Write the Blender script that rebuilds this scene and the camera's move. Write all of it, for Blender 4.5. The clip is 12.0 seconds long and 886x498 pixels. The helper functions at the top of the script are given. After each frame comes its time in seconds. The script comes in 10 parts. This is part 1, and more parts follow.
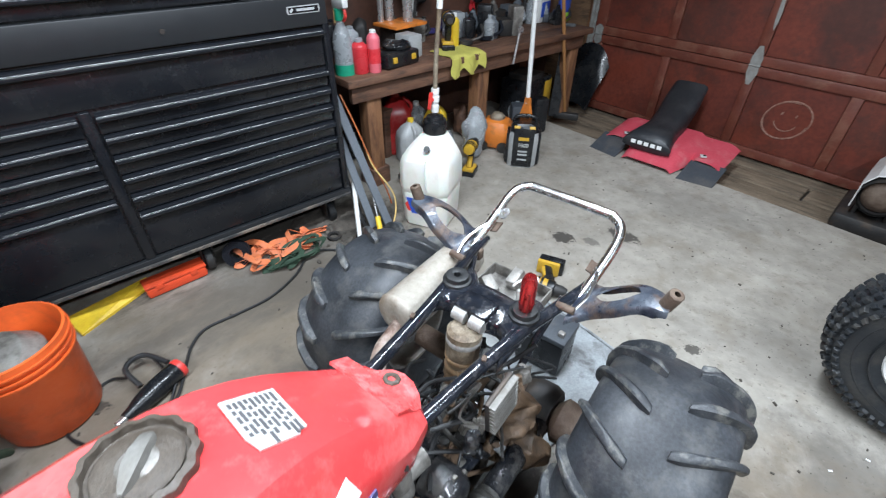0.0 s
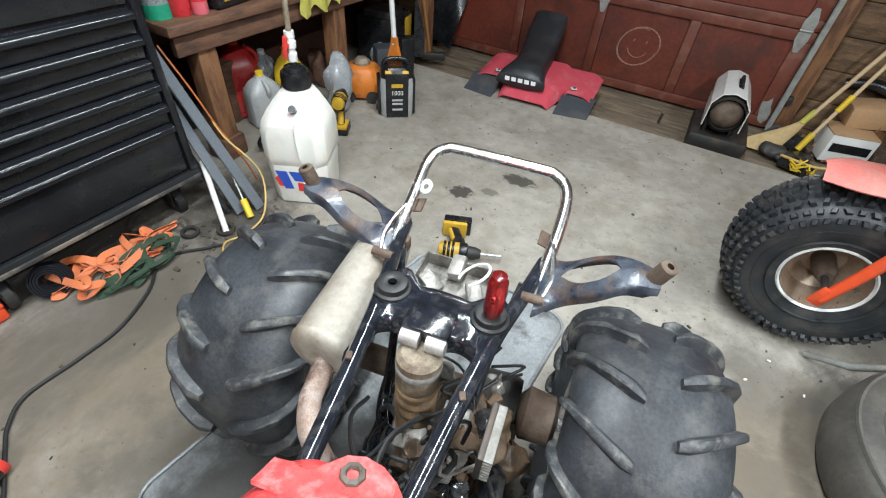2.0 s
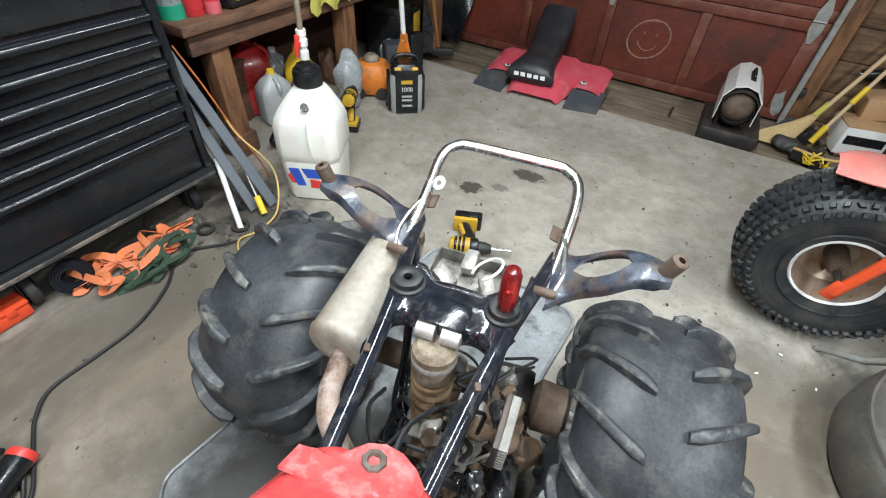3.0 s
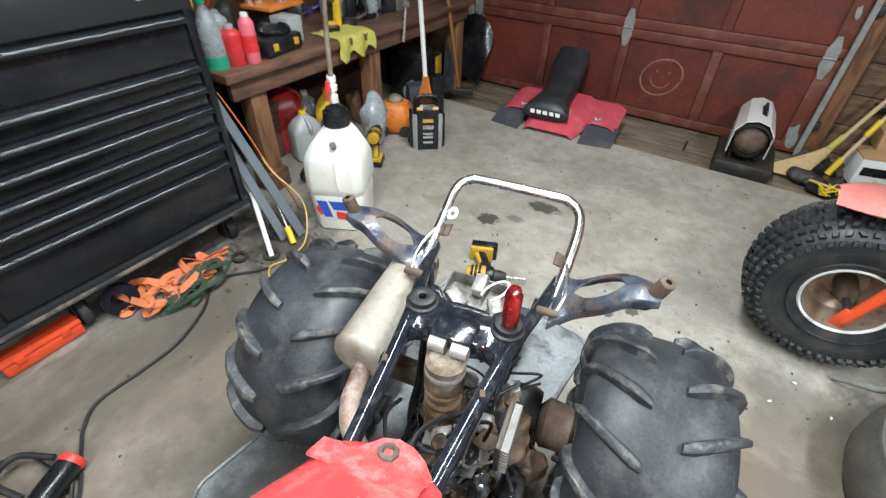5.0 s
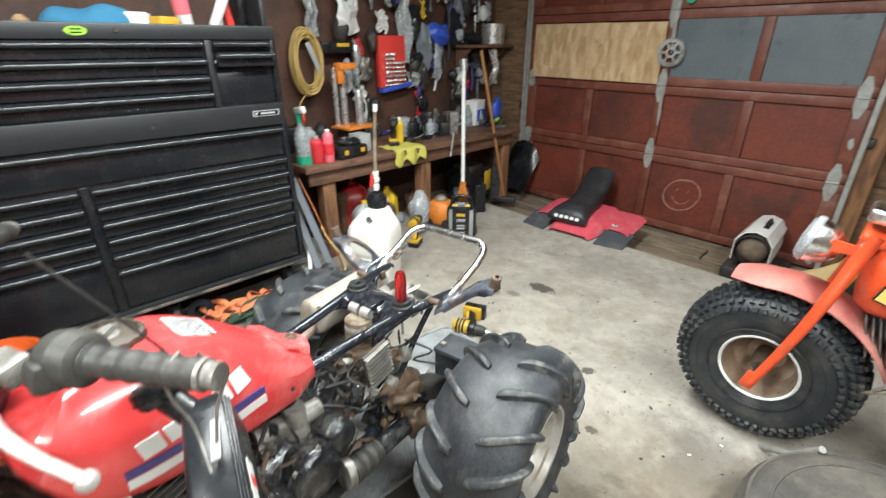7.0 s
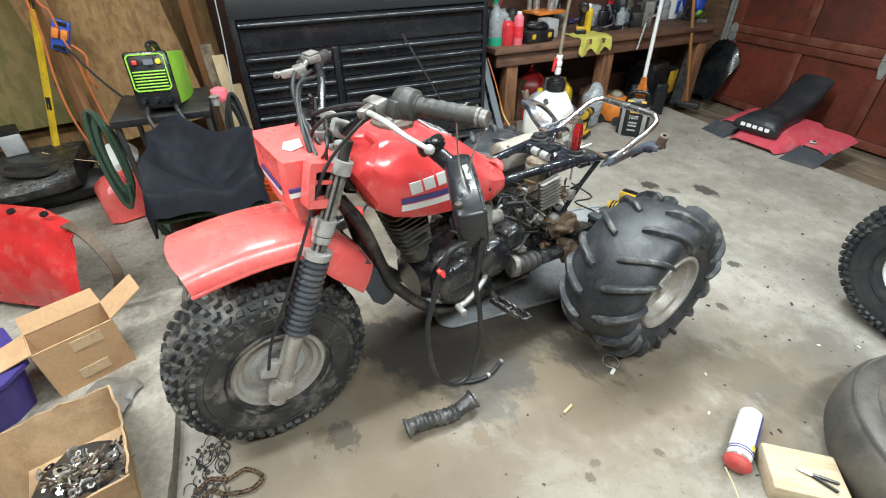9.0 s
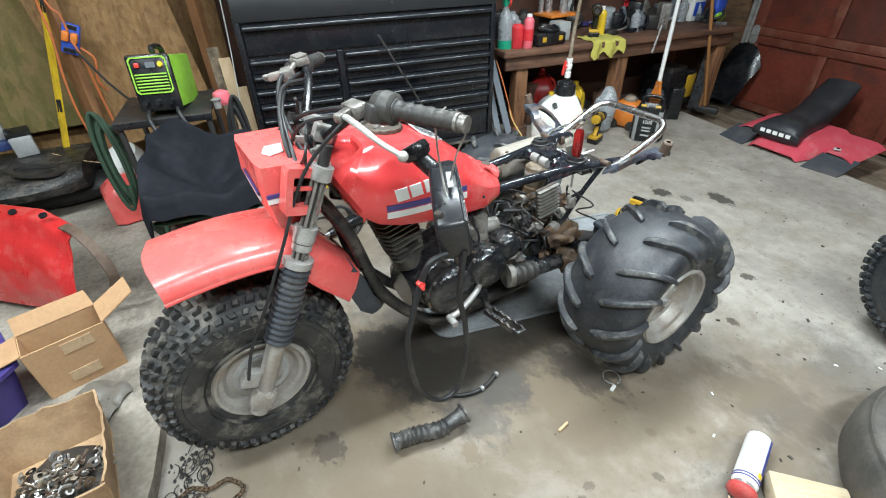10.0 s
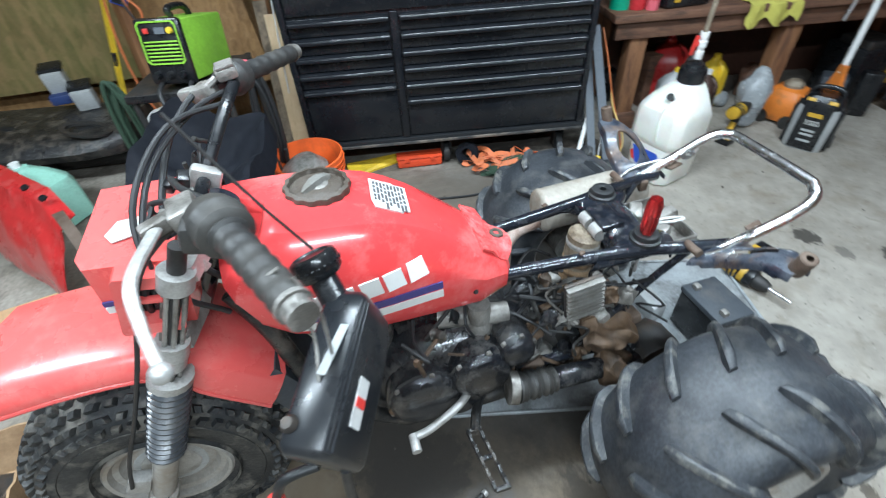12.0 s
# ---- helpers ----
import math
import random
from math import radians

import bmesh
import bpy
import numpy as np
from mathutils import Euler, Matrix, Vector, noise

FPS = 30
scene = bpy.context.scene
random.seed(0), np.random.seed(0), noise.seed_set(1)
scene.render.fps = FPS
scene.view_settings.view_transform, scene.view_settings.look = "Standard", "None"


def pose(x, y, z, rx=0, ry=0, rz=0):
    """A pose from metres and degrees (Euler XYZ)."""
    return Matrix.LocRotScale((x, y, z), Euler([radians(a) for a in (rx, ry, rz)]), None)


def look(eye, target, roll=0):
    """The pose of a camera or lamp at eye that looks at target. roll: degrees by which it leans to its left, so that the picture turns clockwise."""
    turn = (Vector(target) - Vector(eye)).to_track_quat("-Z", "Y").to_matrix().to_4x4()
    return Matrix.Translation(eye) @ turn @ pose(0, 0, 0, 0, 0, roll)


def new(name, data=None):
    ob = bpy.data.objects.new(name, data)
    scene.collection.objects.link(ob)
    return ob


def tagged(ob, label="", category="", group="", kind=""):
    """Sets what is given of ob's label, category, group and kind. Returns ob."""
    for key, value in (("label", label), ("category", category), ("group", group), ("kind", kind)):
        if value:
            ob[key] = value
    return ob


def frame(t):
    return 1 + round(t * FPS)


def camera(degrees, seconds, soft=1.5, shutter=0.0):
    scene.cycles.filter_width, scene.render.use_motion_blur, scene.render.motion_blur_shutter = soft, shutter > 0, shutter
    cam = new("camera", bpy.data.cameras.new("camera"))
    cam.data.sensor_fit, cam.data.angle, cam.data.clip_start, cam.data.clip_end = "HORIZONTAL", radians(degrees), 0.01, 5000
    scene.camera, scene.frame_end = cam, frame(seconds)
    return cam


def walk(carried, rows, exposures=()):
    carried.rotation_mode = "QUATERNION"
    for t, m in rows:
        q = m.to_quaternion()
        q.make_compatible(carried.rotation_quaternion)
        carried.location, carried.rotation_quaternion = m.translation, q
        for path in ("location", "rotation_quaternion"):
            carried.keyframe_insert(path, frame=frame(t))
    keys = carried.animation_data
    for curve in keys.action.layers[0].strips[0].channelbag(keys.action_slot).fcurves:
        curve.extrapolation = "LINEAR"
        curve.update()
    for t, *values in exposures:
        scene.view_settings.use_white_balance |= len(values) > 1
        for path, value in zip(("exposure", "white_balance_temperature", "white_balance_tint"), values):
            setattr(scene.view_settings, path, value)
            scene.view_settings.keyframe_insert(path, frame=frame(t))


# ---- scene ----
cam = camera(88.7, 12.0, soft=1.1, shutter=0.3)
PATH = [
    (0, (0.997, -3.619, 1.337), (-0.2011, -2.561, 0.1352), 0.83),
    (0.5, (0.8212, -3.623, 1.309), (-0.1635, -2.363, 0.1099), 3.96),
    (1, (0.7485, -3.571, 1.277), (0.01528, -2.271, -0.05506), 3.57),
    (1.5, (0.7512, -3.512, 1.244), (0.07555, -2.19, -0.09592), 5.44),
    (2, (0.7455, -3.506, 1.245), (0.06566, -2.197, -0.1062), 4.86),
    (2.5, (0.7442, -3.516, 1.252), (0.06118, -2.227, -0.1161), 4.30),
    (3, (0.7427, -3.523, 1.256), (0.03959, -2.244, -0.112), 3.69),
    (4.8, (0.7518, -3.562, 1.273), (-0.007738, -2.269, -0.04982), 2.88),
    (5, (0.8025, -3.582, 1.308), (-0.03687, -2.28, 0.044), 1.29),
    (5.5, (0.9676, -3.625, 1.346), (-0.2119, -2.456, 0.2316), -1.66),
    (6, (1.169, -3.677, 1.368), (-0.1215, -2.401, 0.5279), -0.70),
    (6.5, (1.328, -3.733, 1.364), (0.2196, -2.277, 0.556), 2.64),
    (7, (1.491, -3.721, 1.341), (0.1715, -2.468, 0.5116), -0.01),
    (7.5, (1.69, -3.826, 1.294), (0.2588, -2.965, 0.1945), 0.74),
    (7.7, (1.736, -3.901, 1.301), (0.3, -3.128, 0.1446), 0.01),
    (9.3, (1.795, -4.039, 1.311), (0.278, -3.446, 0.1507), -1.24),
    (9.5, (1.796, -4.008, 1.31), (0.273, -3.437, 0.1461), -1.45),
    (10, (1.778, -3.948, 1.296), (0.2368, -3.39, 0.1506), -1.51),
    (10.5, (1.74, -3.898, 1.297), (0.1902, -3.355, 0.1548), -1.71),
    (11, (1.634, -3.842, 1.278), (0.137, -3.415, 0.02262), -2.78),
    (11.5, (1.426, -3.738, 1.302), (-0.02164, -3.341, -0.01894), -2.91),
    (12, (1.31, -3.512, 1.314), (-0.1842, -3.441, -0.01401), -3.98),
]
EXPOSURES = ((0.0, 0.24, 6000, 13), (1.5, 0.20, 6400, 11), (3.2, 0.20, 6450, 11), (4.8, 0.25, 6450, 11), (5.5, 0.40, 6400, 12), (6.5, 0.58, 6500, 10),
             (7.5, 0.56, 7000, 10), (9.5, 0.32, 6350, 8), (11.0, 0.26, 6200, 8), (12.0, 0.16, 5800, 7))
walk(cam, [(t, look(eye, target, roll)) for t, eye, target, roll in PATH], EXPOSURES)

# ---------------- light ----------------
world = bpy.data.worlds.new("world")
scene.world = world
world.use_nodes = True
world.node_tree.nodes["Background"].inputs[0].default_value = (0.55, 0.65, 0.8, 1)
world.node_tree.nodes["Background"].inputs[1].default_value = 0.01


def area_lamp(name, x, y, z, sx, sy, watts, color, rz=0):
    data = bpy.data.lights.new(name, "AREA")
    data.shape, data.size, data.size_y, data.energy, data.color = "RECTANGLE", sx, sy, watts, color
    ob = new(name, data)
    ob.matrix_basis = pose(x, y, z, 0, 0, rz)
    return ob


area_lamp("shop_light_lamp", 0.35, -2.9, 2.42, 2.4, 0.14, 84, (0.9, 0.98, 1.0), 90)
area_lamp("shop_light_lamp", 0.9, -5.3, 2.42, 1.2, 0.16, 62, (0.92, 0.99, 1.0), 90)
area_lamp("shop_light_lamp", 2.3, -3.3, 2.42, 2.4, 0.14, 82, (0.9, 0.98, 1.0), 90)


# ---------------- materials ----------------
def material(name, color, rough=0.5, metal=0.0, second=None, scale=6.0, amount=0.5, fine=0.12, bump=0.0, bump_scale=60.0,
             dirt=None, dirt_scale=3.0, dirt_amount=0.0, coat=0.0, rough_var=0.12, stretch=(1, 1, 1), spec=0.5):
    """Base colour mixed with a second tone at one scale, fine grain at another, dirt in patches, and relief."""
    m = bpy.data.materials.new(name)
    m.use_nodes = True
    nt = m.node_tree
    bsdf = nt.nodes["Principled BSDF"]
    link = nt.links.new
    tex = nt.nodes.new("ShaderNodeTexCoord")
    mapping = nt.nodes.new("ShaderNodeMapping")
    mapping.inputs["Scale"].default_value = stretch
    link(tex.outputs["Object"], mapping.inputs["Vector"])
    info = nt.nodes.new("ShaderNodeObjectInfo")
    shift = nt.nodes.new("ShaderNodeVectorMath")
    shift.operation = "MULTIPLY_ADD"
    shift.inputs[1].default_value = (7.3, 5.1, 3.7)
    link(info.outputs["Random"], shift.inputs[0])
    link(mapping.outputs[0], shift.inputs[2])
    base = shift.outputs[0]

    def noise_tex(sc, detail=6.0, rgh=0.6):
        n = nt.nodes.new("ShaderNodeTexNoise")
        n.inputs["Scale"].default_value, n.inputs["Detail"].default_value, n.inputs["Roughness"].default_value = sc, detail, rgh
        link(base, n.inputs["Vector"])
        return n.outputs["Fac"]

    def ramp(fac, lo, hi):
        r = nt.nodes.new("ShaderNodeMapRange")
        r.inputs["From Min"].default_value, r.inputs["From Max"].default_value = lo, hi
        link(fac, r.inputs["Value"])
        return r.outputs[0]

    def mix(fac, a, b, kind="MIX"):
        x = nt.nodes.new("ShaderNodeMix")
        x.data_type, x.blend_type = "RGBA", kind
        for socket, value in ((x.inputs[0], fac), (x.inputs[6], a), (x.inputs[7], b)):
            if isinstance(value, (int, float)):
                socket.default_value = value
            elif isinstance(value, tuple):
                socket.default_value = (*value, 1)
            else:
                link(value, socket)
        return x.outputs[2]

    second = second or tuple(min(1, c * 0.72 + 0.004) for c in color)
    f = nt.nodes.new("ShaderNodeMath")
    f.operation = "MULTIPLY"
    f.inputs[1].default_value = amount
    link(ramp(noise_tex(scale), 0.38, 0.66), f.inputs[0])
    col = mix(f.outputs[0], color, second)
    grain = noise_tex(scale * 18, 3.0)
    col = mix(fine, col, mix(ramp(grain, 0.3, 0.7), (0.0, 0.0, 0.0), (1.0, 1.0, 1.0)), "OVERLAY")
    rf = ramp(noise_tex(scale * 2.3), 0.3, 0.7)
    rr = nt.nodes.new("ShaderNodeMapRange")
    rr.inputs["To Min"].default_value, rr.inputs["To Max"].default_value = max(0.03, rough - rough_var), min(1, rough + rough_var)
    link(rf, rr.inputs["Value"])
    rough_out = rr.outputs[0]
    if dirt:
        d = nt.nodes.new("ShaderNodeMath")
        d.operation = "MULTIPLY"
        d.inputs[1].default_value = dirt_amount
        link(ramp(noise_tex(dirt_scale, 9.0, 0.68), 0.5, 0.62), d.inputs[0])
        col = mix(d.outputs[0], col, dirt)
    link(col, bsdf.inputs["Base Color"])
    link(rough_out, bsdf.inputs["Roughness"])
    bsdf.inputs["Metallic"].default_value = metal
    bsdf.inputs["Coat Weight"].default_value = coat
    bsdf.inputs["Specular IOR Level"].default_value = spec
    if bump:
        b = nt.nodes.new("ShaderNodeBump")
        b.inputs["Strength"].default_value, b.inputs["Distance"].default_value = bump, 0.01
        link(noise_tex(bump_scale, 5.0), b.inputs["Height"])
        link(b.outputs[0], bsdf.inputs["Normal"])
    return m


def glass_material(name, color, rough=0.05, ior=1.45):
    m = material(name, color, rough, rough_var=0.02)
    m.node_tree.nodes["Principled BSDF"].inputs["Transmission Weight"].default_value = 0.9
    m.node_tree.nodes["Principled BSDF"].inputs["IOR"].default_value = ior
    return m


def stains_and_shade(m, spots, warp=0.5):
    """Soft-edged staining and painted shade worked into a surface: centre, reach, turn, colour, strength, softness."""
    nt = m.node_tree
    link = nt.links.new
    bsdf = nt.nodes["Principled BSDF"]
    col = bsdf.inputs["Base Color"].links[0].from_socket
    tex = nt.nodes.new("ShaderNodeTexCoord")
    for centre, reach, turn, color, strength, soft in spots:
        mp = nt.nodes.new("ShaderNodeMapping")
        mp.vector_type = "TEXTURE"
        mp.inputs["Location"].default_value = centre
        mp.inputs["Rotation"].default_value = (0, 0, radians(turn))
        mp.inputs["Scale"].default_value = reach
        link(tex.outputs["Object"], mp.inputs["Vector"])
        nz = nt.nodes.new("ShaderNodeTexNoise")
        nz.inputs["Scale"].default_value, nz.inputs["Detail"].default_value, nz.inputs["Roughness"].default_value = 2.2, 8.0, 0.66
        link(mp.outputs[0], nz.inputs["Vector"])
        ln = nt.nodes.new("ShaderNodeVectorMath")
        ln.operation = "LENGTH"
        link(mp.outputs[0], ln.inputs[0])
        ad = nt.nodes.new("ShaderNodeMath")
        ad.operation = "MULTIPLY_ADD"
        ad.inputs[1].default_value = 2.4 * warp
        link(nz.outputs["Fac"], ad.inputs[0])
        link(ln.outputs["Value"], ad.inputs[2])
        mr = nt.nodes.new("ShaderNodeMapRange")
        mr.interpolation_type = "SMOOTHSTEP"
        mr.inputs["From Min"].default_value, mr.inputs["From Max"].default_value = 1 + 1.2 * warp, 1 + 1.2 * warp - 0.75 * soft
        mr.inputs["To Max"].default_value = strength
        link(ad.outputs[0], mr.inputs["Value"])
        mx = nt.nodes.new("ShaderNodeMix")
        mx.data_type = "RGBA"
        link(mr.outputs[0], mx.inputs[0])
        link(col, mx.inputs[6])
        mx.inputs[7].default_value = (*color, 1)
        col = mx.outputs[2]
    link(col, bsdf.inputs["Base Color"])


CONCRETE = material("concrete", (0.375, 0.346, 0.302), 0.66, spec=0.35, second=(0.25, 0.225, 0.19), scale=0.9, amount=0.7, fine=0.12, bump=0.15, bump_scale=70, rough_var=0.16,
                    dirt=(0.19, 0.168, 0.138), dirt_scale=1.3, dirt_amount=0.45)


def speckle(m, color, scale, lo, hi, strength):
    """Small specks of a second colour all over a surface."""
    nt = m.node_tree
    bsdf = nt.nodes["Principled BSDF"]
    col = bsdf.inputs["Base Color"].links[0].from_socket
    tex = nt.nodes.new("ShaderNodeTexCoord")
    nz = nt.nodes.new("ShaderNodeTexNoise")
    nz.inputs["Scale"].default_value, nz.inputs["Detail"].default_value, nz.inputs["Roughness"].default_value = scale, 3.0, 0.6
    nt.links.new(tex.outputs["Object"], nz.inputs["Vector"])
    mr = nt.nodes.new("ShaderNodeMapRange")
    mr.inputs["From Min"].default_value, mr.inputs["From Max"].default_value, mr.inputs["To Max"].default_value = lo, hi, strength
    nt.links.new(nz.outputs["Fac"], mr.inputs["Value"])
    mx = nt.nodes.new("ShaderNodeMix")
    mx.data_type = "RGBA"
    nt.links.new(mr.outputs[0], mx.inputs[0])
    nt.links.new(col, mx.inputs[6])
    mx.inputs[7].default_value = (*color, 1)
    nt.links.new(mx.outputs[2], bsdf.inputs["Base Color"])


def flakes(m, dark, light, scale, strength):
    """Pressed wood strands: cells of differing tone, stretched two ways."""
    nt = m.node_tree
    bsdf = nt.nodes["Principled BSDF"]
    tex = nt.nodes.new("ShaderNodeTexCoord")
    for stretch, turn in (((1.0, 1.0, 0.35), 25), ((1.0, 1.0, 0.3), 70)):
        col = bsdf.inputs["Base Color"].links[0].from_socket
        mp = nt.nodes.new("ShaderNodeMapping")
        mp.inputs["Scale"].default_value = stretch
        mp.inputs["Rotation"].default_value = (radians(turn), radians(turn * 0.6), radians(turn))
        nt.links.new(tex.outputs["Object"], mp.inputs["Vector"])
        vo = nt.nodes.new("ShaderNodeTexVoronoi")
        vo.inputs["Scale"].default_value = scale
        nt.links.new(mp.outputs[0], vo.inputs["Vector"])
        sep = nt.nodes.new("ShaderNodeSeparateColor")
        nt.links.new(vo.outputs["Color"], sep.inputs[0])
        ramp = nt.nodes.new("ShaderNodeMix")
        ramp.data_type = "RGBA"
        nt.links.new(sep.outputs[0], ramp.inputs[0])
        ramp.inputs[6].default_value, ramp.inputs[7].default_value = (*dark, 1), (*light, 1)
        mx = nt.nodes.new("ShaderNodeMix")
        mx.data_type = "RGBA"
        mx.inputs[0].default_value = strength
        nt.links.new(col, mx.inputs[6])
        nt.links.new(ramp.outputs[2], mx.inputs[7])
        nt.links.new(mx.outputs[2], bsdf.inputs["Base Color"])


speckle(CONCRETE, (0.2, 0.165, 0.12), 5.5, 0.52, 0.7, 0.5)
speckle(CONCRETE, (0.5, 0.465, 0.41), 4.2, 0.56, 0.74, 0.4)
speckle(CONCRETE, (0.16, 0.135, 0.1), 17, 0.58, 0.7, 0.4)
speckle(CONCRETE, (0.1, 0.088, 0.072), 60, 0.62, 0.68, 0.5)
speckle(CONCRETE, (0.5, 0.48, 0.45), 38, 0.66, 0.7, 0.3)
OIL_AND_SHADE_TONE, DAMP_TONE, BROWN_TONE = (0.04, 0.035, 0.03), (0.08, 0.073, 0.066), (0.17, 0.132, 0.09)
# Oil-toned spots under the three-wheeler are oil and its shade painted in.
stains_and_shade(CONCRETE, [((x, y, 0), (rx, ry, 1), turn, tone, k, soft) for x, y, rx, ry, turn, tone, k, soft in (
    (0.95, -3.3, 0.5, 0.4, 60, BROWN_TONE, 0.7, 0.9), (0.55, -3.15, 0.3, 0.25, 0, OIL_AND_SHADE_TONE, 0.8, 0.9), (0.62, -3.72, 0.62, 0.4, 35, BROWN_TONE, 0.9, 0.8), (-0.4, -3.35, 0.85, 1.0, 15, BROWN_TONE, 0.75, 1.0), (-0.62, -3.2, 0.35, 0.9, 8, DAMP_TONE, 0.6, 1.0), (-0.05, -3.4, 0.3, 0.25, 30, DAMP_TONE, 0.55, 1.0), (1.32, -2.3, 0.3, 0.35, 30, DAMP_TONE, 0.6, 1.0), (0.69, -3.66, 0.26, 0.22, 20, OIL_AND_SHADE_TONE, 0.9, 0.55), (0.66, -3.72, 0.2, 0.15, 40, OIL_AND_SHADE_TONE, 0.8, 0.6), (0.74, -3.5, 0.34, 0.2, 65, OIL_AND_SHADE_TONE, 0.85, 0.7), (0.7, -3.12, 0.16, 0.24, 0, OIL_AND_SHADE_TONE, 0.85, 0.6), (0.88, -4.08, 0.05, 0.04, 0, OIL_AND_SHADE_TONE, 0.7, 0.5), (1.22, -3.07, 0.02, 0.016, 0, OIL_AND_SHADE_TONE, 0.7, 0.5), (1.26, -2.95, 0.018, 0.014, 0, OIL_AND_SHADE_TONE, 0.7, 0.5), (1.32, -3.39, 0.02, 0.016, 0, OIL_AND_SHADE_TONE, 0.8, 0.5), (0.9, -3.95, 0.7, 0.3, 10, BROWN_TONE, 0.6, 0.8), (0.98, -3.25, 0.42, 0.26, 20, BROWN_TONE, 0.6, 1.0), (0.45, -3.35, 0.4, 0.5, 0, DAMP_TONE, 0.75, 0.9),
    (1.28, -2.62, 0.3, 0.16, 15, DAMP_TONE, 0.8, 0.8), (1.45, -2.85, 0.2, 0.3, 0, DAMP_TONE, 0.6, 0.9), (1.5, -2.25, 0.35, 0.14, 60, DAMP_TONE, 0.7, 0.8), (-0.72, -2.62, 0.3, 0.26, 0, OIL_AND_SHADE_TONE, 0.8, 0.9),
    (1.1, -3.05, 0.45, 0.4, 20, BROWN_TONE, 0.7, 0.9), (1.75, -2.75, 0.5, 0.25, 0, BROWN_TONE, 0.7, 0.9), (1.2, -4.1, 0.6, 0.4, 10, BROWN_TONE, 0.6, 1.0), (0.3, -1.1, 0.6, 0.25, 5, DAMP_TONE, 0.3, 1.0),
    (-0.015, -1.907, 0.062, 0.05, 20, OIL_AND_SHADE_TONE, 0.9, 0.35), (0.175, -1.655, 0.095, 0.05, 0, OIL_AND_SHADE_TONE, 0.85, 0.4), (0.1, -1.83, 0.05, 0.03, 0, DAMP_TONE, 0.6, 0.4), (0.762, -2.131, 0.036, 0.026, 40, OIL_AND_SHADE_TONE, 0.8, 0.4),
    (0.69, -2.2, 0.026, 0.015, 60, OIL_AND_SHADE_TONE, 0.8, 0.4), (0.95, -2.43, 0.03, 0.02, 0, OIL_AND_SHADE_TONE, 0.8, 0.4), (1.15, -3.93, 0.016, 0.013, 0, OIL_AND_SHADE_TONE, 0.8, 0.4), (1.29, -3.35, 0.015, 0.02, 0, OIL_AND_SHADE_TONE, 0.7, 0.4),
    (1.34, -3.15, 0.02, 0.013, 30, OIL_AND_SHADE_TONE, 0.7, 0.4), (-0.42, -3.9, 0.06, 0.025, 50, OIL_AND_SHADE_TONE, 0.8, 0.5), (-0.55, -3.75, 0.04, 0.016, 30, OIL_AND_SHADE_TONE, 0.8, 0.5), (0.95, -4.25, 0.3, 0.12, 30, BROWN_TONE, 0.6, 0.6), (1.4, -3.5, 0.95, 0.75, 40, BROWN_TONE, 0.5, 1.0), (1.15, -3.75, 0.4, 0.16, 70, BROWN_TONE, 0.6, 0.8), (0.95, -3.55, 0.16, 0.1, 10, DAMP_TONE, 0.6, 0.6), (0.9, -4.02, 0.07, 0.05, 20, OIL_AND_SHADE_TONE, 0.6, 0.5), (0.93, -3.12, 0.2, 0.1, 20, OIL_AND_SHADE_TONE, 0.75, 0.7), (1.08, -3.62, 0.05, 0.03, 0, BROWN_TONE, 0.8, 0.5), (1.0, -1.9, 0.5, 0.2, 20, DAMP_TONE, 0.25, 0.8),
    (-1.0, -2.85, 0.22, 0.45, 0, OIL_AND_SHADE_TONE, 0.9, 0.7), (-0.86, -2.55, 0.2, 0.2, 0, OIL_AND_SHADE_TONE, 0.8, 0.8), (-0.95, -3.4, 0.14, 0.5, 8, OIL_AND_SHADE_TONE, 0.7, 0.8), (0.7, -3.68, 0.2, 0.14, 20, OIL_AND_SHADE_TONE, 0.55, 1.0), (0.62, -3.4, 0.3, 0.25, 10, OIL_AND_SHADE_TONE, 0.55, 1.0), (0.86, -3.4, 0.24, 0.16, 60, OIL_AND_SHADE_TONE, 0.55, 1.0), (0.6, -3.74, 0.2, 0.13, 25, OIL_AND_SHADE_TONE, 0.85, 0.4), (0.76, -3.6, 0.13, 0.16, 10, OIL_AND_SHADE_TONE, 0.8, 0.4), (1.0, -3.28, 0.14, 0.07, 15, BROWN_TONE, 0.9, 0.4), (0.9, -3.42, 0.1, 0.1, 0, DAMP_TONE, 0.7, 0.5), (1.35, -2.5, 0.5, 0.3, 40, BROWN_TONE, 0.5, 1.0), (1.1, -2.65, 0.3, 0.5, 20, BROWN_TONE, 0.4, 1.0))], 0.9)
CONCRETE_OLD = material("old brown concrete", (0.34, 0.307, 0.26), 0.8, second=(0.2, 0.17, 0.135), scale=3.2, amount=0.85, fine=0.2, bump=0.35, bump_scale=55, dirt=(0.08, 0.065, 0.05), dirt_scale=5, dirt_amount=0.6)
DIRT = material("floor dirt", (0.05, 0.042, 0.034), 0.95, second=(0.14, 0.12, 0.1), scale=16, amount=0.7, bump=0.9, bump_scale=50)
DOOR_RED = material("red brown door paint", (0.165, 0.034, 0.018), 0.55, second=(0.088, 0.019, 0.012), scale=2.2, amount=0.85, fine=0.18, bump=0.14, bump_scale=70,
                    dirt=(0.042, 0.02, 0.015), dirt_scale=2.4, dirt_amount=0.65)
DOOR_FRAME = material("red brown rail paint", (0.165, 0.045, 0.027), 0.5, second=(0.095, 0.026, 0.017), scale=5, amount=0.7, bump=0.1,
                      dirt=(0.27, 0.14, 0.09), dirt_scale=8, dirt_amount=0.35)
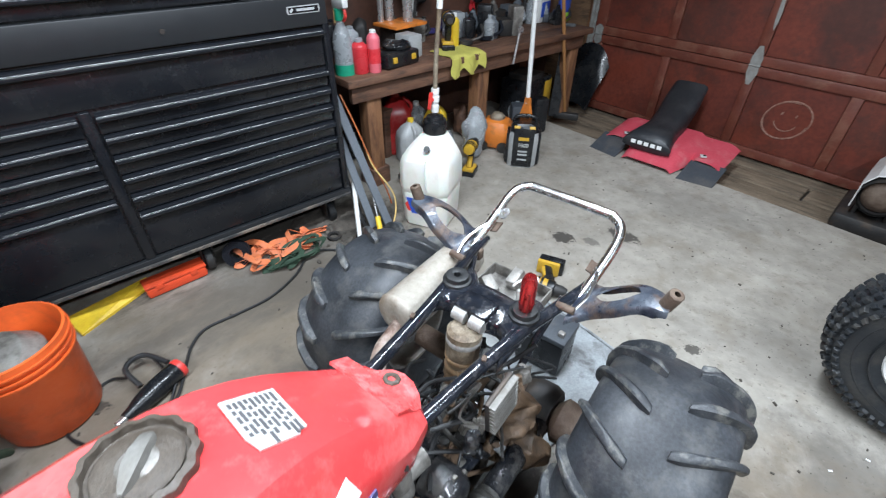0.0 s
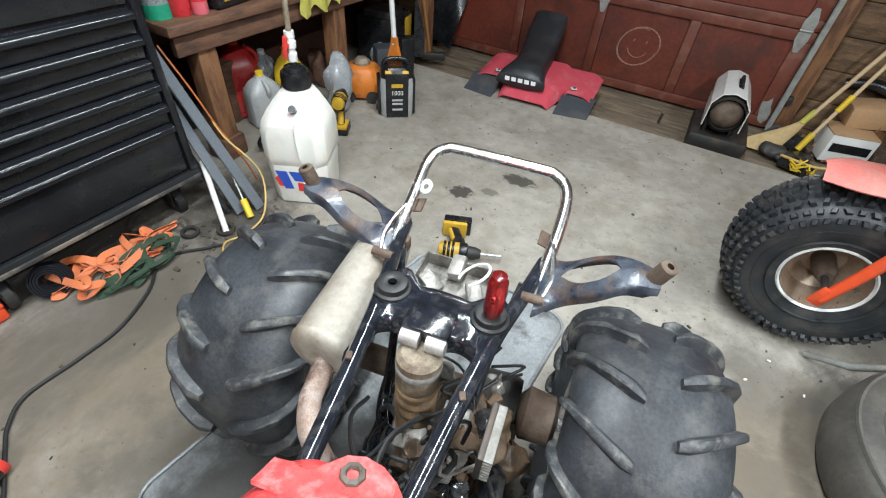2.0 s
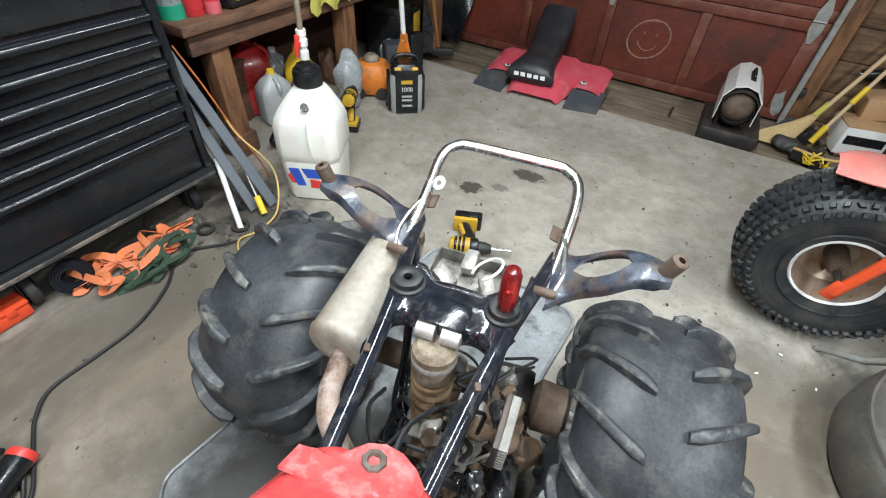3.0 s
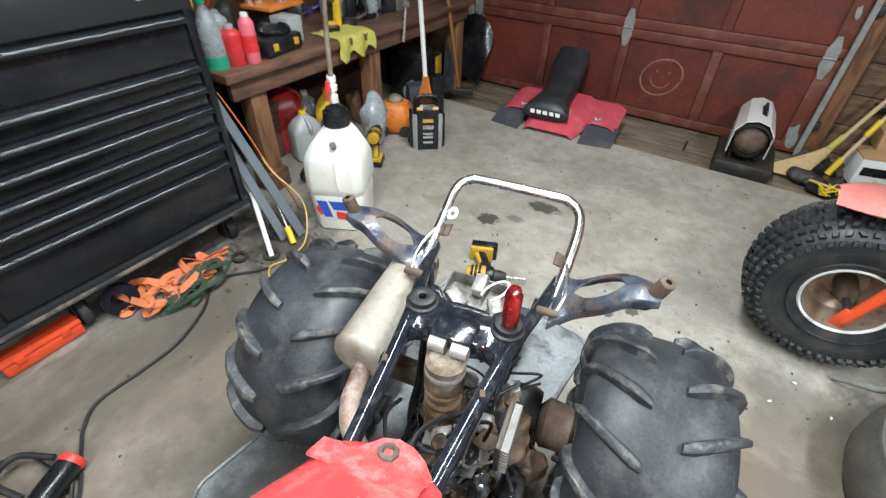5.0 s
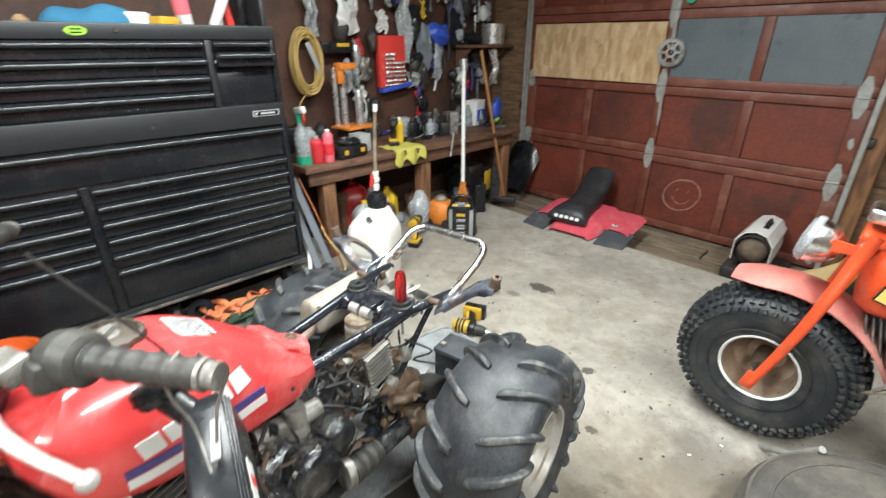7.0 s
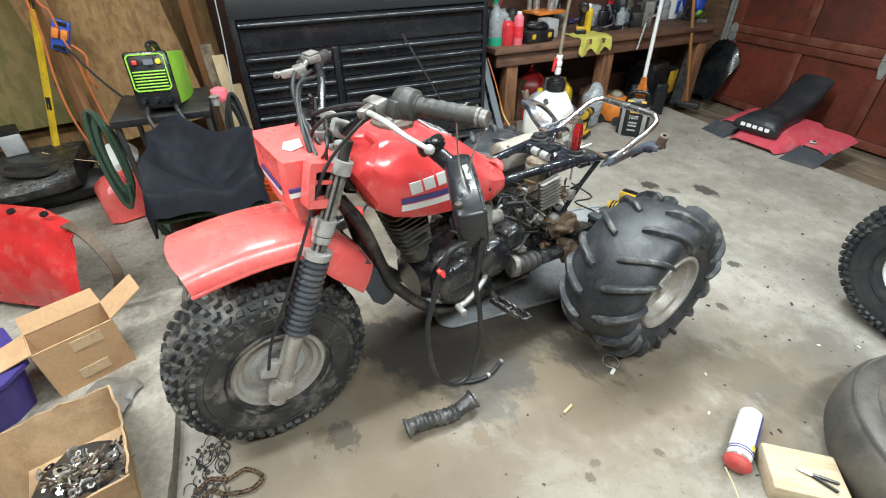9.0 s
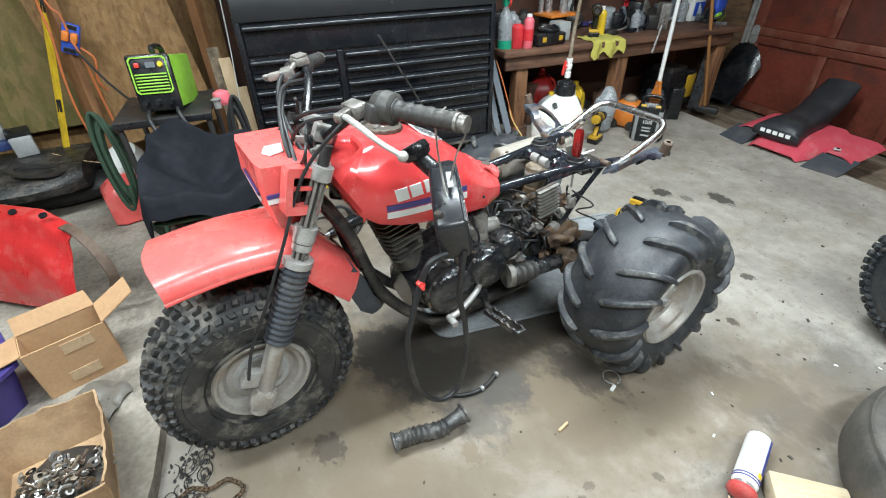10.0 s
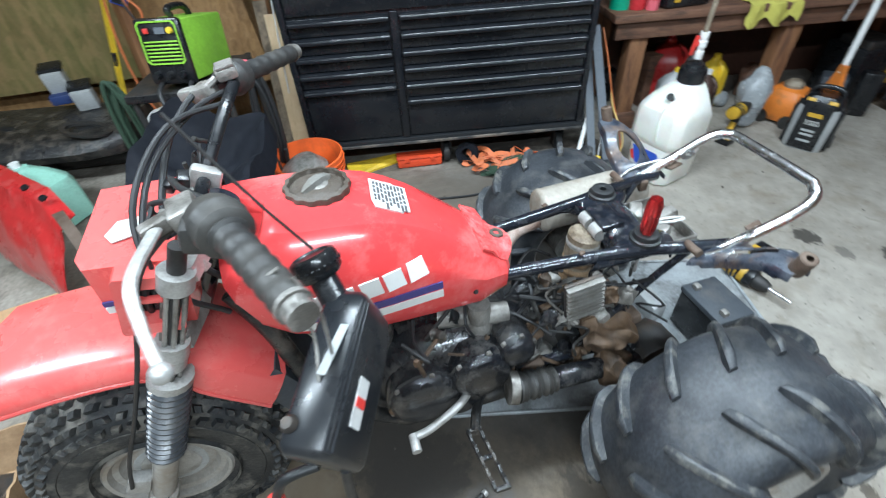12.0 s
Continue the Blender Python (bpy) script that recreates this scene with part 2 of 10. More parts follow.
GREY_PRIMER = material("bare grey metal", (0.36, 0.37, 0.35), 0.55, 0.3, second=(0.22, 0.2, 0.18), scale=18, amount=0.7)
OSB = material("strand board", (0.27, 0.145, 0.052), 0.75, second=(0.14, 0.07, 0.024), scale=9, amount=0.9, fine=0.3, bump=0.15, bump_scale=45, dirt=(0.36, 0.22, 0.095), dirt_scale=26, dirt_amount=0.55)
OSB_PALE = material("pale strand board", (0.5, 0.32, 0.155), 0.75, second=(0.3, 0.14, 0.05), scale=6, amount=0.9, fine=0.25, bump=0.12, bump_scale=45,
                    dirt=(0.62, 0.48, 0.3), dirt_scale=24, dirt_amount=0.6)
OSB_GREEN = material("mossy strand board", (0.17, 0.16, 0.045), 0.85, second=(0.24, 0.15, 0.06), scale=4, amount=0.9, fine=0.25, bump=0.15, bump_scale=45)
flakes(OSB, (0.14, 0.072, 0.025), (0.4, 0.24, 0.1), 62, 0.32)
flakes(OSB_PALE, (0.33, 0.19, 0.08), (0.66, 0.5, 0.32), 26, 0.45)
flakes(OSB_GREEN, (0.09, 0.09, 0.025), (0.3, 0.2, 0.09), 30, 0.4)
LUMBER = material("brown lumber", (0.26, 0.125, 0.052), 0.7, second=(0.15, 0.066, 0.028), scale=5, amount=0.8, fine=0.2, bump=0.15, bump_scale=60, stretch=(6, 6, 1))
BENCH_WOOD = material("dark bench wood", (0.17, 0.085, 0.05), 0.65, second=(0.085, 0.04, 0.026), scale=5, amount=0.8, fine=0.25, bump=0.2, stretch=(6, 1, 6),
                      dirt=(0.03, 0.022, 0.018), dirt_scale=6, dirt_amount=0.6)
POST_WOOD = material("post wood", (0.25, 0.12, 0.055), 0.65, second=(0.14, 0.06, 0.03), scale=5, amount=0.8, fine=0.22, bump=0.15, stretch=(6, 6, 1),
                     dirt=(0.06, 0.03, 0.02), dirt_scale=5, dirt_amount=0.5)
BOARD_WALL = material("weathered wall board", (0.2, 0.115, 0.06), 0.8, second=(0.1, 0.058, 0.032), scale=4, amount=0.85, fine=0.3, bump=0.3, stretch=(1, 6, 6),
                      dirt=(0.04, 0.026, 0.018), dirt_scale=5, dirt_amount=0.6)
SILL_WOOD = material("grey brown sill plank", (0.25, 0.19, 0.13), 0.85, second=(0.13, 0.1, 0.07), scale=4, amount=0.85, fine=0.3, bump=0.35, stretch=(1, 7, 7), dirt=(0.045, 0.035, 0.026), dirt_scale=3, dirt_amount=0.6)
HARDBOARD = material("dark red brown hardboard", (0.11, 0.05, 0.032), 0.6, second=(0.06, 0.027, 0.019), scale=2.5, amount=0.8, fine=0.15,
                     dirt=(0.02, 0.015, 0.012), dirt_scale=3, dirt_amount=0.5)
PLAIN_WALL = material("unpainted wall", (0.14, 0.1, 0.065), 0.9, scale=2)
CEILING = material("ceiling boards", (0.2, 0.16, 0.12), 0.9, scale=2)
CHEST_BLACK = material("black powder coat", (0.0085, 0.0096, 0.0125), 0.25, second=(0.013, 0.014, 0.017), scale=8, amount=0.6, fine=0.03, rough_var=0.06, bump=0.015, bump_scale=220, dirt=(0.055, 0.052, 0.049), dirt_scale=11, dirt_amount=0.1, spec=0.5)
CHEST_PULL = material("black drawer pull coat", (0.011, 0.0125, 0.016), 0.18, scale=8, fine=0.03, rough_var=0.05, spec=0.45)
OIL_BROWN = material("dark oil bottle", (0.06, 0.035, 0.028), 0.25, second=(0.11, 0.075, 0.06), scale=6, amount=0.7)
PIPE = material("peeling whitish pipe", (0.4, 0.33, 0.29), 0.65, 0.1, second=(0.22, 0.13, 0.09), scale=22, amount=0.95, fine=0.25, dirt=(0.09, 0.045, 0.03), dirt_scale=16, dirt_amount=0.9, bump=0.3)
CHEST_GREY = material("dark grey powder coat", (0.017, 0.0185, 0.021), 0.42, scale=10, fine=0.05, rough_var=0.06)
STEEL = material("bright steel", (0.66, 0.66, 0.66), 0.3, 0.75, second=(0.45, 0.44, 0.43), scale=14, amount=0.6)
CHROME = material("chrome", (0.9, 0.91, 0.92), 0.24, 1.0, second=(0.74, 0.73, 0.71), scale=16, amount=0.4, rough_var=0.07)
ALLOY = material("dull cast alloy", (0.47, 0.465, 0.45), 0.42, 0.35, second=(0.3, 0.285, 0.265), scale=12, amount=0.7, dirt=(0.13, 0.11, 0.09), dirt_scale=9, dirt_amount=0.6)
DIRTY_ALLOY = material("dirty engine alloy", (0.34, 0.325, 0.3), 0.4, 0.3, second=(0.1, 0.088, 0.075), scale=14, amount=0.9, dirt=(0.03, 0.025, 0.02), dirt_scale=10, dirt_amount=0.7, bump=0.3)
FIN_GREY = material("dusty dark cylinder fins", (0.1, 0.096, 0.09), 0.5, 0.3, second=(0.05, 0.046, 0.042), scale=14, amount=0.8, dirt=(0.24, 0.22, 0.18), dirt_scale=12, dirt_amount=0.5)
ENGINE_BLACK = material("oily black engine paint", (0.008, 0.009, 0.012), 0.16, 0.1, second=(0.045, 0.045, 0.046), scale=12, amount=0.7, dirt=(0.15, 0.14, 0.13), dirt_scale=13, dirt_amount=0.45, bump=0.35, coat=0.4)
FRAME_PAINT = material("chipped black frame paint", (0.008, 0.0095, 0.013), 0.15, 0.0, second=(0.02, 0.025, 0.037), scale=18, amount=0.6, bump=0.06, coat=0.8, dirt=(0.16, 0.15, 0.15), dirt_scale=44, dirt_amount=0.16)
FRAME_MUD = material("muddy black frame tube", (0.01, 0.0105, 0.012), 0.35, second=(0.035, 0.033, 0.03), scale=16, amount=0.8, fine=0.2, bump=0.5, bump_scale=60, dirt=(0.13, 0.11, 0.09), dirt_scale=14, dirt_amount=0.55)
BRACKET = material("scraped blue grey bracket steel", (0.016, 0.022, 0.038), 0.34, 0.15, second=(0.11, 0.125, 0.15), scale=22, amount=0.8, fine=0.2, dirt=(0.15, 0.1, 0.07), dirt_scale=13, dirt_amount=0.75, bump=0.25, coat=0.3)
SHOCK_BROWN = material("rust brown shock cover", (0.22, 0.14, 0.075), 0.5, 0.1, second=(0.36, 0.29, 0.2), scale=12, amount=0.8, fine=0.2, bump=0.2, bump_scale=90, dirt=(0.06, 0.035, 0.02), dirt_scale=13, dirt_amount=0.7)
RUST = material("rusty steel", (0.075, 0.045, 0.03), 0.7, 0.1, second=(0.16, 0.12, 0.09), scale=16, amount=0.8, bump=0.4, bump_scale=80)
RUBBER = material("tyre rubber", (0.02, 0.0225, 0.027), 0.46, second=(0.046, 0.05, 0.057), scale=8, amount=0.95, fine=0.35, bump=0.1, bump_scale=110, dirt=(0.12, 0.115, 0.105), dirt_scale=17, dirt_amount=0.3, spec=0.5)
RUBBER_LUG = material("scuffed lug rubber", (0.024, 0.027, 0.032), 0.44, second=(0.06, 0.063, 0.068), scale=14, amount=0.9, fine=0.3, bump=0.15, bump_scale=80, dirt=(0.24, 0.23, 0.2), dirt_scale=26, dirt_amount=0.45)
RUBBER_NEW = material("dark knobby rubber", (0.013, 0.0155, 0.019), 0.5, second=(0.032, 0.035, 0.038), scale=7, amount=0.8, fine=0.15, bump=0.12, bump_scale=120, dirt=(0.1, 0.09, 0.075), dirt_scale=8, dirt_amount=0.35)
RUBBER_DUSTY = material("dusty grey brown rubber", (0.06, 0.057, 0.052), 0.5, second=(0.11, 0.1, 0.086), scale=4, amount=0.8, fine=0.15, bump=0.15, bump_scale=90, dirt=(0.16, 0.14, 0.115), dirt_scale=6, dirt_amount=0.4)
RUBBER_MUD = material("dusty knobby rubber", (0.02, 0.021, 0.023), 0.55, second=(0.05, 0.049, 0.046), scale=13, amount=0.95, fine=0.25, bump=0.25, bump_scale=110, dirt=(0.34, 0.31, 0.26), dirt_scale=11, dirt_amount=0.42)
GAITER_RUBBER = material("blue grey gaiter rubber", (0.05, 0.056, 0.065), 0.3, scale=9, fine=0.1, dirt=(0.15, 0.14, 0.13), dirt_scale=12, dirt_amount=0.35)
BOOT_RUBBER = material("scuffed black boot rubber", (0.026, 0.026, 0.027), 0.32, second=(0.07, 0.068, 0.064), scale=16, amount=0.8, fine=0.2, bump=0.3, bump_scale=90, dirt=(0.26, 0.25, 0.225), dirt_scale=20, dirt_amount=0.45)
BLACK_RUBBER = material("black rubber", (0.012, 0.013, 0.014), 0.5, scale=9, dirt=(0.09, 0.08, 0.07), dirt_scale=9, dirt_amount=0.25)
GREY_RUBBER = material("dusty grey rubber", (0.024, 0.0235, 0.023), 0.55, second=(0.055, 0.051, 0.045), scale=14, amount=0.8, fine=0.15, bump=0.15)
BLACK_PLASTIC = material("black plastic", (0.009, 0.01, 0.012), 0.3, scale=9, fine=0.05, dirt=(0.07, 0.065, 0.06), dirt_scale=8, dirt_amount=0.2)
RED_DEEP = material("deep red plastic", (0.48, 0.026, 0.026), 0.3, second=(0.42, 0.02, 0.022), scale=5, amount=0.6, fine=0.06, coat=0.2, rough_var=0.08, dirt=(0.6, 0.25, 0.22), dirt_scale=12, dirt_amount=0.2)
RED_PLASTIC = material("glossy red plastic", (0.76, 0.115, 0.105), 0.28, second=(0.72, 0.095, 0.09), scale=4, amount=0.5, fine=0.04, coat=0.25, rough_var=0.08, dirt=(0.76, 0.35, 0.31), dirt_scale=9, dirt_amount=0.18)
RED_TANK = material("scuffed red tank paint", (0.72, 0.062, 0.062), 0.22, second=(0.66, 0.045, 0.05), scale=4, amount=0.5, fine=0.04, coat=0.5, rough_var=0.08, dirt=(0.8, 0.3, 0.28), dirt_scale=7, dirt_amount=0.3)
stains_and_shade(RED_TANK, [((0.475, s * 0.095, 0.585), (0.055, 0.05, 0.045), 0, (0.33, 0.17, 0.08), 0.9, 0.5) for s in (1, -1)])
RED_FADED = material("faded pink red plastic", (0.64, 0.085, 0.12), 0.5, second=(0.58, 0.06, 0.085), scale=5, amount=0.7, fine=0.08, dirt=(0.66, 0.34, 0.33), dirt_scale=8, dirt_amount=0.3)
RED_OLD = material("sun faded red fender", (0.58, 0.11, 0.095), 0.5, second=(0.5, 0.27, 0.23), scale=5, amount=0.8, fine=0.12, dirt=(0.35, 0.2, 0.16), dirt_scale=7, dirt_amount=0.5)
ORANGE_RED = material("orange red frame paint", (0.72, 0.085, 0.025), 0.34, second=(0.6, 0.06, 0.02), scale=5, amount=0.5, fine=0.06, coat=0.3, dirt=(0.2, 0.07, 0.035), dirt_scale=10, dirt_amount=0.3)
RED_WORN = material("rubbed red and pink tank lip", (0.72, 0.065, 0.065), 0.3, second=(0.76, 0.2, 0.19), scale=30, amount=0.25, fine=0.08, coat=0.3, dirt=(0.82, 0.6, 0.58), dirt_scale=34, dirt_amount=0.2)
GRIME = material("grimy dark filler recess", (0.06, 0.046, 0.034), 0.5, second=(0.1, 0.085, 0.07), scale=16, amount=0.8, fine=0.25, bump=0.4)
RIM_PAINT = material("dusty silver rim paint", (0.39, 0.375, 0.35), 0.42, 0.15, second=(0.28, 0.255, 0.22), scale=7, amount=0.8, fine=0.12, dirt=(0.24, 0.18, 0.12), dirt_scale=8, dirt_amount=0.5)
RIM_RUSTY = material("rusty chrome rim", (0.3, 0.2, 0.13), 0.35, 0.3, second=(0.45, 0.38, 0.32), scale=8, amount=0.7, dirt=(0.14, 0.07, 0.035), dirt_scale=6, dirt_amount=0.5)
BROWN_GUNK = material("caked brown grease", (0.13, 0.08, 0.045), 0.6, second=(0.04, 0.028, 0.02), scale=16, amount=0.9, bump=0.6, bump_scale=60)
GLOSS_BLACK = material("glossy black tank plastic", (0.011, 0.0125, 0.015), 0.3, second=(0.02, 0.022, 0.026), scale=7, amount=0.6, fine=0.04, rough_var=0.08, dirt=(0.075, 0.07, 0.065), dirt_scale=6, dirt_amount=0.3)
WHITE = material("white paint", (0.78, 0.78, 0.76), 0.45, scale=6, fine=0.05)
PAPER_WHITE = material("worn label white", (0.62, 0.62, 0.6), 0.5, second=(0.45, 0.45, 0.45), scale=30, amount=0.5)
LABEL_GREY = material("label print", (0.08, 0.08, 0.085), 0.5, scale=30)
BLUE_DULL = material("dull blue paint", (0.02, 0.04, 0.14), 0.5, scale=9, dirt=(0.1, 0.09, 0.08), dirt_scale=8, dirt_amount=0.4)
BLUE_SIDE = material("blue can print", (0.035, 0.05, 0.3), 0.35, scale=6)
CAP_RED = material("dull red cap plastic", (0.5, 0.06, 0.055), 0.4, second=(0.42, 0.05, 0.045), scale=9, dirt=(0.4, 0.25, 0.22), dirt_scale=10, dirt_amount=0.3)
NAVY = material("navy blue stripe", (0.06, 0.05, 0.2), 0.4, scale=6)
BLUE = material("blue print", (0.03, 0.09, 0.5), 0.4, scale=6)
RED_PRINT = material("red print", (0.7, 0.05, 0.04), 0.4, scale=6)
JUG_WHITE = material("white fuel jug plastic", (0.78, 0.77, 0.72), 0.42, second=(0.68, 0.66, 0.6), scale=4, amount=0.5, fine=0.05, dirt=(0.5, 0.46, 0.38), dirt_scale=6, dirt_amount=0.25)
JUG_WHITE.node_tree.nodes["Principled BSDF"].inputs["Subsurface Weight"].default_value = 0.15
SILENCER = material("sooty grey silencer", (0.35, 0.32, 0.275), 0.55, 0.1, second=(0.25, 0.22, 0.18), scale=5, amount=0.85, fine=0.12, dirt=(0.15, 0.095, 0.055), dirt_scale=6, dirt_amount=0.6, bump=0.12)
REG_GREY = material("dusty grey fin alloy", (0.21, 0.205, 0.19), 0.5, 0.2, second=(0.12, 0.11, 0.095), scale=14, amount=0.8, fine=0.15, dirt=(0.09, 0.075, 0.055), dirt_scale=12, dirt_amount=0.6)
TAN_DIRTY = material("rust stained tan metal", (0.31, 0.265, 0.2), 0.55, 0.1, second=(0.17, 0.12, 0.075), scale=12, amount=0.85, fine=0.2, dirt=(0.06, 0.04, 0.025), dirt_scale=14, dirt_amount=0.75, bump=0.2)
ORANGE = material("orange plastic", (0.85, 0.14, 0.025), 0.42, second=(0.72, 0.1, 0.02), scale=6, fine=0.06, dirt=(0.3, 0.07, 0.03), dirt_scale=6, dirt_amount=0.35)
ORANGE_TOOL = material("orange tool paint", (0.75, 0.22, 0.03), 0.45, scale=8, dirt=(0.2, 0.1, 0.04), dirt_scale=9, dirt_amount=0.5)
STRAP_ORANGE = material("orange webbing", (0.74, 0.2, 0.065), 0.8, second=(0.55, 0.2, 0.12), scale=20, amount=0.7, bump=0.3, bump_scale=200)
STRAP_GREEN = material("dark green webbing", (0.03, 0.06, 0.035), 0.85, scale=20, bump=0.3, bump_scale=200)
ORANGE_BOX = material("red orange plastic", (0.72, 0.075, 0.022), 0.45, second=(0.6, 0.055, 0.018), scale=6, fine=0.06, dirt=(0.3, 0.05, 0.025), dirt_scale=6, dirt_amount=0.4)
LIP_SCUFF = material("scuffed grey lip", (0.05, 0.05, 0.05), 0.4, 0.2, second=(0.11, 0.105, 0.1), scale=14, amount=0.8, fine=0.2, dirt=(0.3, 0.24, 0.19), dirt_scale=7, dirt_amount=0.6)
YELLOW = material("yellow plastic", (0.8, 0.55, 0.03), 0.45, second=(0.65, 0.4, 0.03), scale=8, dirt=(0.2, 0.14, 0.03), dirt_scale=7, dirt_amount=0.3)
PANEL_YELLOW = material("faded yellow panel", (0.78, 0.55, 0.14), 0.4, second=(0.7, 0.48, 0.14), scale=6, amount=0.6, fine=0.05, dirt=(0.4, 0.28, 0.1), dirt_scale=8, dirt_amount=0.3)
TOOL_YELLOW = material("yellow tool casing", (0.62, 0.37, 0.03), 0.45, scale=8, dirt=(0.15, 0.1, 0.02), dirt_scale=9, dirt_amount=0.3)
CLOTH_YELLOW = material("yellow shop cloth", (0.52, 0.48, 0.1), 0.9, second=(0.38, 0.34, 0.07), scale=12, bump=0.4, bump_scale=150)
HOSE_YELLOW = material("yellow cord", (0.58, 0.4, 0.13), 0.55, second=(0.45, 0.3, 0.1), scale=12, dirt=(0.25, 0.17, 0.07), dirt_scale=10, dirt_amount=0.3)
CORD_ORANGE = material("orange cord", (0.55, 0.15, 0.045), 0.55, scale=12, dirt=(0.2, 0.1, 0.05), dirt_scale=8, dirt_amount=0.5)
CORD_BLACK = material("black cord", (0.02, 0.02, 0.021), 0.5, scale=12)
GREEN_LIME = material("lime green casing", (0.28, 0.56, 0.05), 0.42, scale=6, dirt=(0.1, 0.2, 0.03), dirt_scale=5, dirt_amount=0.3)
GREEN = material("green plastic", (0.02, 0.35, 0.2), 0.45, scale=6)
MINT = material("mint green plastic", (0.33, 0.62, 0.5), 0.5, scale=6, dirt=(0.2, 0.3, 0.25), dirt_scale=6, dirt_amount=0.3)
CARDBOARD = material("cardboard", (0.47, 0.29, 0.155), 0.85, second=(0.4, 0.235, 0.12), scale=5, amount=0.6, fine=0.08, dirt=(0.3, 0.17, 0.085), dirt_scale=5, dirt_amount=0.3)
CARD_INSIDE = material("worn cardboard", (0.42, 0.28, 0.16), 0.85, second=(0.3, 0.18, 0.09), scale=7, amount=0.7, dirt=(0.2, 0.12, 0.065), dirt_scale=6, dirt_amount=0.5)
TAPE = material("clear tape", (0.55, 0.39, 0.24), 0.3, scale=8)
BLACK_CLOTH = material("black cloth", (0.006, 0.007, 0.011), 0.8, second=(0.011, 0.0125, 0.018), scale=14, fine=0.05, bump=0.2, bump_scale=260, spec=0.25)
BLUE_CLOTH = material("teal blue cloth", (0.03, 0.17, 0.3), 0.9, scale=12, bump=0.4, bump_scale=150)
PURPLE = material("deep purple plastic", (0.05, 0.035, 0.18), 0.5, scale=6)
PINK = material("pink aerosol paint", (0.78, 0.16, 0.2), 0.4, scale=8)
PINK_RED = material("red liquid bottle", (0.65, 0.04, 0.05), 0.3, scale=8)
CLEAR = material("translucent plastic", (0.55, 0.58, 0.6), 0.25, second=(0.42, 0.45, 0.48), scale=8)
CLEAR.node_tree.nodes["Principled BSDF"].inputs["Transmission Weight"].default_value = 0.45
GLASS_RED = glass_material("clear red handle", (0.85, 0.05, 0.05), 0.15)
PANE = material("dusty dark window pane", (0.1, 0.125, 0.14), 0.35, second=(0.15, 0.17, 0.175), scale=3, amount=0.7, fine=0.05)
SEAT_VINYL = material("black seat vinyl", (0.02, 0.022, 0.026), 0.42, scale=12, bump=0.12, bump_scale=240, dirt=(0.08, 0.08, 0.085), dirt_scale=6, dirt_amount=0.25)
GREY_FLAP = material("grey plastic flap", (0.055, 0.063, 0.075), 0.6, scale=7, dirt=(0.16, 0.14, 0.12), dirt_scale=6, dirt_amount=0.3)
HEATER_PAINT = material("off-white heater paint", (0.74, 0.73, 0.71), 0.45, second=(0.62, 0.6, 0.57), scale=6, dirt=(0.35, 0.3, 0.24), dirt_scale=7, dirt_amount=0.25)
DARK_METAL = material("dark metal", (0.05, 0.048, 0.047), 0.55, 0.5, scale=9, dirt=(0.13, 0.09, 0.06), dirt_scale=8, dirt_amount=0.4)
STRAW = material("straw bristle", (0.55, 0.4, 0.2), 0.9, second=(0.4, 0.27, 0.12), scale=30, bump=0.5, bump_scale=120)
PALE_WOOD = material("pale wooden handle", (0.6, 0.44, 0.26), 0.6, second=(0.45, 0.3, 0.16), scale=6, stretch=(8, 8, 1))
HANDLE_BROWN = material("orange brown handle", (0.36, 0.17, 0.06), 0.55, scale=6, stretch=(8, 8, 1))
BLOCK_WOOD = material("pale wood block", (0.54, 0.45, 0.31), 0.75, second=(0.42, 0.33, 0.2), scale=5, amount=0.6, stretch=(1, 6, 6), bump=0.15, dirt=(0.3, 0.2, 0.1), dirt_scale=6, dirt_amount=0.35)
GREY_TRIM = material("grey plastic trim", (0.13, 0.145, 0.165), 0.5, scale=7)
SILVER_GREY = material("silver grey plastic", (0.42, 0.43, 0.43), 0.4, 0.1, scale=8, dirt=(0.25, 0.23, 0.2), dirt_scale=7, dirt_amount=0.3)
PAN_GREY = material("oily grey plate with painted shade", (0.36, 0.385, 0.4), 0.45, 0.1, second=(0.22, 0.225, 0.225), scale=8, amount=0.85, fine=0.15, dirt=(0.07, 0.066, 0.064), dirt_scale=7, dirt_amount=0.75)
# Dark patches put the three-wheeler's shade, and some dirt, into the plate's colour.
stains_and_shade(PAN_GREY, [((0.22, -3.35, 0), (0.34, 0.36, 1), 10, (0.05, 0.046, 0.042), 0.9, 0.8), ((0.45, -3.15, 0), (0.3, 0.25, 1), 0, (0.05, 0.046, 0.042), 0.7, 0.9)])
COPPER_BITS = material("greyish nuts and bolts", (0.42, 0.39, 0.34), 0.35, 0.9, second=(0.25, 0.2, 0.15), scale=20, amount=0.8)
BAG = material("muddy film", (0.2, 0.185, 0.165), 0.35, second=(0.2, 0.18, 0.15), scale=9, amount=0.8)
BAG.node_tree.nodes["Principled BSDF"].inputs["Transmission Weight"].default_value = 0.3


# ---------------- mesh helpers ----------------
def shell():
    return bmesh.new()


def box(bm, c, s, rot=None, bev=0.0, seg=2):
    """A box at c of size s, turned by rot (degrees), with rounded edges."""
    m = Matrix.Translation(c) @ (pose(0, 0, 0, *rot) if rot else Matrix()) @ Matrix.Diagonal((*s, 1))
    made = bmesh.ops.create_cube(bm, size=1, matrix=m)["verts"]
    if bev:
        edges = list({e for v in made for e in v.link_edges})
        bmesh.ops.bevel(bm, geom=edges, offset=min(bev, 0.49 * min(s)), segments=seg, affect="EDGES", profile=0.5)


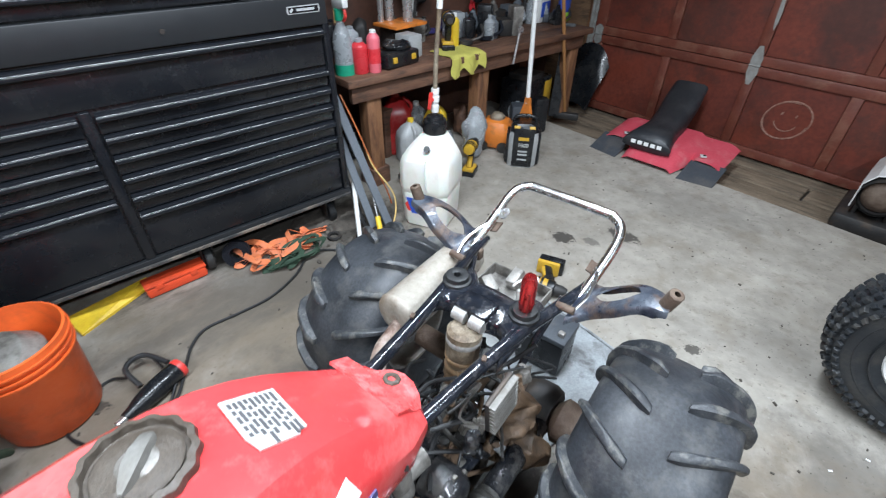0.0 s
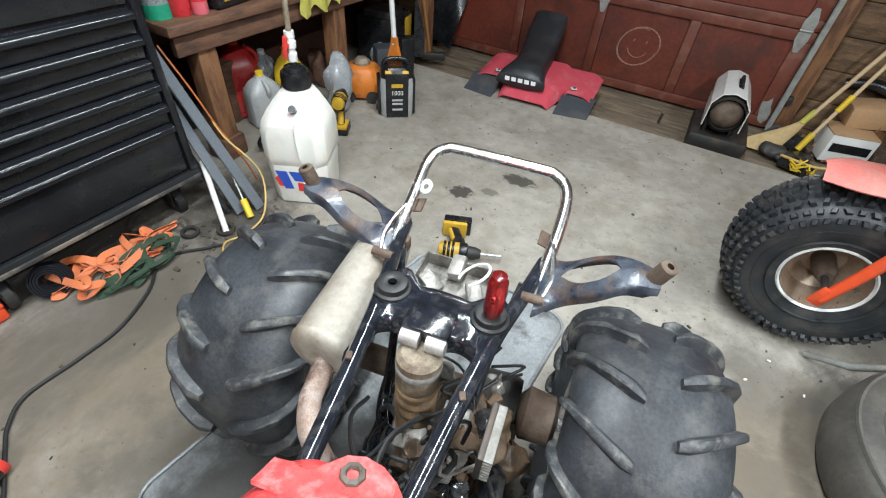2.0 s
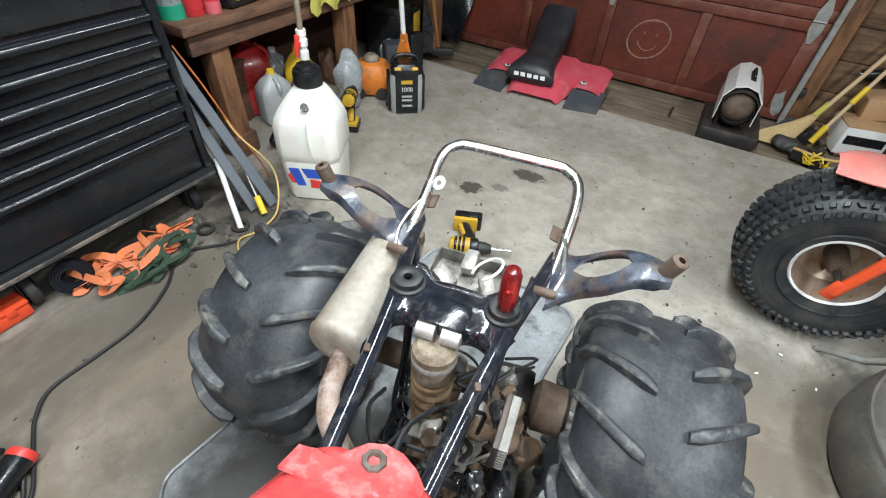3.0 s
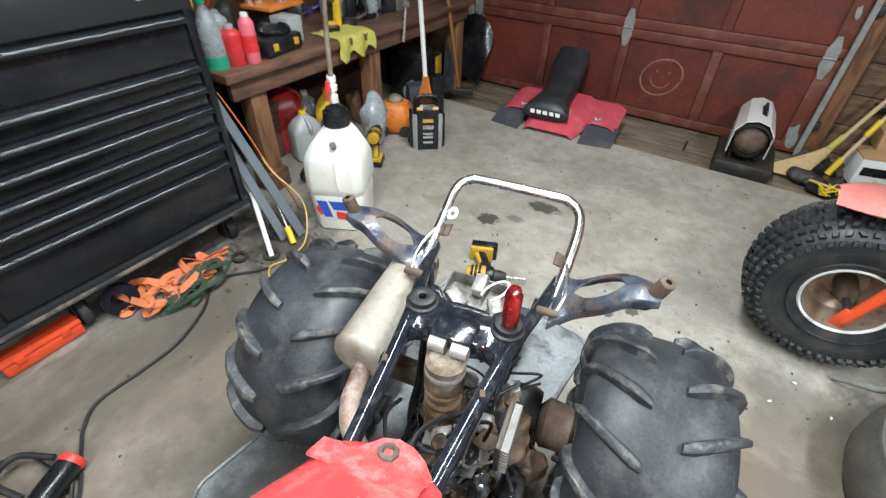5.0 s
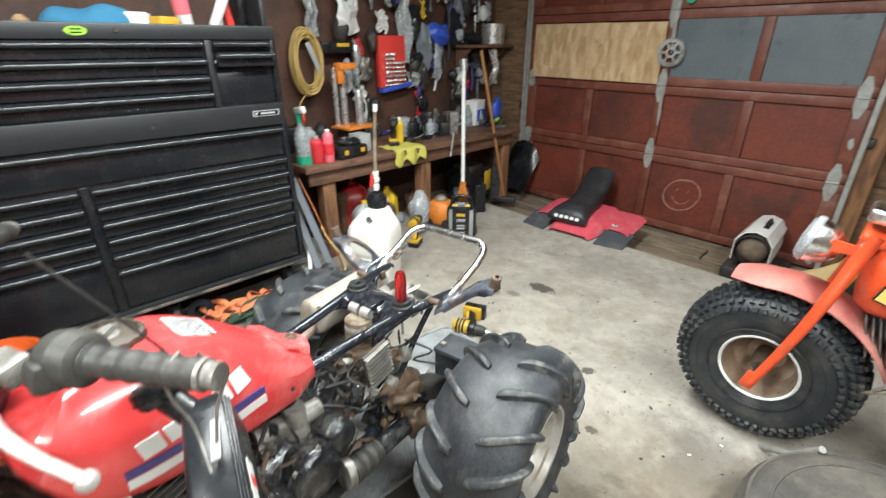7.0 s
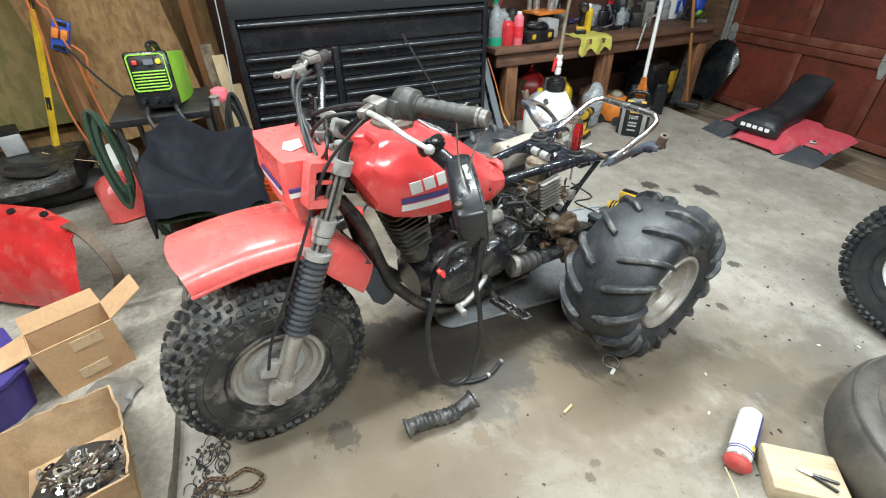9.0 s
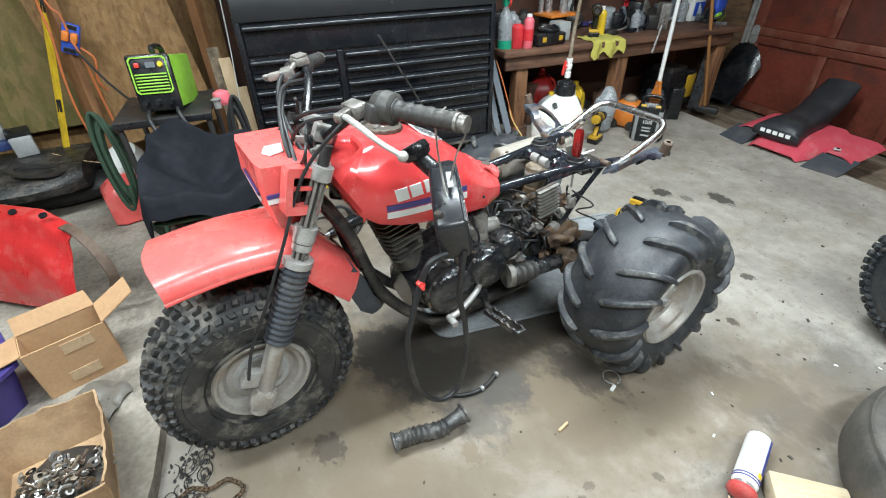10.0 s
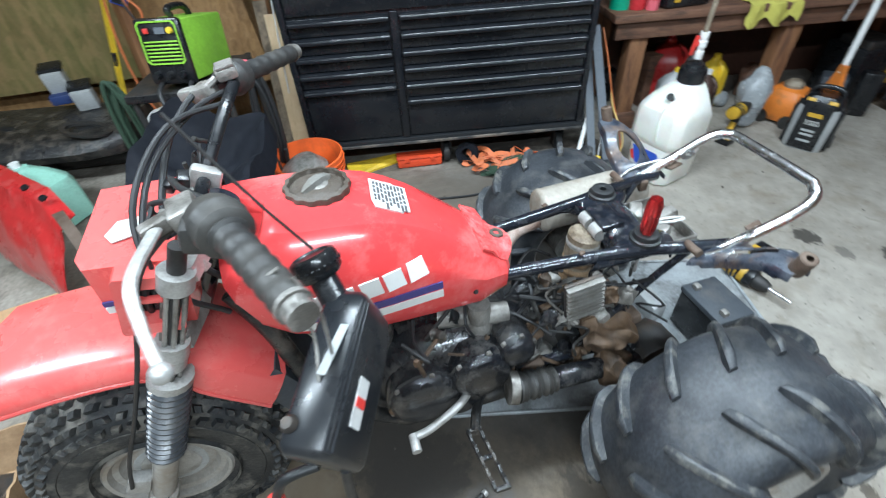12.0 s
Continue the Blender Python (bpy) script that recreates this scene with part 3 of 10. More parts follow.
def spline(pts, k=6):
    """Points of a smooth line through pts."""
    p = [Vector(q) for q in pts]
    if len(p) < 3:
        return p
    ext = [p[0] * 2 - p[1], *p, p[-1] * 2 - p[-2]]
    out = []
    for a, b, c, d in zip(ext, ext[1:], ext[2:], ext[3:]):
        for i in range(k):
            t = i / k
            out.append(0.5 * (2 * b + (c - a) * t + (2 * a - 5 * b + 4 * c - d) * t * t + (3 * b - a - 3 * c + d) * t ** 3))
    return out + [p[-1]]


def sweep(bm, pts, ring, scale=None):
    """A section (list of 2D points) carried along pts, closed at both ends."""
    p = [Vector(q) for q in pts]
    n = len(p)
    tan = [(p[min(i + 1, n - 1)] - p[max(i - 1, 0)]).normalized() for i in range(n)]
    side = tan[0].orthogonal().normalized()
    if abs(tan[0].z) < 0.95:
        side = tan[0].cross(Vector((0, 0, 1))).normalized()
    rows = []
    for i in range(n):
        side = (side - tan[i] * side.dot(tan[i])).normalized()
        up = side.cross(tan[i])
        g = scale[i] if scale else 1
        rows.append([bm.verts.new(p[i] + (side * x + up * y) * g) for x, y in ring])
    k = len(ring)
    for a, b in zip(rows, rows[1:]):
        for j in range(k):
            bm.faces.new((a[j], a[(j + 1) % k], b[(j + 1) % k], b[j]))
    bm.faces.new(rows[0][::-1])
    bm.faces.new(rows[-1])


def circle(r, n=10, squash=1.0):
    return [(r * math.cos(2 * math.pi * i / n), r * squash * math.sin(2 * math.pi * i / n)) for i in range(n)]


def tube(bm, pts, r, n=10, smooth=True, k=6, scale=None):
    line = spline(pts, k) if smooth and len(pts) > 2 else [Vector(q) for q in pts]
    sc = None
    if scale:
        sc = [scale[0] + (scale[1] - scale[0]) * i / (len(line) - 1) for i in range(len(line))]
    sweep(bm, line, circle(r, n), sc)


def lathe(bm, prof, n=32, m=None, closed=False):
    """A profile of (radius, height) turned about z."""
    m = m or Matrix()
    rows = []
    for r, h in prof:
        if r < 1e-5:
            rows.append([bm.verts.new(m @ Vector((0, 0, h)))])
        else:
            rows.append([bm.verts.new(m @ Vector((r * math.cos(2 * math.pi * i / n), r * math.sin(2 * math.pi * i / n), h))) for i in range(n)])
    pairs = list(zip(rows, rows[1:]))
    if closed:
        pairs.append((rows[-1], rows[0]))
    for a, b in pairs:
        for i in range(n):
            j = (i + 1) % n
            q = [a[i % len(a)], a[j % len(a)], b[j % len(b)], b[i % len(b)]]
            q = [v for x, v in enumerate(q) if v not in q[:x]]
            if len(q) > 2:
                bm.faces.new(q)


def loft(bm, rings, caps=True):
    """Rings of equally many points, skinned one to the next."""
    rows = [[bm.verts.new(p) for p in ring] for ring in rings]
    k = len(rows[0])
    for a, b in zip(rows, rows[1:]):
        for j in range(k):
            bm.faces.new((a[j], a[(j + 1) % k], b[(j + 1) % k], b[j]))
    if caps:
        bm.faces.new(rows[0][::-1])
        bm.faces.new(rows[-1])


def oval(c, a, b, n=20, power=2.0, m=None):
    """A rounded ring round c in the plane of y and z."""
    out = []
    for i in range(n):
        t = 2 * math.pi * i / n
        co, si = math.cos(t), math.sin(t)
        p = Vector((0, math.copysign(abs(co) ** (2 / power), co) * a, math.copysign(abs(si) ** (2 / power), si) * b))
        out.append((m @ p if m else p) + Vector(c))
    return out


def slab(bm, outline, t, m=None):
    """A flat outline (x, y) with thickness t upward."""
    m = m or Matrix()
    lo = [bm.verts.new(m @ Vector((x, y, 0))) for x, y in outline]
    hi = [bm.verts.new(m @ Vector((x, y, t))) for x, y in outline]
    k = len(lo)
    bm.faces.new(lo[::-1])
    bm.faces.new(hi)
    for i in range(k):
        bm.faces.new((lo[i], lo[(i + 1) % k], hi[(i + 1) % k], hi[i]))


def sheet(bm, rows, t):
    """A curved sheet through a grid of points, with thickness t."""
    grid = [[Vector(p) for p in r] for r in rows]
    a, b = len(grid), len(grid[0])
    top = [[None] * b for _ in range(a)]
    low = [[None] * b for _ in range(a)]
    for i in range(a):
        for j in range(b):
            du = grid[min(i + 1, a - 1)][j] - grid[max(i - 1, 0)][j]
            dv = grid[i][min(j + 1, b - 1)] - grid[i][max(j - 1, 0)]
            nn = du.cross(dv)
            nn = nn.normalized() if nn.length > 1e-9 else Vector((0, 0, 1))
            top[i][j] = bm.verts.new(grid[i][j] + nn * t / 2)
            low[i][j] = bm.verts.new(grid[i][j] - nn * t / 2)
    for i in range(a - 1):
        for j in range(b - 1):
            bm.faces.new((top[i][j], top[i + 1][j], top[i + 1][j + 1], top[i][j + 1]))
            bm.faces.new((low[i][j], low[i][j + 1], low[i + 1][j + 1], low[i + 1][j]))
    for i in range(a - 1):
        for j in (0, b - 1):
            bm.faces.new((top[i][j], low[i][j], low[i + 1][j], top[i + 1][j]))
    for j in range(b - 1):
        for i in (0, a - 1):
            bm.faces.new((top[i][j], top[i][j + 1], low[i][j + 1], low[i][j]))


def crumple(bm, amount, scale, seed=0.0):
    for v in bm.verts:
        v.co += noise.noise_vector(v.co * scale + Vector((seed, seed * 1.7, -seed))) * amount


def lump(bm, c, s, amount=0.02, scale=9.0, seed=0.0, sub=3):
    """A soft uneven body of size s round c."""
    made = bmesh.ops.create_icosphere(bm, subdivisions=sub, radius=0.5)["verts"]
    for v in made:
        p = Vector((v.co.x * s[0], v.co.y * s[1], v.co.z * s[2]))
        v.co = p + noise.noise_vector(p * scale + Vector((seed, 2 * seed, -seed))) * amount + Vector(c)


def finish(bm, name, mat, smooth):
    bmesh.ops.recalc_face_normals(bm, faces=bm.faces)
    me = bpy.data.meshes.new(name)
    bm.to_mesh(me)
    bm.free()
    me.materials.append(mat)
    if smooth:
        me.polygons.foreach_set("use_smooth", [True] * len(me.polygons))
        me.set_sharp_from_angle(angle=radians(smooth))
    return me


def part(name, bm, mat, parent, label="", smooth=38, m=None):
    ob = new(name, finish(bm, name, mat, smooth))
    ob.parent = parent
    if m is not None:
        ob.matrix_basis = m
    return tagged(ob, label)


def single(name, bm, mat, label="", category="", m=None, smooth=38, group="", kind=""):
    ob = new(name, finish(bm, name, mat, smooth))
    if m is not None:
        ob.matrix_basis = m
    return tagged(ob, label, category, group, kind)


def thing(name, label, category, m=None, group="", kind=""):
    ob = new(name)
    ob.empty_display_size = 0.05
    if m is not None:
        ob.matrix_basis = m
    return tagged(ob, label, category, group, kind)


def lettering(text, size, depth=0.0006):
    """Raised letters of the built-in font as a bmesh, centred on the origin, in the plane of x and y."""
    cu = bpy.data.curves.new("letters", "FONT")
    cu.body, cu.size, cu.align_x, cu.align_y, cu.extrude, cu.resolution_u = text, size, "CENTER", "CENTER", depth, 2
    ob = bpy.data.objects.new("letters", cu)
    scene.collection.objects.link(ob)
    bpy.context.view_layer.update()
    me = bpy.data.meshes.new_from_object(ob.evaluated_get(bpy.context.evaluated_depsgraph_get()))
    bm = bmesh.new()
    bm.from_mesh(me)
    bpy.data.objects.remove(ob)
    bpy.data.curves.remove(cu)
    bpy.data.meshes.remove(me)
    return bm


PLACED = {}


def thing_at(name, label, category, x, y, z=0.0, group="", kind=""):
    """A thing with its base at a place of the room; its parts are given in the room's own metres."""
    ob = thing(name, label, category, pose(x, y, z), group, kind)
    PLACED[ob.name] = Matrix.Translation((-x, -y, -z))
    return ob


def wpart(name, bm, mat, parent, label="", smooth=38):
    return part(name, bm, mat, parent, label, smooth, PLACED.get(parent.name))

# ---------------- structure ----------------
STEP_Y = -4.50     # the older, higher slab begins here
EDGE_Y = -0.71     # the slab ends here, before the sill
bm = shell()
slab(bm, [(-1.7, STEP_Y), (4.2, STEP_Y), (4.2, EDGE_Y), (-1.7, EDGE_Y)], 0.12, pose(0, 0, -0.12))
FLOOR = single("floor", bm, CONCRETE, "worn grey oil-stained concrete slab with painted shade", "floor", kind="structure", smooth=0)
bm = shell()
edge = [(-1.7, -7.6), (4.2, -7.6)]
x = 4.2
while x > -1.7:
    edge.append((x, STEP_Y + 0.018 * noise.noise((x * 3.1, 4.2, 0)) + 0.008 * noise.noise((x * 15, 1, 0))))
    x -= 0.06
edge.append((-1.7, STEP_Y))
slab(bm, edge, 0.17, pose(0, 0, -0.12))
single("floor", bm, CONCRETE_OLD, "older raised concrete slab with a broken edge", "floor", kind="structure", smooth=0)
bm = shell()
box(bm, (1.25, -0.28, -0.16), (5.9, 0.86, 0.1))
single("ground", bm, DIRT, "dirt bed under the door sill", "ground", kind="structure")
SILL = thing("trim", "weathered grey plank sill below the garage door", "sill", kind="structure")
for i, (y, w, z) in enumerate(((-0.61, 0.17, -0.085), (-0.425, 0.18, -0.09), (-0.235, 0.185, -0.08), (-0.05, 0.16, -0.075))):
    for x0, x1 in ((-1.6, 0.62 + 0.2 * (i % 2)), (0.63 + 0.2 * (i % 2), 2.6)):
        bm = shell()
        box(bm, ((x0 + x1) / 2, y, z - 0.015), (x1 - x0 - 0.006, w, 0.035), (0.6 * (i % 3 - 1), 0, 0.15 * (i - 1.5)), 0.006)
        part("plank", bm, SILL_WOOD, SILL)

# walls and ceiling
bm = shell()
box(bm, (-1.75, -3.8, 1.2), (0.1, 7.8, 2.8))
single("wall_west", bm, HARDBOARD, "dark red brown hardboard wall behind the bench", "wall", kind="structure")
bm = shell()
box(bm, (-1.545, 0.06, 1.2), (0.51, 0.12, 2.8))
single("wall_north", bm, BOARD_WALL, "dark board wall beside the garage door", "wall", kind="structure")
WALL_N = thing("wall_north", "weathered brown horizontal board wall beside the garage door", "wall", kind="structure")
for i in range(15):
    bm = shell()
    box(bm, (2.78, 0.075 + 0.004 * math.sin(i * 2.3), -0.12 + 0.185 * i), (2.85, 0.028, 0.18), (1.2, 0, 0), 0.003)
    part("board", bm, BOARD_WALL, WALL_N)
bm = shell()
box(bm, (2.8, 0.13, 1.2), (2.9, 0.06, 2.8))
part("backing", bm, PLAIN_WALL, WALL_N)
bm = shell()
box(bm, (0.0, 0.085, 2.35), (2.6, 0.1, 0.5))
single("wall_north", bm, BOARD_WALL, "board wall above the garage door", "wall", kind="structure")
bm = shell()
box(bm, (4.25, -3.8, 1.2), (0.1, 7.8, 2.8))
single("wall_east", bm, PLAIN_WALL, "plain unpainted wall", "wall", kind="structure")
bm = shell()
box(bm, (1.25, -7.65, 1.2), (6.0, 0.1, 2.8))
single("wall_south", bm, PLAIN_WALL, "plain unpainted wall", "wall", kind="structure")
bm = shell()
box(bm, (1.25, -3.75, 2.66), (6.2, 8.0, 0.08))
single("ceiling", bm, CEILING, "plain board ceiling", "ceiling", kind="structure")

# strand board on the south part of the west wall
bm = shell()
box(bm, (-1.675, -5.6, 1.15), (0.05, 2.9, 2.7))
single("wall_west", bm, OSB, "strand board wall, brown and stained", "wall", kind="structure")

# jambs and tracks
for x, w in ((-1.285, 0.07), (1.31, 0.09)):
    bm = shell()
    box(bm, (x, 0.045, 1.0), (w, 0.13, 2.2), None, 0.004)
    single("trim", bm, POST_WOOD, "dark timber door jamb", "door jamb", kind="structure")
for x in (-1.262, 1.262):
    track = thing("door_track", "dull galvanised door track beside the garage door", "door track")
    bm = shell()
    box(bm, (x, -0.045, 1.0), (0.006, 0.05, 2.1))
    box(bm, (x - math.copysign(0.012, x), -0.068, 1.0), (0.024, 0.005, 2.1))
    box(bm, (x - math.copysign(0.012, x), -0.022, 1.0), (0.024, 0.005, 2.1))
    part("rail", bm, GREY_PRIMER, track)
    for z in (0.15, 0.8, 1.5):
        bm = shell()
        box(bm, (x + math.copysign(0.018, x), -0.03, z), (0.035, 0.06, 0.05), None, 0.004)
        part("bracket", bm, DARK_METAL, track)

# the garage door: four sections, four columns
DOOR = thing("door_1", "red brown panelled wooden garage door, worn, closed", "garage door", kind="structure")
JOINTS = (-0.055, 0.535, 1.045, 1.555, 2.07)
COLS = (-1.235, -0.595, 0.0, 0.595, 1.235)
for k, (z0, z1) in enumerate(zip(JOINTS, JOINTS[1:])):
    bm = shell()
    box(bm, (0, 0.012, (z0 + z1) / 2), (2.47, 0.02, z1 - z0 - 0.006))
    sec = part("section", bm, DOOR_RED, DOOR)
    for z, h in ((z0 + 0.0325, 0.06), (z1 - 0.0325, 0.06)):
        bm = shell()
        box(bm, (0, -0.012, z), (2.47, 0.03, h), None, 0.004)
        part("rail", bm, DOOR_FRAME, sec)
    for j, x in enumerate(COLS):
        w = 0.09 if j in (0, 4) else 0.062
        xx = x + (0.045 if j == 0 else -0.045 if j == 4 else 0)
        bm = shell()
        box(bm, (xx, -0.0105, (z0 + z1) / 2), (w, 0.027, z1 - z0 - 0.126), None, 0.004)
        part("stile", bm, DOOR_FRAME, sec)
    for j in range(4):
        if k == 2:
            continue
        bm = shell()
        box(bm, ((COLS[j] + COLS[j + 1]) / 2, -0.001, (z0 + z1) / 2), (COLS[j + 1] - COLS[j] - 0.07, 0.008, z1 - z0 - 0.13))
        part("panel", bm, DOOR_RED, sec)
    if k == 2:
        bm = shell()
        box(bm, (-0.61, -0.031, 1.27), (1.15, 0.012, 0.425), (0, 0.4, 0))
        part("panel", bm, OSB_PALE, sec, "pale strand board patch over the window openings")
        for x0, x1 in ((0.036, 0.56), (0.63, 1.14)):
            bm = shell()
            box(bm, ((x0 + x1) / 2, -0.012, 1.30), (x1 - x0, 0.006, 0.385))
            part("pane", bm, PANE, sec, "dusty dark window pane")
# hinges and bare metal patches
for x, z, s in ((0.0, 0.535, 1), (0.0, 1.045, 1), (0.0, 1.555, 1), (1.17, 0.535, 1), (1.17, 1.045, 1), (1.17, 1.555, 1), (-1.19, 0.535, 0.6), (-1.19, 1.045, 0.6)):
    bm = shell()
    for d in (1, -1):
        slab(bm, [(-0.032, 0.004), (0.032, 0.004), (0.034, 0.05), (0.012, 0.12 * s), (-0.012, 0.12 * s), (-0.034, 0.05)], 0.004,
             pose(x, -0.029, z) @ pose(0, 0, 0, 90 if d == 1 else -90, 0, 0) @ pose(0, 0, 0 if d == 1 else -0.004))
    tube(bm, [(x - 0.034, -0.034, z), (x + 0.034, -0.034, z)], 0.007, 8, False)
    part("hinge", bm, GREY_PRIMER, DOOR, "bare grey metal hinge")
for x, z, w, h in ((1.19, 0.05, 0.07, 0.16), (1.19, 0.78, 0.03, 0.07), (0.02, 0.86, 0.026, 0.22), (0.02, 1.37, 0.03, 0.2)):
    bm = shell()
    slab(bm, [(w * (0.5 + 0.2 * math.sin(5 * i)) * math.cos(i * 0.628), h * (0.5 + 0.1 * math.cos(3 * i)) * math.sin(i * 0.628)) for i in range(10)], 0.0015,
         pose(x, -0.0275, z, 90, 0, 0))
    part("bare_patch", bm, GREY_PRIMER, DOOR, "paint worn through to grey metal")

# chalk smiley on the bottom section
CHALK = material("chalk", (0.32, 0.19, 0.145), 0.95, second=(0.2, 0.075, 0.05), scale=60, amount=0.95, fine=0.4)
bm = shell()
tube(bm, [(0.3 + 0.135 * math.cos(a), -0.0065, 0.245 + 0.125 * math.sin(a) + 0.02 * math.cos(a)) for a in [i * 0.27 - 0.3 for i in range(24)]], 0.0065, 6, scale=(1, 0.6))
tube(bm, [(0.296 + 0.128 * math.cos(a), -0.0065, 0.243 + 0.12 * math.sin(a) + 0.014 * math.cos(a)) for a in [i * 0.27 + 1.2 for i in range(19)]], 0.004, 6)
tube(bm, [(0.3 + 0.07 * math.cos(a), -0.0065, 0.25 + 0.075 * math.sin(a)) for a in [3.5 + i * 0.3 for i in range(9)]], 0.004, 6)
for x in (0.262, 0.345):
    tube(bm, [(x, -0.0065, 0.275), (x + 0.004, -0.0065, 0.292)], 0.006, 6)
part("chalk_drawing", bm, CHALK, DOOR, "white chalk smiley face")

# a chain sprocket hung on the door
bm = shell()
teeth = 40
outer = [((0.103 if i % 4 in (1, 2) else 0.092) * math.cos(2 * math.pi * i / (teeth * 4)), (0.103 if i % 4 in (1, 2) else 0.092) * math.sin(2 * math.pi * i / (teeth * 4))) for i in range(teeth * 4)]


def ring_plate(bm, outer, inner, t, m):
    n = len(outer)
    v = [[bm.verts.new(m @ Vector((x, y, z))) for x, y in loop] for loop in (outer, inner) for z in (0, t)]
    for i in range(n):
        j = (i + 1) % n
        bm.faces.new((v[1][i], v[1][j], v[3][j], v[3][i]))
        bm.faces.new((v[0][j], v[0][i], v[2][i], v[2][j]))
        bm.faces.new((v[0][i], v[0][j], v[1][j], v[1][i]))
        bm.faces.new((v[3][i], v[3][j], v[2][j], v[2][i]))


sp = pose(0.03, -0.05, 1.275, 90, 0, 0)
ring_plate(bm, outer, circle(0.068, teeth * 4), 0.006, sp)
ring_plate(bm, circle(0.036, 40), circle(0.022, 40), 0.006, sp)
for i in range(6):
    a = i * math.pi / 3
    box(bm, sp @ Vector((0.052 * math.cos(a), 0.052 * math.sin(a), 0.003)), (0.042, 0.0058, 0.016), (0, -math.degrees(a), 0))
single("sprocket", bm, ALLOY, "silver chain sprocket hung on the garage door", "sprocket", smooth=0)
bm = shell()
tube(bm, [(0.1, -0.035, 1.62), (0.1, -0.05, 1.62)], 0.035, 20)
single("green_disc", bm, GREEN, "green round disc stuck on the garage door", "disc")

# ---------------- the red three-wheeler ----------------
TRIKE = thing("three_wheeler", "red three-wheeled all-terrain cycle stripped of its seat and rear fenders", "three-wheeler", pose(0.489, -2.92, 0, 0, 0, -79.28))


def balloon(R, W, rim_r, phi):
    """Radius and height on a balloon section: phi 0 at the crown, 90 at the widest, 150 at the bead."""
    h, rc = W / 2, rim_r + 0.5 * (R - rim_r)
    a = radians(min(abs(phi), 90))
    r = rc + (R - rc) * math.cos(a) ** 0.72
    z = h * math.sin(a) ** 0.86
    if abs(phi) > 90:
        k = (abs(phi) - 90) / 60
        r, z = rc - (rc - rim_r) * k, h * (1 - 0.2 * k ** 1.7)
    return r, math.copysign(z, phi)


def tyre_body(bm, R, W, rim_r, m, n=64, crown=0.012):
    """Balloon tyre about z, from bead to bead."""
    prof = [balloon(R, W, rim_r, phi) for phi in range(-150, 151, 10)]
    lathe(bm, prof, n, m)


def tread_point(R, W, rim_r, phi, a, up):
    """A place on the tread: phi across, a round it, up along the normal."""
    r, z = balloon(R, W, rim_r, phi)
    r1, z1 = balloon(R, W, rim_r, phi + 2)
    r0, z0 = balloon(R, W, rim_r, phi - 2)
    t = Vector((r1 - r0, z1 - z0)).normalized()
    r, z = r + t.y * up, z - t.x * up
    return Vector((r * math.cos(a), r * math.sin(a), z))


def paddle_tread(bm, R, W, rim_r, m, count=13, sign=1):
    """Long curved lugs from the middle down over the shoulders, alternating."""
    rnd = random.Random(5)
    for side in (1, -1):
        for i in range(count):
            a0 = 2 * math.pi * (i + (0.5 if side < 0 else 0)) / count + rnd.uniform(-0.02, 0.02)
            rows = []
            for j in range(13):
                t = j / 12
                phi = side * (9 + 101 * t)
                a = a0 + sign * (0.12 - 0.52 * t ** 1.1 + 0.16 * t * t)
                hw = (0.052 - 0.014 * t) * (0.72 if j in (0, 12) else 1)
                lift = (0.023 - 0.008 * t) * (0.5 if j in (0, 12) else 1) + rnd.uniform(-0.0012, 0.0012)
                rows.append([m @ tread_point(R, W, rim_r, phi, a + q * hw, up) for q, up in ((-1.1, -0.004), (1.1, -0.004), (0.72, lift * 0.86), (0.4, lift), (-0.4, lift), (-0.72, lift * 0.86))])
            loft(bm, rows)


def knob_tread(bm, R, W, m, around=30, lift=0.015, seed=1, rim_r=0.13):
    """Square knobs in staggered rows across the tread and over the shoulder."""
    rnd = random.Random(seed)
    h = W / 2
    for i in range(around):
        for k, phi in enumerate((-74, -56, -37, -18.5, 0, 18.5, 37, 56, 74)):
            a = 2 * math.pi * (i + 0.5 * (k % 2)) / around
            da, dp = 0.5 * 0.5 * 2 * math.pi / around * rnd.uniform(0.85, 1.15), 4.6 * rnd.uniform(0.9, 1.1)
            tw = rnd.uniform(-0.015, 0.015)
            up = lift * (0.85 if abs(phi) > 70 else 1) * rnd.uniform(0.85, 1.05)
            rows = []
            for g, u in ((1.2, -0.004), (1.0, up * 0.8), (0.8, up)):
                rows.append([m @ tread_point(R, W, rim_r, phi + x * dp * g, a + y * da * g + x * tw, u) for x, y in ((-1, -1), (1, -1), (1, 1), (-1, 1))])
            loft(bm, rows)


def rim(bm, r, W, dish, m, hub=0.045):
    h = W / 2
    prof = [(r + 0.012, h * 0.84), (r + 0.006, h * 0.9), (r - 0.002, h * 0.88), (r - 0.008, h * 0.76), (r - 0.02, h * 0.72), (r - 0.024, h * 0.64), (r - 0.034, h * dish), (hub + 0.03, h * dish - 0.004), (hub, h * dish + 0.012),
            (0.0, h * dish + 0.012)]
    lathe(bm, prof, 40, m)
    back = [(r + 0.012, -h * 0.82), (r - 0.006, -h * 0.78), (r - 0.02, -h * 0.4), (r - 0.03, h * dish - 0.006)]
    lathe(bm, back, 40, m)


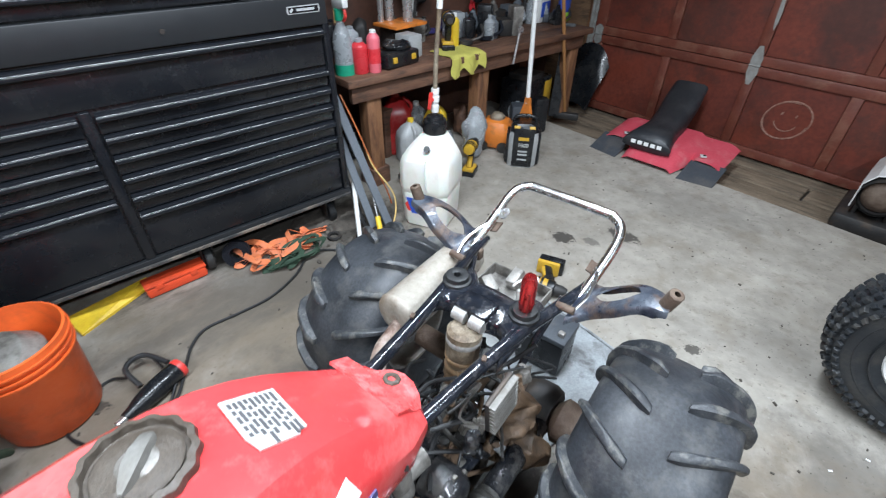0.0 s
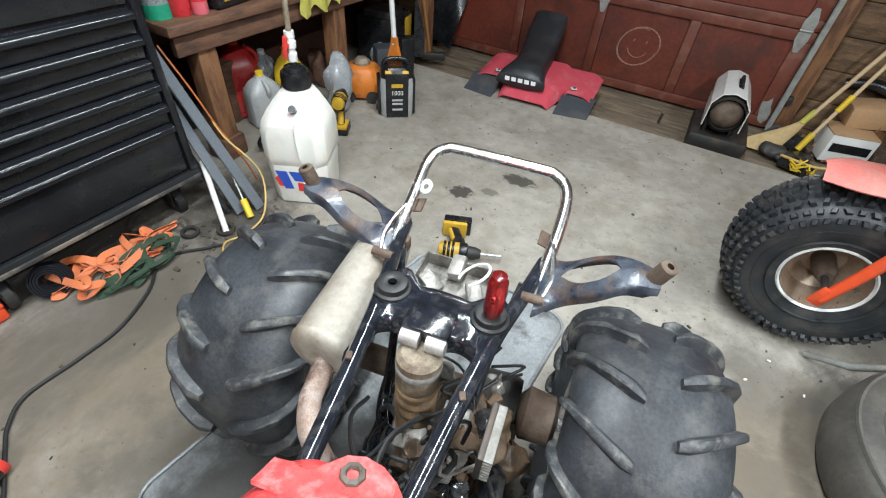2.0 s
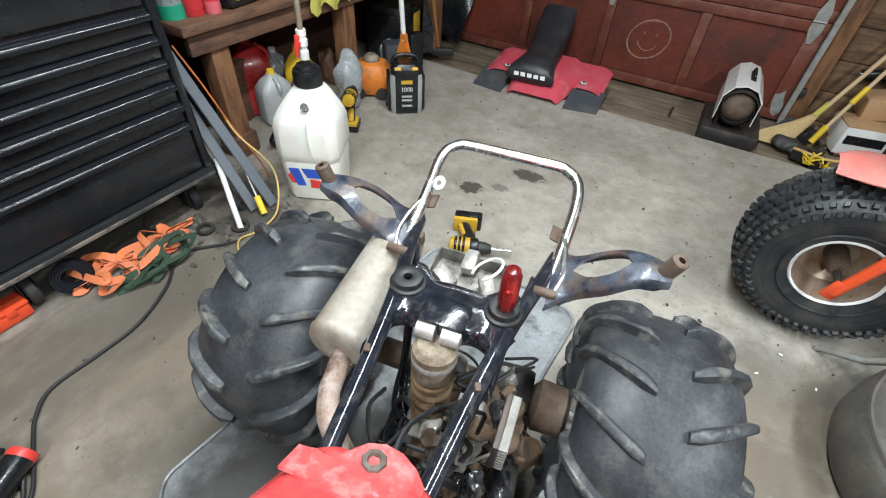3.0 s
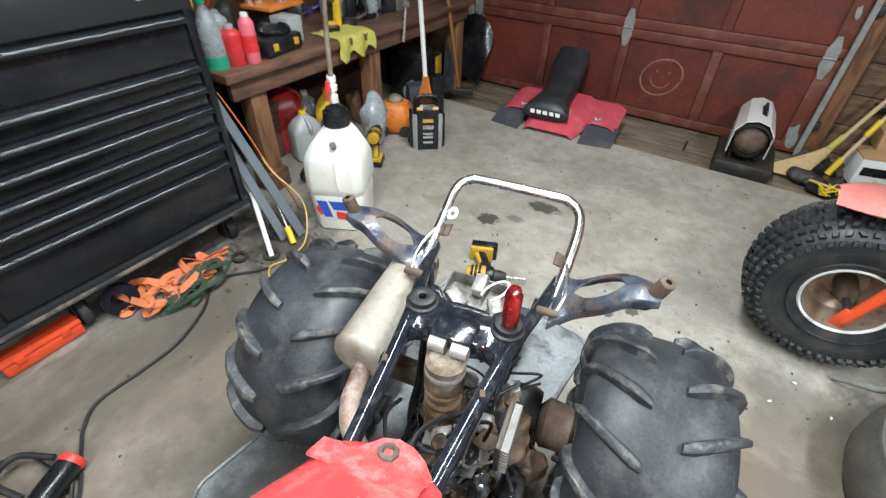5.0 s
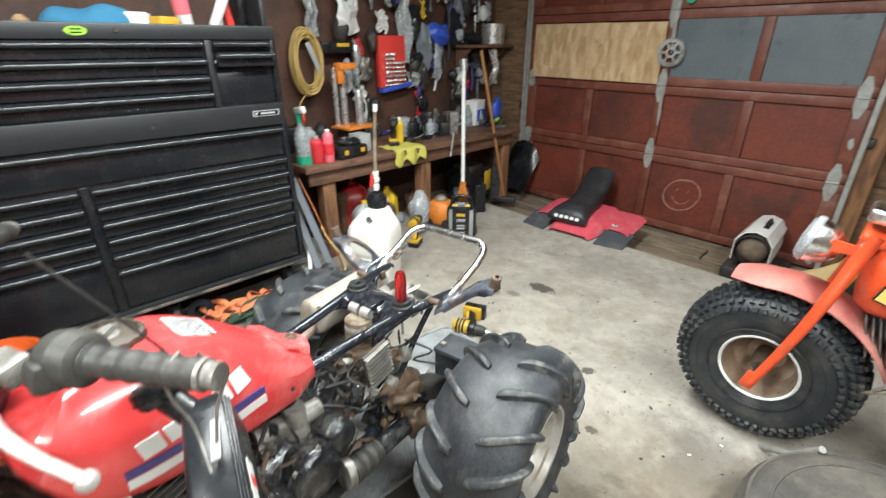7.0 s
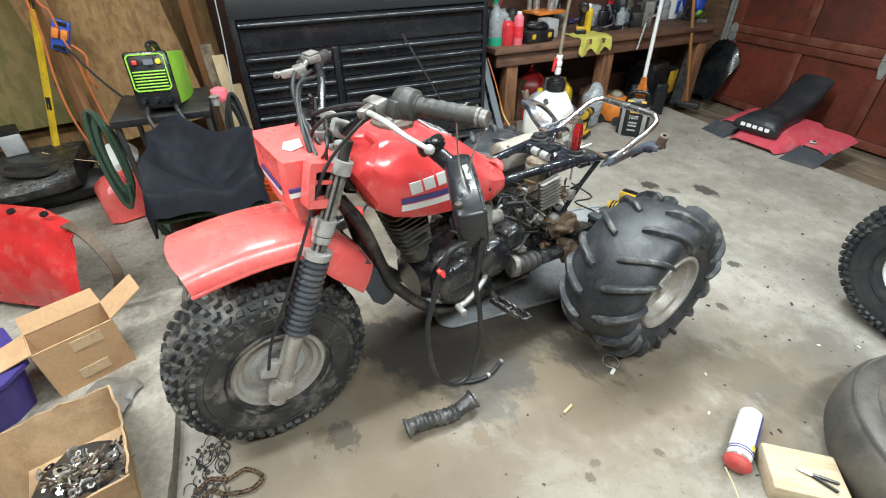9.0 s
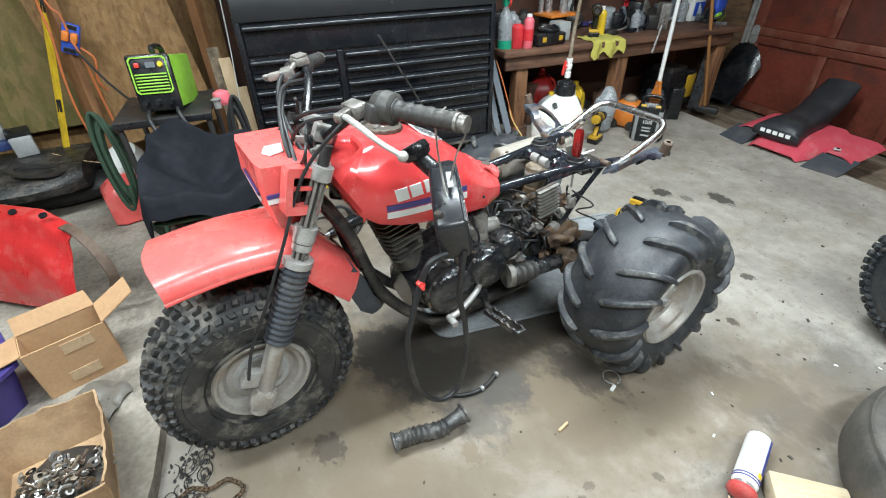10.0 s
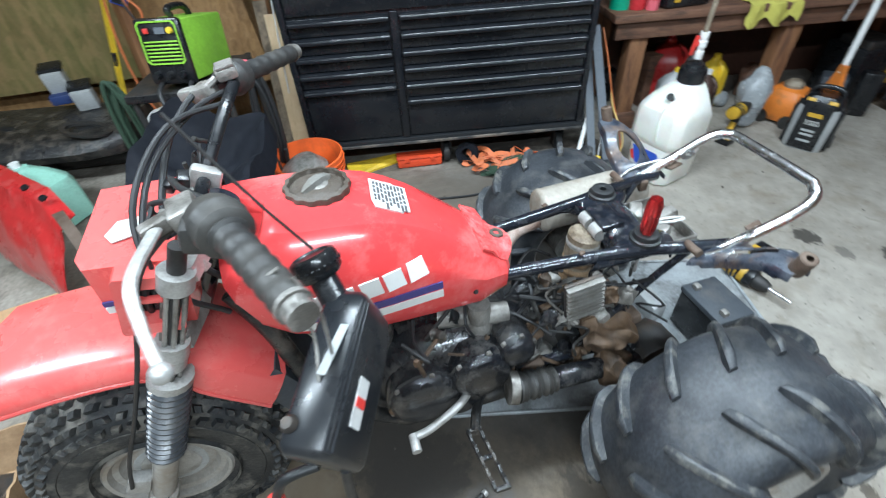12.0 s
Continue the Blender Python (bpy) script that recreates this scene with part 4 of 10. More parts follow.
def rear_wheel(v, sign):
    """A wheel on the rear axle; sign: the side that its rim shows to."""
    m = pose(0.06, v, 0.285, -90 * sign, 0, 0)
    bm = shell()
    lathe(bm, [(0.02, -0.1), (0.05, -0.1), (0.05, 0.06), (0.02, 0.06)], 20, m)
    wheel = part("wheel", bm, DIRTY_ALLOY, TRIKE)
    bm = shell()
    tyre_body(bm, 0.275, 0.285, 0.132, m)
    tyre = part("tyre", bm, RUBBER, wheel, "worn balloon tyre with curved paddle lugs")
    bm = shell()
    paddle_tread(bm, 0.275, 0.285, 0.132, m, 15, sign)
    part("tread", bm, RUBBER_LUG, tyre, "scuffed curved lugs")
    bm = shell()
    rim(bm, 0.132, 0.285, 0.5, m)
    part("rim", bm, RIM_PAINT, wheel, "dusty silver steel rim")
    for i in range(4):
        a = math.pi / 2 * i + 0.5
        bm = shell()
        lathe(bm, [(0, 0.012), (0.009, 0.012), (0.009, 0), (0, 0)], 6, m @ pose(0.055 * math.cos(a), 0.055 * math.sin(a), 0.1425 * 0.5 - 0.002))
        part("nut", bm, STEEL, wheel)


rear_wheel(0.402, 1)
rear_wheel(-0.402, -1)

# front wheel
m = pose(1.262, 0.0, 0.282, -90, 0, 0)
bm = shell()
lathe(bm, [(0.0, -0.1), (0.06, -0.1), (0.075, -0.06), (0.075, 0.05), (0.06, 0.075), (0.025, 0.085), (0, 0.085)], 28, m)
FRONT = part("wheel", bm, ALLOY, TRIKE)
bm = shell()
tyre_body(bm, 0.272, 0.215, 0.122, m, crown=0.03)
tyre = part("tyre", bm, RUBBER_MUD, FRONT, "dusty knobby balloon tyre")
bm = shell()
knob_tread(bm, 0.272, 0.215, m, 48, 0.014, 3, 0.122)
part("tread", bm, RUBBER_MUD, tyre)
bm = shell()
for r in (0.145, 0.2):
    lathe(bm, [(r, 0.1), (r + 0.003, 0.1095), (r + 0.006, 0.1)], 64, m)
part("sidewall_rib", bm, RUBBER_MUD, tyre)
bm = shell()
rim(bm, 0.122, 0.215, 0.55, m, 0.075)
part("rim", bm, RIM_PAINT, FRONT, "dusty grey pressed steel rim")
bm = shell()
lathe(bm, [(0, 0.078), (0.03, 0.078), (0.034, 0.072), (0.075, 0.072), (0.08, 0.066), (0.08, 0.03), (0, 0.03)], 36, m)
part("drum", bm, SILVER_GREY, FRONT, "grey drum brake plate")
bm = shell()
tube(bm, [(1.262, -0.16, 0.282), (1.262, 0.16, 0.282)], 0.011, 10, False)
part("front_axle", bm, STEEL, TRIKE)

# fork, from the axle up to the clamps
FB, FT = Vector((1.284, 0, 0.25)), Vector((0.984, 0, 0.905))


def fork_at(t, v):
    p = FB.lerp(FT, t)
    return Vector((p.x, v, p.z))


for v in (0.132, -0.132):
    bm = shell()
    tube(bm, [fork_at(-0.05, v), fork_at(0.05, v), fork_at(0.31, v)], 0.0245, 18, False)
    box(bm, fork_at(0.02, v), (0.06, 0.05, 0.07), (0, -27, 0), 0.012)
    leg = part("fork_leg", bm, RIM_PAINT, TRIKE, "grey cast fork slider")
    bm = shell()
    line = [fork_at(0.29 + 0.31 * i / 52, v) for i in range(53)]
    sweep(bm, line, circle(0.0335, 18), [1.08 if i % 4 in (0, 1) else 0.88 for i in range(53)])
    part("gaiter", bm, GAITER_RUBBER, leg, "black corrugated rubber gaiter")
    bm = shell()
    tube(bm, [fork_at(0.58, v), fork_at(1.02, v)], 0.013, 14, False)
    part("fork_tube", bm, DARK_METAL, leg)
    for k in range(7):
        bm = shell()
        q = k * math.tau / 7
        off = Vector((0.0155 * math.cos(q) * 0.89, 0.0155 * math.sin(q), 0.0155 * math.cos(q) * 0.456))
        tube(bm, [fork_at(0.585, v) + off, fork_at(0.94, v) + off], 0.0042, 8, False)
        part("flute", bm, DIRTY_ALLOY, leg)
    for t, r in ((0.6, 0.037), (0.66, 0.024), (0.69, 0.026)):
        bm = shell()
        tube(bm, [fork_at(t, v), fork_at(t + 0.025, v)], r, 16, False)
        part("clamp_band", bm, ALLOY, leg)
    bm = shell()
    box(bm, fork_at(0.13, v) + Vector((0.045, 0, 0.01)), (0.045, 0.03, 0.05), (0, -27, 0), 0.006)
    part("axle_lug", bm, ALLOY, leg)
for t, th in ((0.72, 0.032), (0.93, 0.028)):
    bm = shell()
    c = fork_at(t, 0)
    for v in (0.132, -0.132):
        tube(bm, [fork_at(t - 0.02, v), fork_at(t + 0.025, v)], 0.0265, 16, False)
    loft(bm, [[fork_at(t, v) + Vector(q) for q in ((-0.045 * k, 0, -th / 2), (0.03 * k, 0, -th / 2), (0.03 * k, 0, th / 2), (-0.045 * k, 0, th / 2))]
              for v, dx, k in ((-0.13, 0, 0.6), (-0.05, 0, 1), (0.05, 0, 1), (0.13, 0, 0.6))])
    part("fork_clamp", bm, ALLOY, TRIKE, "scuffed silver fork clamp")
bm = shell()
tube(bm, [(1.075, 0, 0.66), (0.935, 0, 0.9)], 0.028, 16, False)
part("steering_head", bm, FRAME_PAINT, TRIKE)
# brake and speed cables down the fork
for pts, r in (([(0.9, 0.2, 1.01), (0.97, 0.19, 0.97), (1.05, 0.15, 0.87), (1.13, 0.14, 0.7), (1.2, 0.14, 0.56), (1.265, 0.14, 0.44), (1.295, 0.15, 0.36)], 0.0042),
               ([(0.89, -0.27, 1.0), (0.96, -0.22, 1.0), (1.01, -0.12, 0.96), (1.02, 0.03, 0.9), (0.99, 0.07, 0.83), (0.95, 0.05, 0.75)], 0.0055),
               ([(0.9, -0.25, 0.99), (0.97, -0.16, 0.985), (1.03, -0.02, 0.95), (1.05, 0.12, 0.86), (1.07, 0.11, 0.78), (1.05, 0.06, 0.72)], 0.005),
               ([(0.88, 0.19, 0.995), (0.95, 0.1, 0.985), (1.0, -0.03, 0.93), (0.97, -0.07, 0.83), (0.9, -0.06, 0.74)], 0.005),
               ([(0.92, 0.12, 0.97), (1.0, 0.08, 0.96), (1.03, 0.02, 0.9), (1.0, -0.04, 0.82), (0.93, -0.03, 0.72)], 0.0045),
               ([(0.91, -0.2, 0.98), (1.0, -0.1, 0.99), (1.05, 0.04, 0.93), (1.04, 0.1, 0.82), (0.98, 0.08, 0.72)], 0.005)):
    bm = shell()
    tube(bm, pts, r, 8)
    part("cable", bm, CORD_BLACK, TRIKE)

# handlebar
GRIPS = {1: (Vector((0.868, 0.266, 1.01)), Vector((0.806, 0.388, 1.008))), -1: (Vector((0.885, -0.3, 0.992)), Vector((0.79, -0.455, 0.972)))}
bm = shell()
tube(bm, [(0.806, 0.387, 1.008), (0.868, 0.266, 1.01), (0.892, 0.18, 1.0), (0.955, 0.085, 0.925), (0.96, 0.06, 0.918), (0.96, -0.06, 0.918), (0.955, -0.085, 0.925),
          (0.905, -0.19, 0.99), (0.885, -0.3, 0.992), (0.79, -0.455, 0.972)], 0.011, 12, k=5)
BAR = part("handlebar", bm, BLACK_PLASTIC, TRIKE)
for v in (0.045, -0.045):
    bm = shell()
    box(bm, (0.96, v, 0.915), (0.05, 0.028, 0.045), (0, -27, 0), 0.008)
    part("bar_clamp", bm, ALLOY, BAR)
for sgn in (1, -1):
    a, b = GRIPS[sgn]
    along = (b - a).normalized()
    bm = shell()
    line = [a.lerp(b, i / 40) for i in range(41)]
    sweep(bm, line, circle(0.0185, 16), [1.3 if i < 2 else (1.0 + 0.05 * math.sin(i * 0.9) + 0.04 * (1 - i / 40)) for i in range(41)])
    part("grip", bm, GREY_RUBBER, BAR, "dusty ribbed rubber grip")
    bm = shell()
    tube(bm, [b, b + along * 0.006], 0.0195, 14, False)
    tube(bm, [b + along * 0.006, b + along * 0.022], 0.0165, 14, False)
    part("bar_end", bm, DIRTY_ALLOY, BAR)
    bm = shell()
    rot = along.to_track_quat("Z", "Y").to_matrix().to_4x4()
    lathe(bm, [(0.012, -0.052), (0.026, -0.052), (0.031, -0.047), (0.033, -0.034), (0.0345, -0.03), (0.0345, -0.026), (0.033, -0.022), (0.032, -0.006), (0.026, 0.0), (0.018, 0.002)], 24, Matrix.Translation(a) @ rot)
    box(bm, a - along * 0.028 + Vector((0.026, 0, -0.006)), (0.034, 0.038, 0.038), (0, -15, 0), 0.009)
    part("switch_box", bm, GREY_RUBBER, BAR, "dusty switch housing")
    bm = shell()
    c2 = a - along * 0.085 + Vector((0.02, 0, -0.008))
    box(bm, c2, (0.035, 0.05, 0.03), (0, 10, sgn * 14), 0.006)
    box(bm, c2 + Vector((0.03, sgn * 0.012, -0.004)), (0.04, 0.022, 0.02), (0, 10, sgn * 24), 0.005)
    part("lever_perch", bm, DIRTY_ALLOY, BAR)
    bm = shell()
    pts = [c2 + Vector((0.03, sgn * 0.01, -0.004)), c2 + Vector((0.05, sgn * 0.04, -0.008)), c2 + Vector((0.044, sgn * 0.09, -0.02)), c2 + Vector((0.03, sgn * 0.14, -0.035))]
    if sgn > 0:
        pts = [c2 + Vector((0.03, 0.01, -0.004)), Vector((0.962, 0.3, 1.006)), Vector((0.95, 0.352, 0.992)), Vector((0.929, 0.404, 0.977))]
    line = spline(pts, 7)
    sweep(bm, line, circle(0.007, 10, 0.7), [1.15 - 0.35 * i / len(line) for i in range(len(line))])
    lump(bm, pts[-1], (0.021, 0.021, 0.021), 0, sub=2)
    part("lever", bm, ALLOY, BAR, "pale alloy lever with a ball end")
# brake fluid reservoir block on the far side
bm = shell()
box(bm, (0.905, -0.25, 1.017), (0.04, 0.046, 0.022), (0, 8, 10), 0.006)
box(bm, (0.905, -0.25, 1.03), (0.034, 0.04, 0.006), (0, 8, 10), 0.002)
tube(bm, [(0.925, -0.235, 1.012), (0.945, -0.215, 1.0), (0.955, -0.2, 0.97)], 0.007, 8)
part("reservoir", bm, DIRTY_ALLOY, BAR)
rw = random.Random(31)
for i in range(16):
    u0, v0, z0 = rw.uniform(0.955, 1.03), rw.uniform(-0.16, 0.13), rw.uniform(0.86, 0.96)
    bm = shell()
    tube(bm, [(u0, v0, z0), (u0 + rw.uniform(-0.02, 0.03), v0 + rw.uniform(-0.05, 0.05), z0 - 0.05), (u0 + rw.uniform(0.0, 0.05), v0 + rw.uniform(-0.05, 0.05), z0 - rw.uniform(0.09, 0.17))], rw.uniform(0.0022, 0.0045), 7)
    part("wire", bm, rw.choice((CORD_BLACK, CORD_BLACK, BLACK_RUBBER, GREY_RUBBER)), BAR)
for i in range(14):
    bm = shell()
    c = (rw.uniform(0.965, 1.02), rw.uniform(-0.12, 0.1), rw.uniform(0.84, 0.93))
    box(bm, c, (rw.uniform(0.012, 0.03), rw.uniform(0.012, 0.028), rw.uniform(0.01, 0.03)), (rw.uniform(-30, 30), rw.uniform(-30, 30), rw.uniform(0, 90)), 0.003)
    part("connector", bm, rw.choice((DIRTY_ALLOY, BLACK_PLASTIC, ALLOY, BLACK_PLASTIC)), BAR)

# number plate cowl before the fork
bm = shell()
cowl = [[(1.155, -0.085, 0.905), (1.148, 0.075, 0.9), (1.15, 0.08, 0.83), (1.135, 0.07, 0.745), (1.14, -0.08, 0.745), (1.158, -0.09, 0.83)],
        [(1.15, -0.1, 0.912), (1.138, 0.092, 0.893), (1.142, 0.094, 0.83), (1.128, 0.085, 0.735), (1.13, -0.095, 0.735), (1.15, -0.1, 0.83)],
        [(1.015, -0.11, 0.905), (1.02, 0.1, 0.886), (1.02, 0.104, 0.82), (1.04, 0.085, 0.74), (1.04, -0.095, 0.74), (1.018, -0.11, 0.82)]]
loft(bm, cowl)
COWL = part("front_cowl", bm, RED_PLASTIC, TRIKE, "glossy red plastic front cowl", smooth=25, m=pose(-0.014, 0.012, -0.004))
bm = shell()
PM = pose(1.068, 0.112, 0.832, 0, -16, 6)
ring_plate(bm, [(x * 0.042, y * 0.055) for x, y in ((-0.9, -1), (0.9, -1), (1, -0.9), (1, 0.9), (0.9, 1), (-0.9, 1), (-1, 0.9), (-1, -0.9))], [(x * 0.024 + 0.002, y * 0.034) for x, y in ((-0.9, -1), (0.9, -1), (1, -0.9), (1, 0.9), (0.9, 1), (-0.9, 1), (-1, 0.9), (-1, -0.9))], 0.036, PM @ pose(0, 0.02, 0, 90, 0, 0))
pod = part("lamp_pod", bm, RED_PLASTIC, COWL, "boxy red lamp pod with an open front")
bm = shell()
box(bm, PM @ Vector((0, -0.012, 0)), (0.07, 0.006, 0.09), (0, -16, 6), 0.002)
part("pod_opening", bm, BLACK_PLASTIC, COWL)
bm = shell()
box(bm, PM @ Vector((0, 0.01, 0.006)), (0.046, 0.01, 0.01), (0, -16, 6), 0.002)
part("louvre", bm, RED_PLASTIC, COWL)
for dz, mat, h in ((0.0, NAVY, 0.009), (-0.013, WHITE, 0.011)):
    bm = shell()
    box(bm, (1.1525 + dz * 0.1, -0.01, 0.825 + dz), (0.004, 0.15, h), (0, 2, 0))
    part("stripe", bm, mat, COWL)
    bm = shell()
    box(bm, (1.127, 0.0962, 0.825 + dz), (0.03, 0.004, h), (0, 0, -3))
    part("stripe", bm, mat, COWL)
bm = shell()
slab(bm, [(-0.03, -0.02), (0.01, -0.026), (0.03, 0.0), (0.022, 0.022), (-0.012, 0.02)], 0.002, pose(1.09, 0.02, 0.8995, -5.5, 0, 15))
part("sticker", bm, PAPER_WHITE, COWL, "torn pale sticker")

# front fender
bm = shell()
rows = []
for i in range(15):
    t = i / 14
    u = 1.412 - 0.472 * t
    z = 0.694 + 0.014 * math.sin(math.pi * min(1, t / 0.7)) - 1.15 * max(0, 1.085 - u)
    hw = 0.125 - 0.035 * max(0, t - 0.6)
    deep = min(1, max(0, (t - 0.55) / 0.25))
    row = []
    for j in range(13):
        s = (-1, -1, -0.9, -0.8, -0.4, -0.2, 0, 0.2, 0.4, 0.8, 0.9, 1, 1)[j]
        side = (1.6 if j in (0, 12) else 1.0 if j in (1, 11) else 0.35 if j in (2, 10) else 0)
        row.append((u - 0.02 * s * s * (1 - t) + 0.03 * deep * side, hw * s, z - 0.01 * s * s - (0.026 + 0.012 * deep) * side + (0.004 * (1 - abs(s) / 0.4) if abs(s) < 0.4 else 0)))
    rows.append(row)
sheet(bm, rows, 0.004)
bead = [[(r[j][0], r[j][1], r[j][2]) for r in rows] for j in (0, 12)]
FENDER = part("front_fender", bm, RED_PLASTIC, TRIKE, "glossy red front fender", smooth=60)
for line in bead:
    bm = shell()
    tube(bm, line, 0.0055, 8, k=2)
    part("rolled_edge", bm, RED_PLASTIC, FENDER)
bm = shell()
flap = [(0.99, 0.545, 1), (0.965, 0.49, 1), (0.945, 0.42, 0.95), (0.915, 0.372, 0.8), (0.9, 0.362, 0.7)]
front = [(0.05, 1.02), (0.028, 1.04), (0.0, 0.9), (0.0, 0.4), (0.0, 0.0), (0.0, -0.4), (0.0, -0.9), (0.028, -1.04), (0.05, -1.02)]
sheet(bm, [[(u - 0.035 + d * k, v * 0.1 * k, z - d * 0.6 * k) for u, z, k in flap] for d, v in front], 0.005)
part("mud_flap", bm, GREY_FLAP, FENDER, "dark grey mud flap")

# fuel tank
bm = shell()
tank = [(0.444, 0.07, 0.622, 0.674, 4.5), (0.456, 0.09, 0.602, 0.688, 5.5), (0.51, 0.108, 0.588, 0.722, 5.5), (0.57, 0.116, 0.592, 0.775, 5.0), (0.62, 0.124, 0.598, 0.814, 4.6), (0.66, 0.132, 0.606, 0.838, 4.4),
        (0.7, 0.14, 0.614, 0.855, 4.2), (0.75, 0.148, 0.624, 0.866, 4.0), (0.82, 0.152, 0.642, 0.874, 3.8), (0.88, 0.15, 0.665, 0.878, 3.8), (0.925, 0.142, 0.702, 0.88, 3.8), (0.95, 0.134, 0.76, 0.878, 3.4), (0.962, 0.115, 0.79, 0.871, 3.0), (0.966, 0.08, 0.81, 0.856, 2.4)]
TANK_SECTION = ((0.0, 1.0), (0.36, 1.0), (0.62, 0.975), (0.74, 0.91), (0.93, 0.69), (0.99, 0.6), (1.0, 0.42), (0.97, 0.2), (0.88, 0.07), (0.6, 0.0), (0.0, 0.0))


def tank_ring(u, w, lo, hi):
    back = 0.6 * max(0, u - 0.825)
    right = [Vector((u - back * k * k, w * x, lo + (hi - lo) * k)) for x, k in TANK_SECTION]
    return right + [Vector((u, -p.y, p.z)) for p in right[-2:0:-1]]


loft(bm, [tank_ring(u, w, lo, hi) for u, w, lo, hi, pw in tank])
TANK = part("fuel_tank", bm, RED_TANK, TRIKE, "scuffed glossy red fuel tank", smooth=24)
bm = shell()
lip = []
for v, reach, up in ((-0.086, 0.474, 0.0), (-0.072, 0.464, 0.002), (-0.06, 0.462, 0.003), (-0.046, 0.468, 0.002), (-0.03, 0.45, 0.0), (-0.012, 0.432, -0.001), (0.01, 0.425, -0.002), (0.034, 0.428, -0.002), (0.056, 0.438, -0.006), (0.072, 0.452, -0.014)):
    lip.append([(0.505, v, 0.7205 - 0.12 * max(0, abs(v) - 0.06)), (0.482, v, 0.7045), (0.47, v, 0.6975 + up), ((0.47 + reach) / 2, v * 0.99, 0.692 + up), (reach, v * 0.97, 0.685 + up)])
sheet(bm, lip, 0.005)
part("tank_lip", bm, RED_WORN, TANK, "tank lip rubbed pink and white")
bm = shell()
lathe(bm, [(0.007, 0), (0.015, 0), (0.0165, 0.004), (0.015, 0.007), (0.009, 0.008), (0.007, 0.004)], 8, pose(0.452, 0.006, 0.6905, 0, -14, 0))
part("mount_rubber", bm, GRIME, TANK, "dull brown mount washer")
bm = shell()
lathe(bm, [(0, 0.003), (0.0075, 0.003), (0.0075, -0.002), (0, -0.002)], 14, pose(0.452, 0.006, 0.6905, 0, -14, 0))
part("mount_bolt", bm, DARK_METAL, TANK)
bm = shell()
lathe(bm, [(0.058, -0.006), (0.062, 0.004), (0.06, 0.013), (0.052, 0.015), (0.048, 0.006), (0, 0.004)], 96, pose(0.785, -0.022, 0.867, 0, -4, 0))
for q in bm.verts:
    du, dv = q.co.x - 0.785, q.co.y + 0.022
    if math.hypot(du, dv) > 0.05:
        k = 0.95 * (1 + 0.03 * math.cos(14 * math.atan2(dv, du)))
        q.co.x, q.co.y = 0.785 + du * k, -0.022 + dv * k
part("filler_ring", bm, GRIME, TANK, "grimy filler neck ring")
bm = shell()
cap_m = pose(0.785, -0.022, 0.869, 0, -4, 20)
n = 48
lathe(bm, [(0.043, 0.0), (0.044, 0.006), (0.04, 0.009), (0.022, 0.01), (0, 0.011)], n, cap_m)
CAP = part("filler_cap", bm, GRIME, TANK, "grimy dark filler cap")
bm = shell()
lathe(bm, [(0, 0.013), (0.016, 0.013), (0.022, 0.009), (0.022, 0.004)], 28, cap_m)
part("cap_boss", bm, DIRTY_ALLOY, CAP, "dull alloy cap boss")
bm = shell()
loft(bm, [[cap_m @ pose(0, 0, 0, 0, 0, 25) @ Vector((x, y * w, z)) for y, z in ((-1, 0.01), (1, 0.01), (0.7, h), (-0.7, h))] for x, w, h in ((-0.034, 0.004, 0.013), (-0.028, 0.009, 0.017), (-0.008, 0.012, 0.022), (0.008, 0.012, 0.022), (0.028, 0.007, 0.017), (0.036, 0.003, 0.013))])
part("cap_lever", bm, REG_GREY, CAP, "silver folding cap lever", smooth=60)
bm = shell()
LM = pose(0.664, 0.009, 0.8415, 0, -27, -4)
slab(bm, [(-0.036, -0.043), (-0.012, -0.043), (-0.012, -0.046), (0.036, -0.046), (0.036, 0.02), (0.03, 0.043), (-0.022, 0.043), (-0.024, 0.036), (-0.036, 0.036)], 0.0025, LM @ pose(0, 0, -0.001))
lab = part("warning_label", bm, PAPER_WHITE, TANK, "worn white warning label")
rl = random.Random(4)
for i in range(9):
    v = -0.039
    while v < 0.024:
        w = rl.uniform(0.006, 0.022)
        bm = shell()
        slab(bm, [(-0.0024, 0), (0.0024, 0), (0.0024, w), (-0.0024, w)], 0.0008, LM @ pose(0.028 - 0.007 * i, v, 0.0013))
        part("print_bar", bm, LABEL_GREY, lab)
        v += w + 0.004
MARKS = ([(-0.014, -0.017), (0.021, -0.017), (0.015, 0.017), (-0.02, 0.017)],
         [(-0.014, -0.017), (0.02, -0.017), (0.013, 0.017), (-0.021, 0.017)]) * 2 + ([(-0.016, -0.017), (0.021, -0.017), (0.012, 0.017), (-0.019, 0.017)],)


def tank_side(u, z):
    """Half width of the tank at u and z."""
    for (u0, w0, l0, h0, p0), (u1, w1, l1, h1, p1) in zip(tank, tank[1:]):
        if u0 <= u <= u1:
            t = (u - u0) / (u1 - u0)
            w, lo, hi, pw = (a + (b - a) * t for a, b in ((w0, w1), (l0, l1), (h0, h1), (p0, p1)))
            k = (z - lo) / (hi - lo)
            for (xa, ka), (xb, kb) in zip(TANK_SECTION, TANK_SECTION[1:]):
                if kb <= k <= ka and ka > kb:
                    return w * (xb + (xa - xb) * (k - kb) / (ka - kb))
    return 0.1


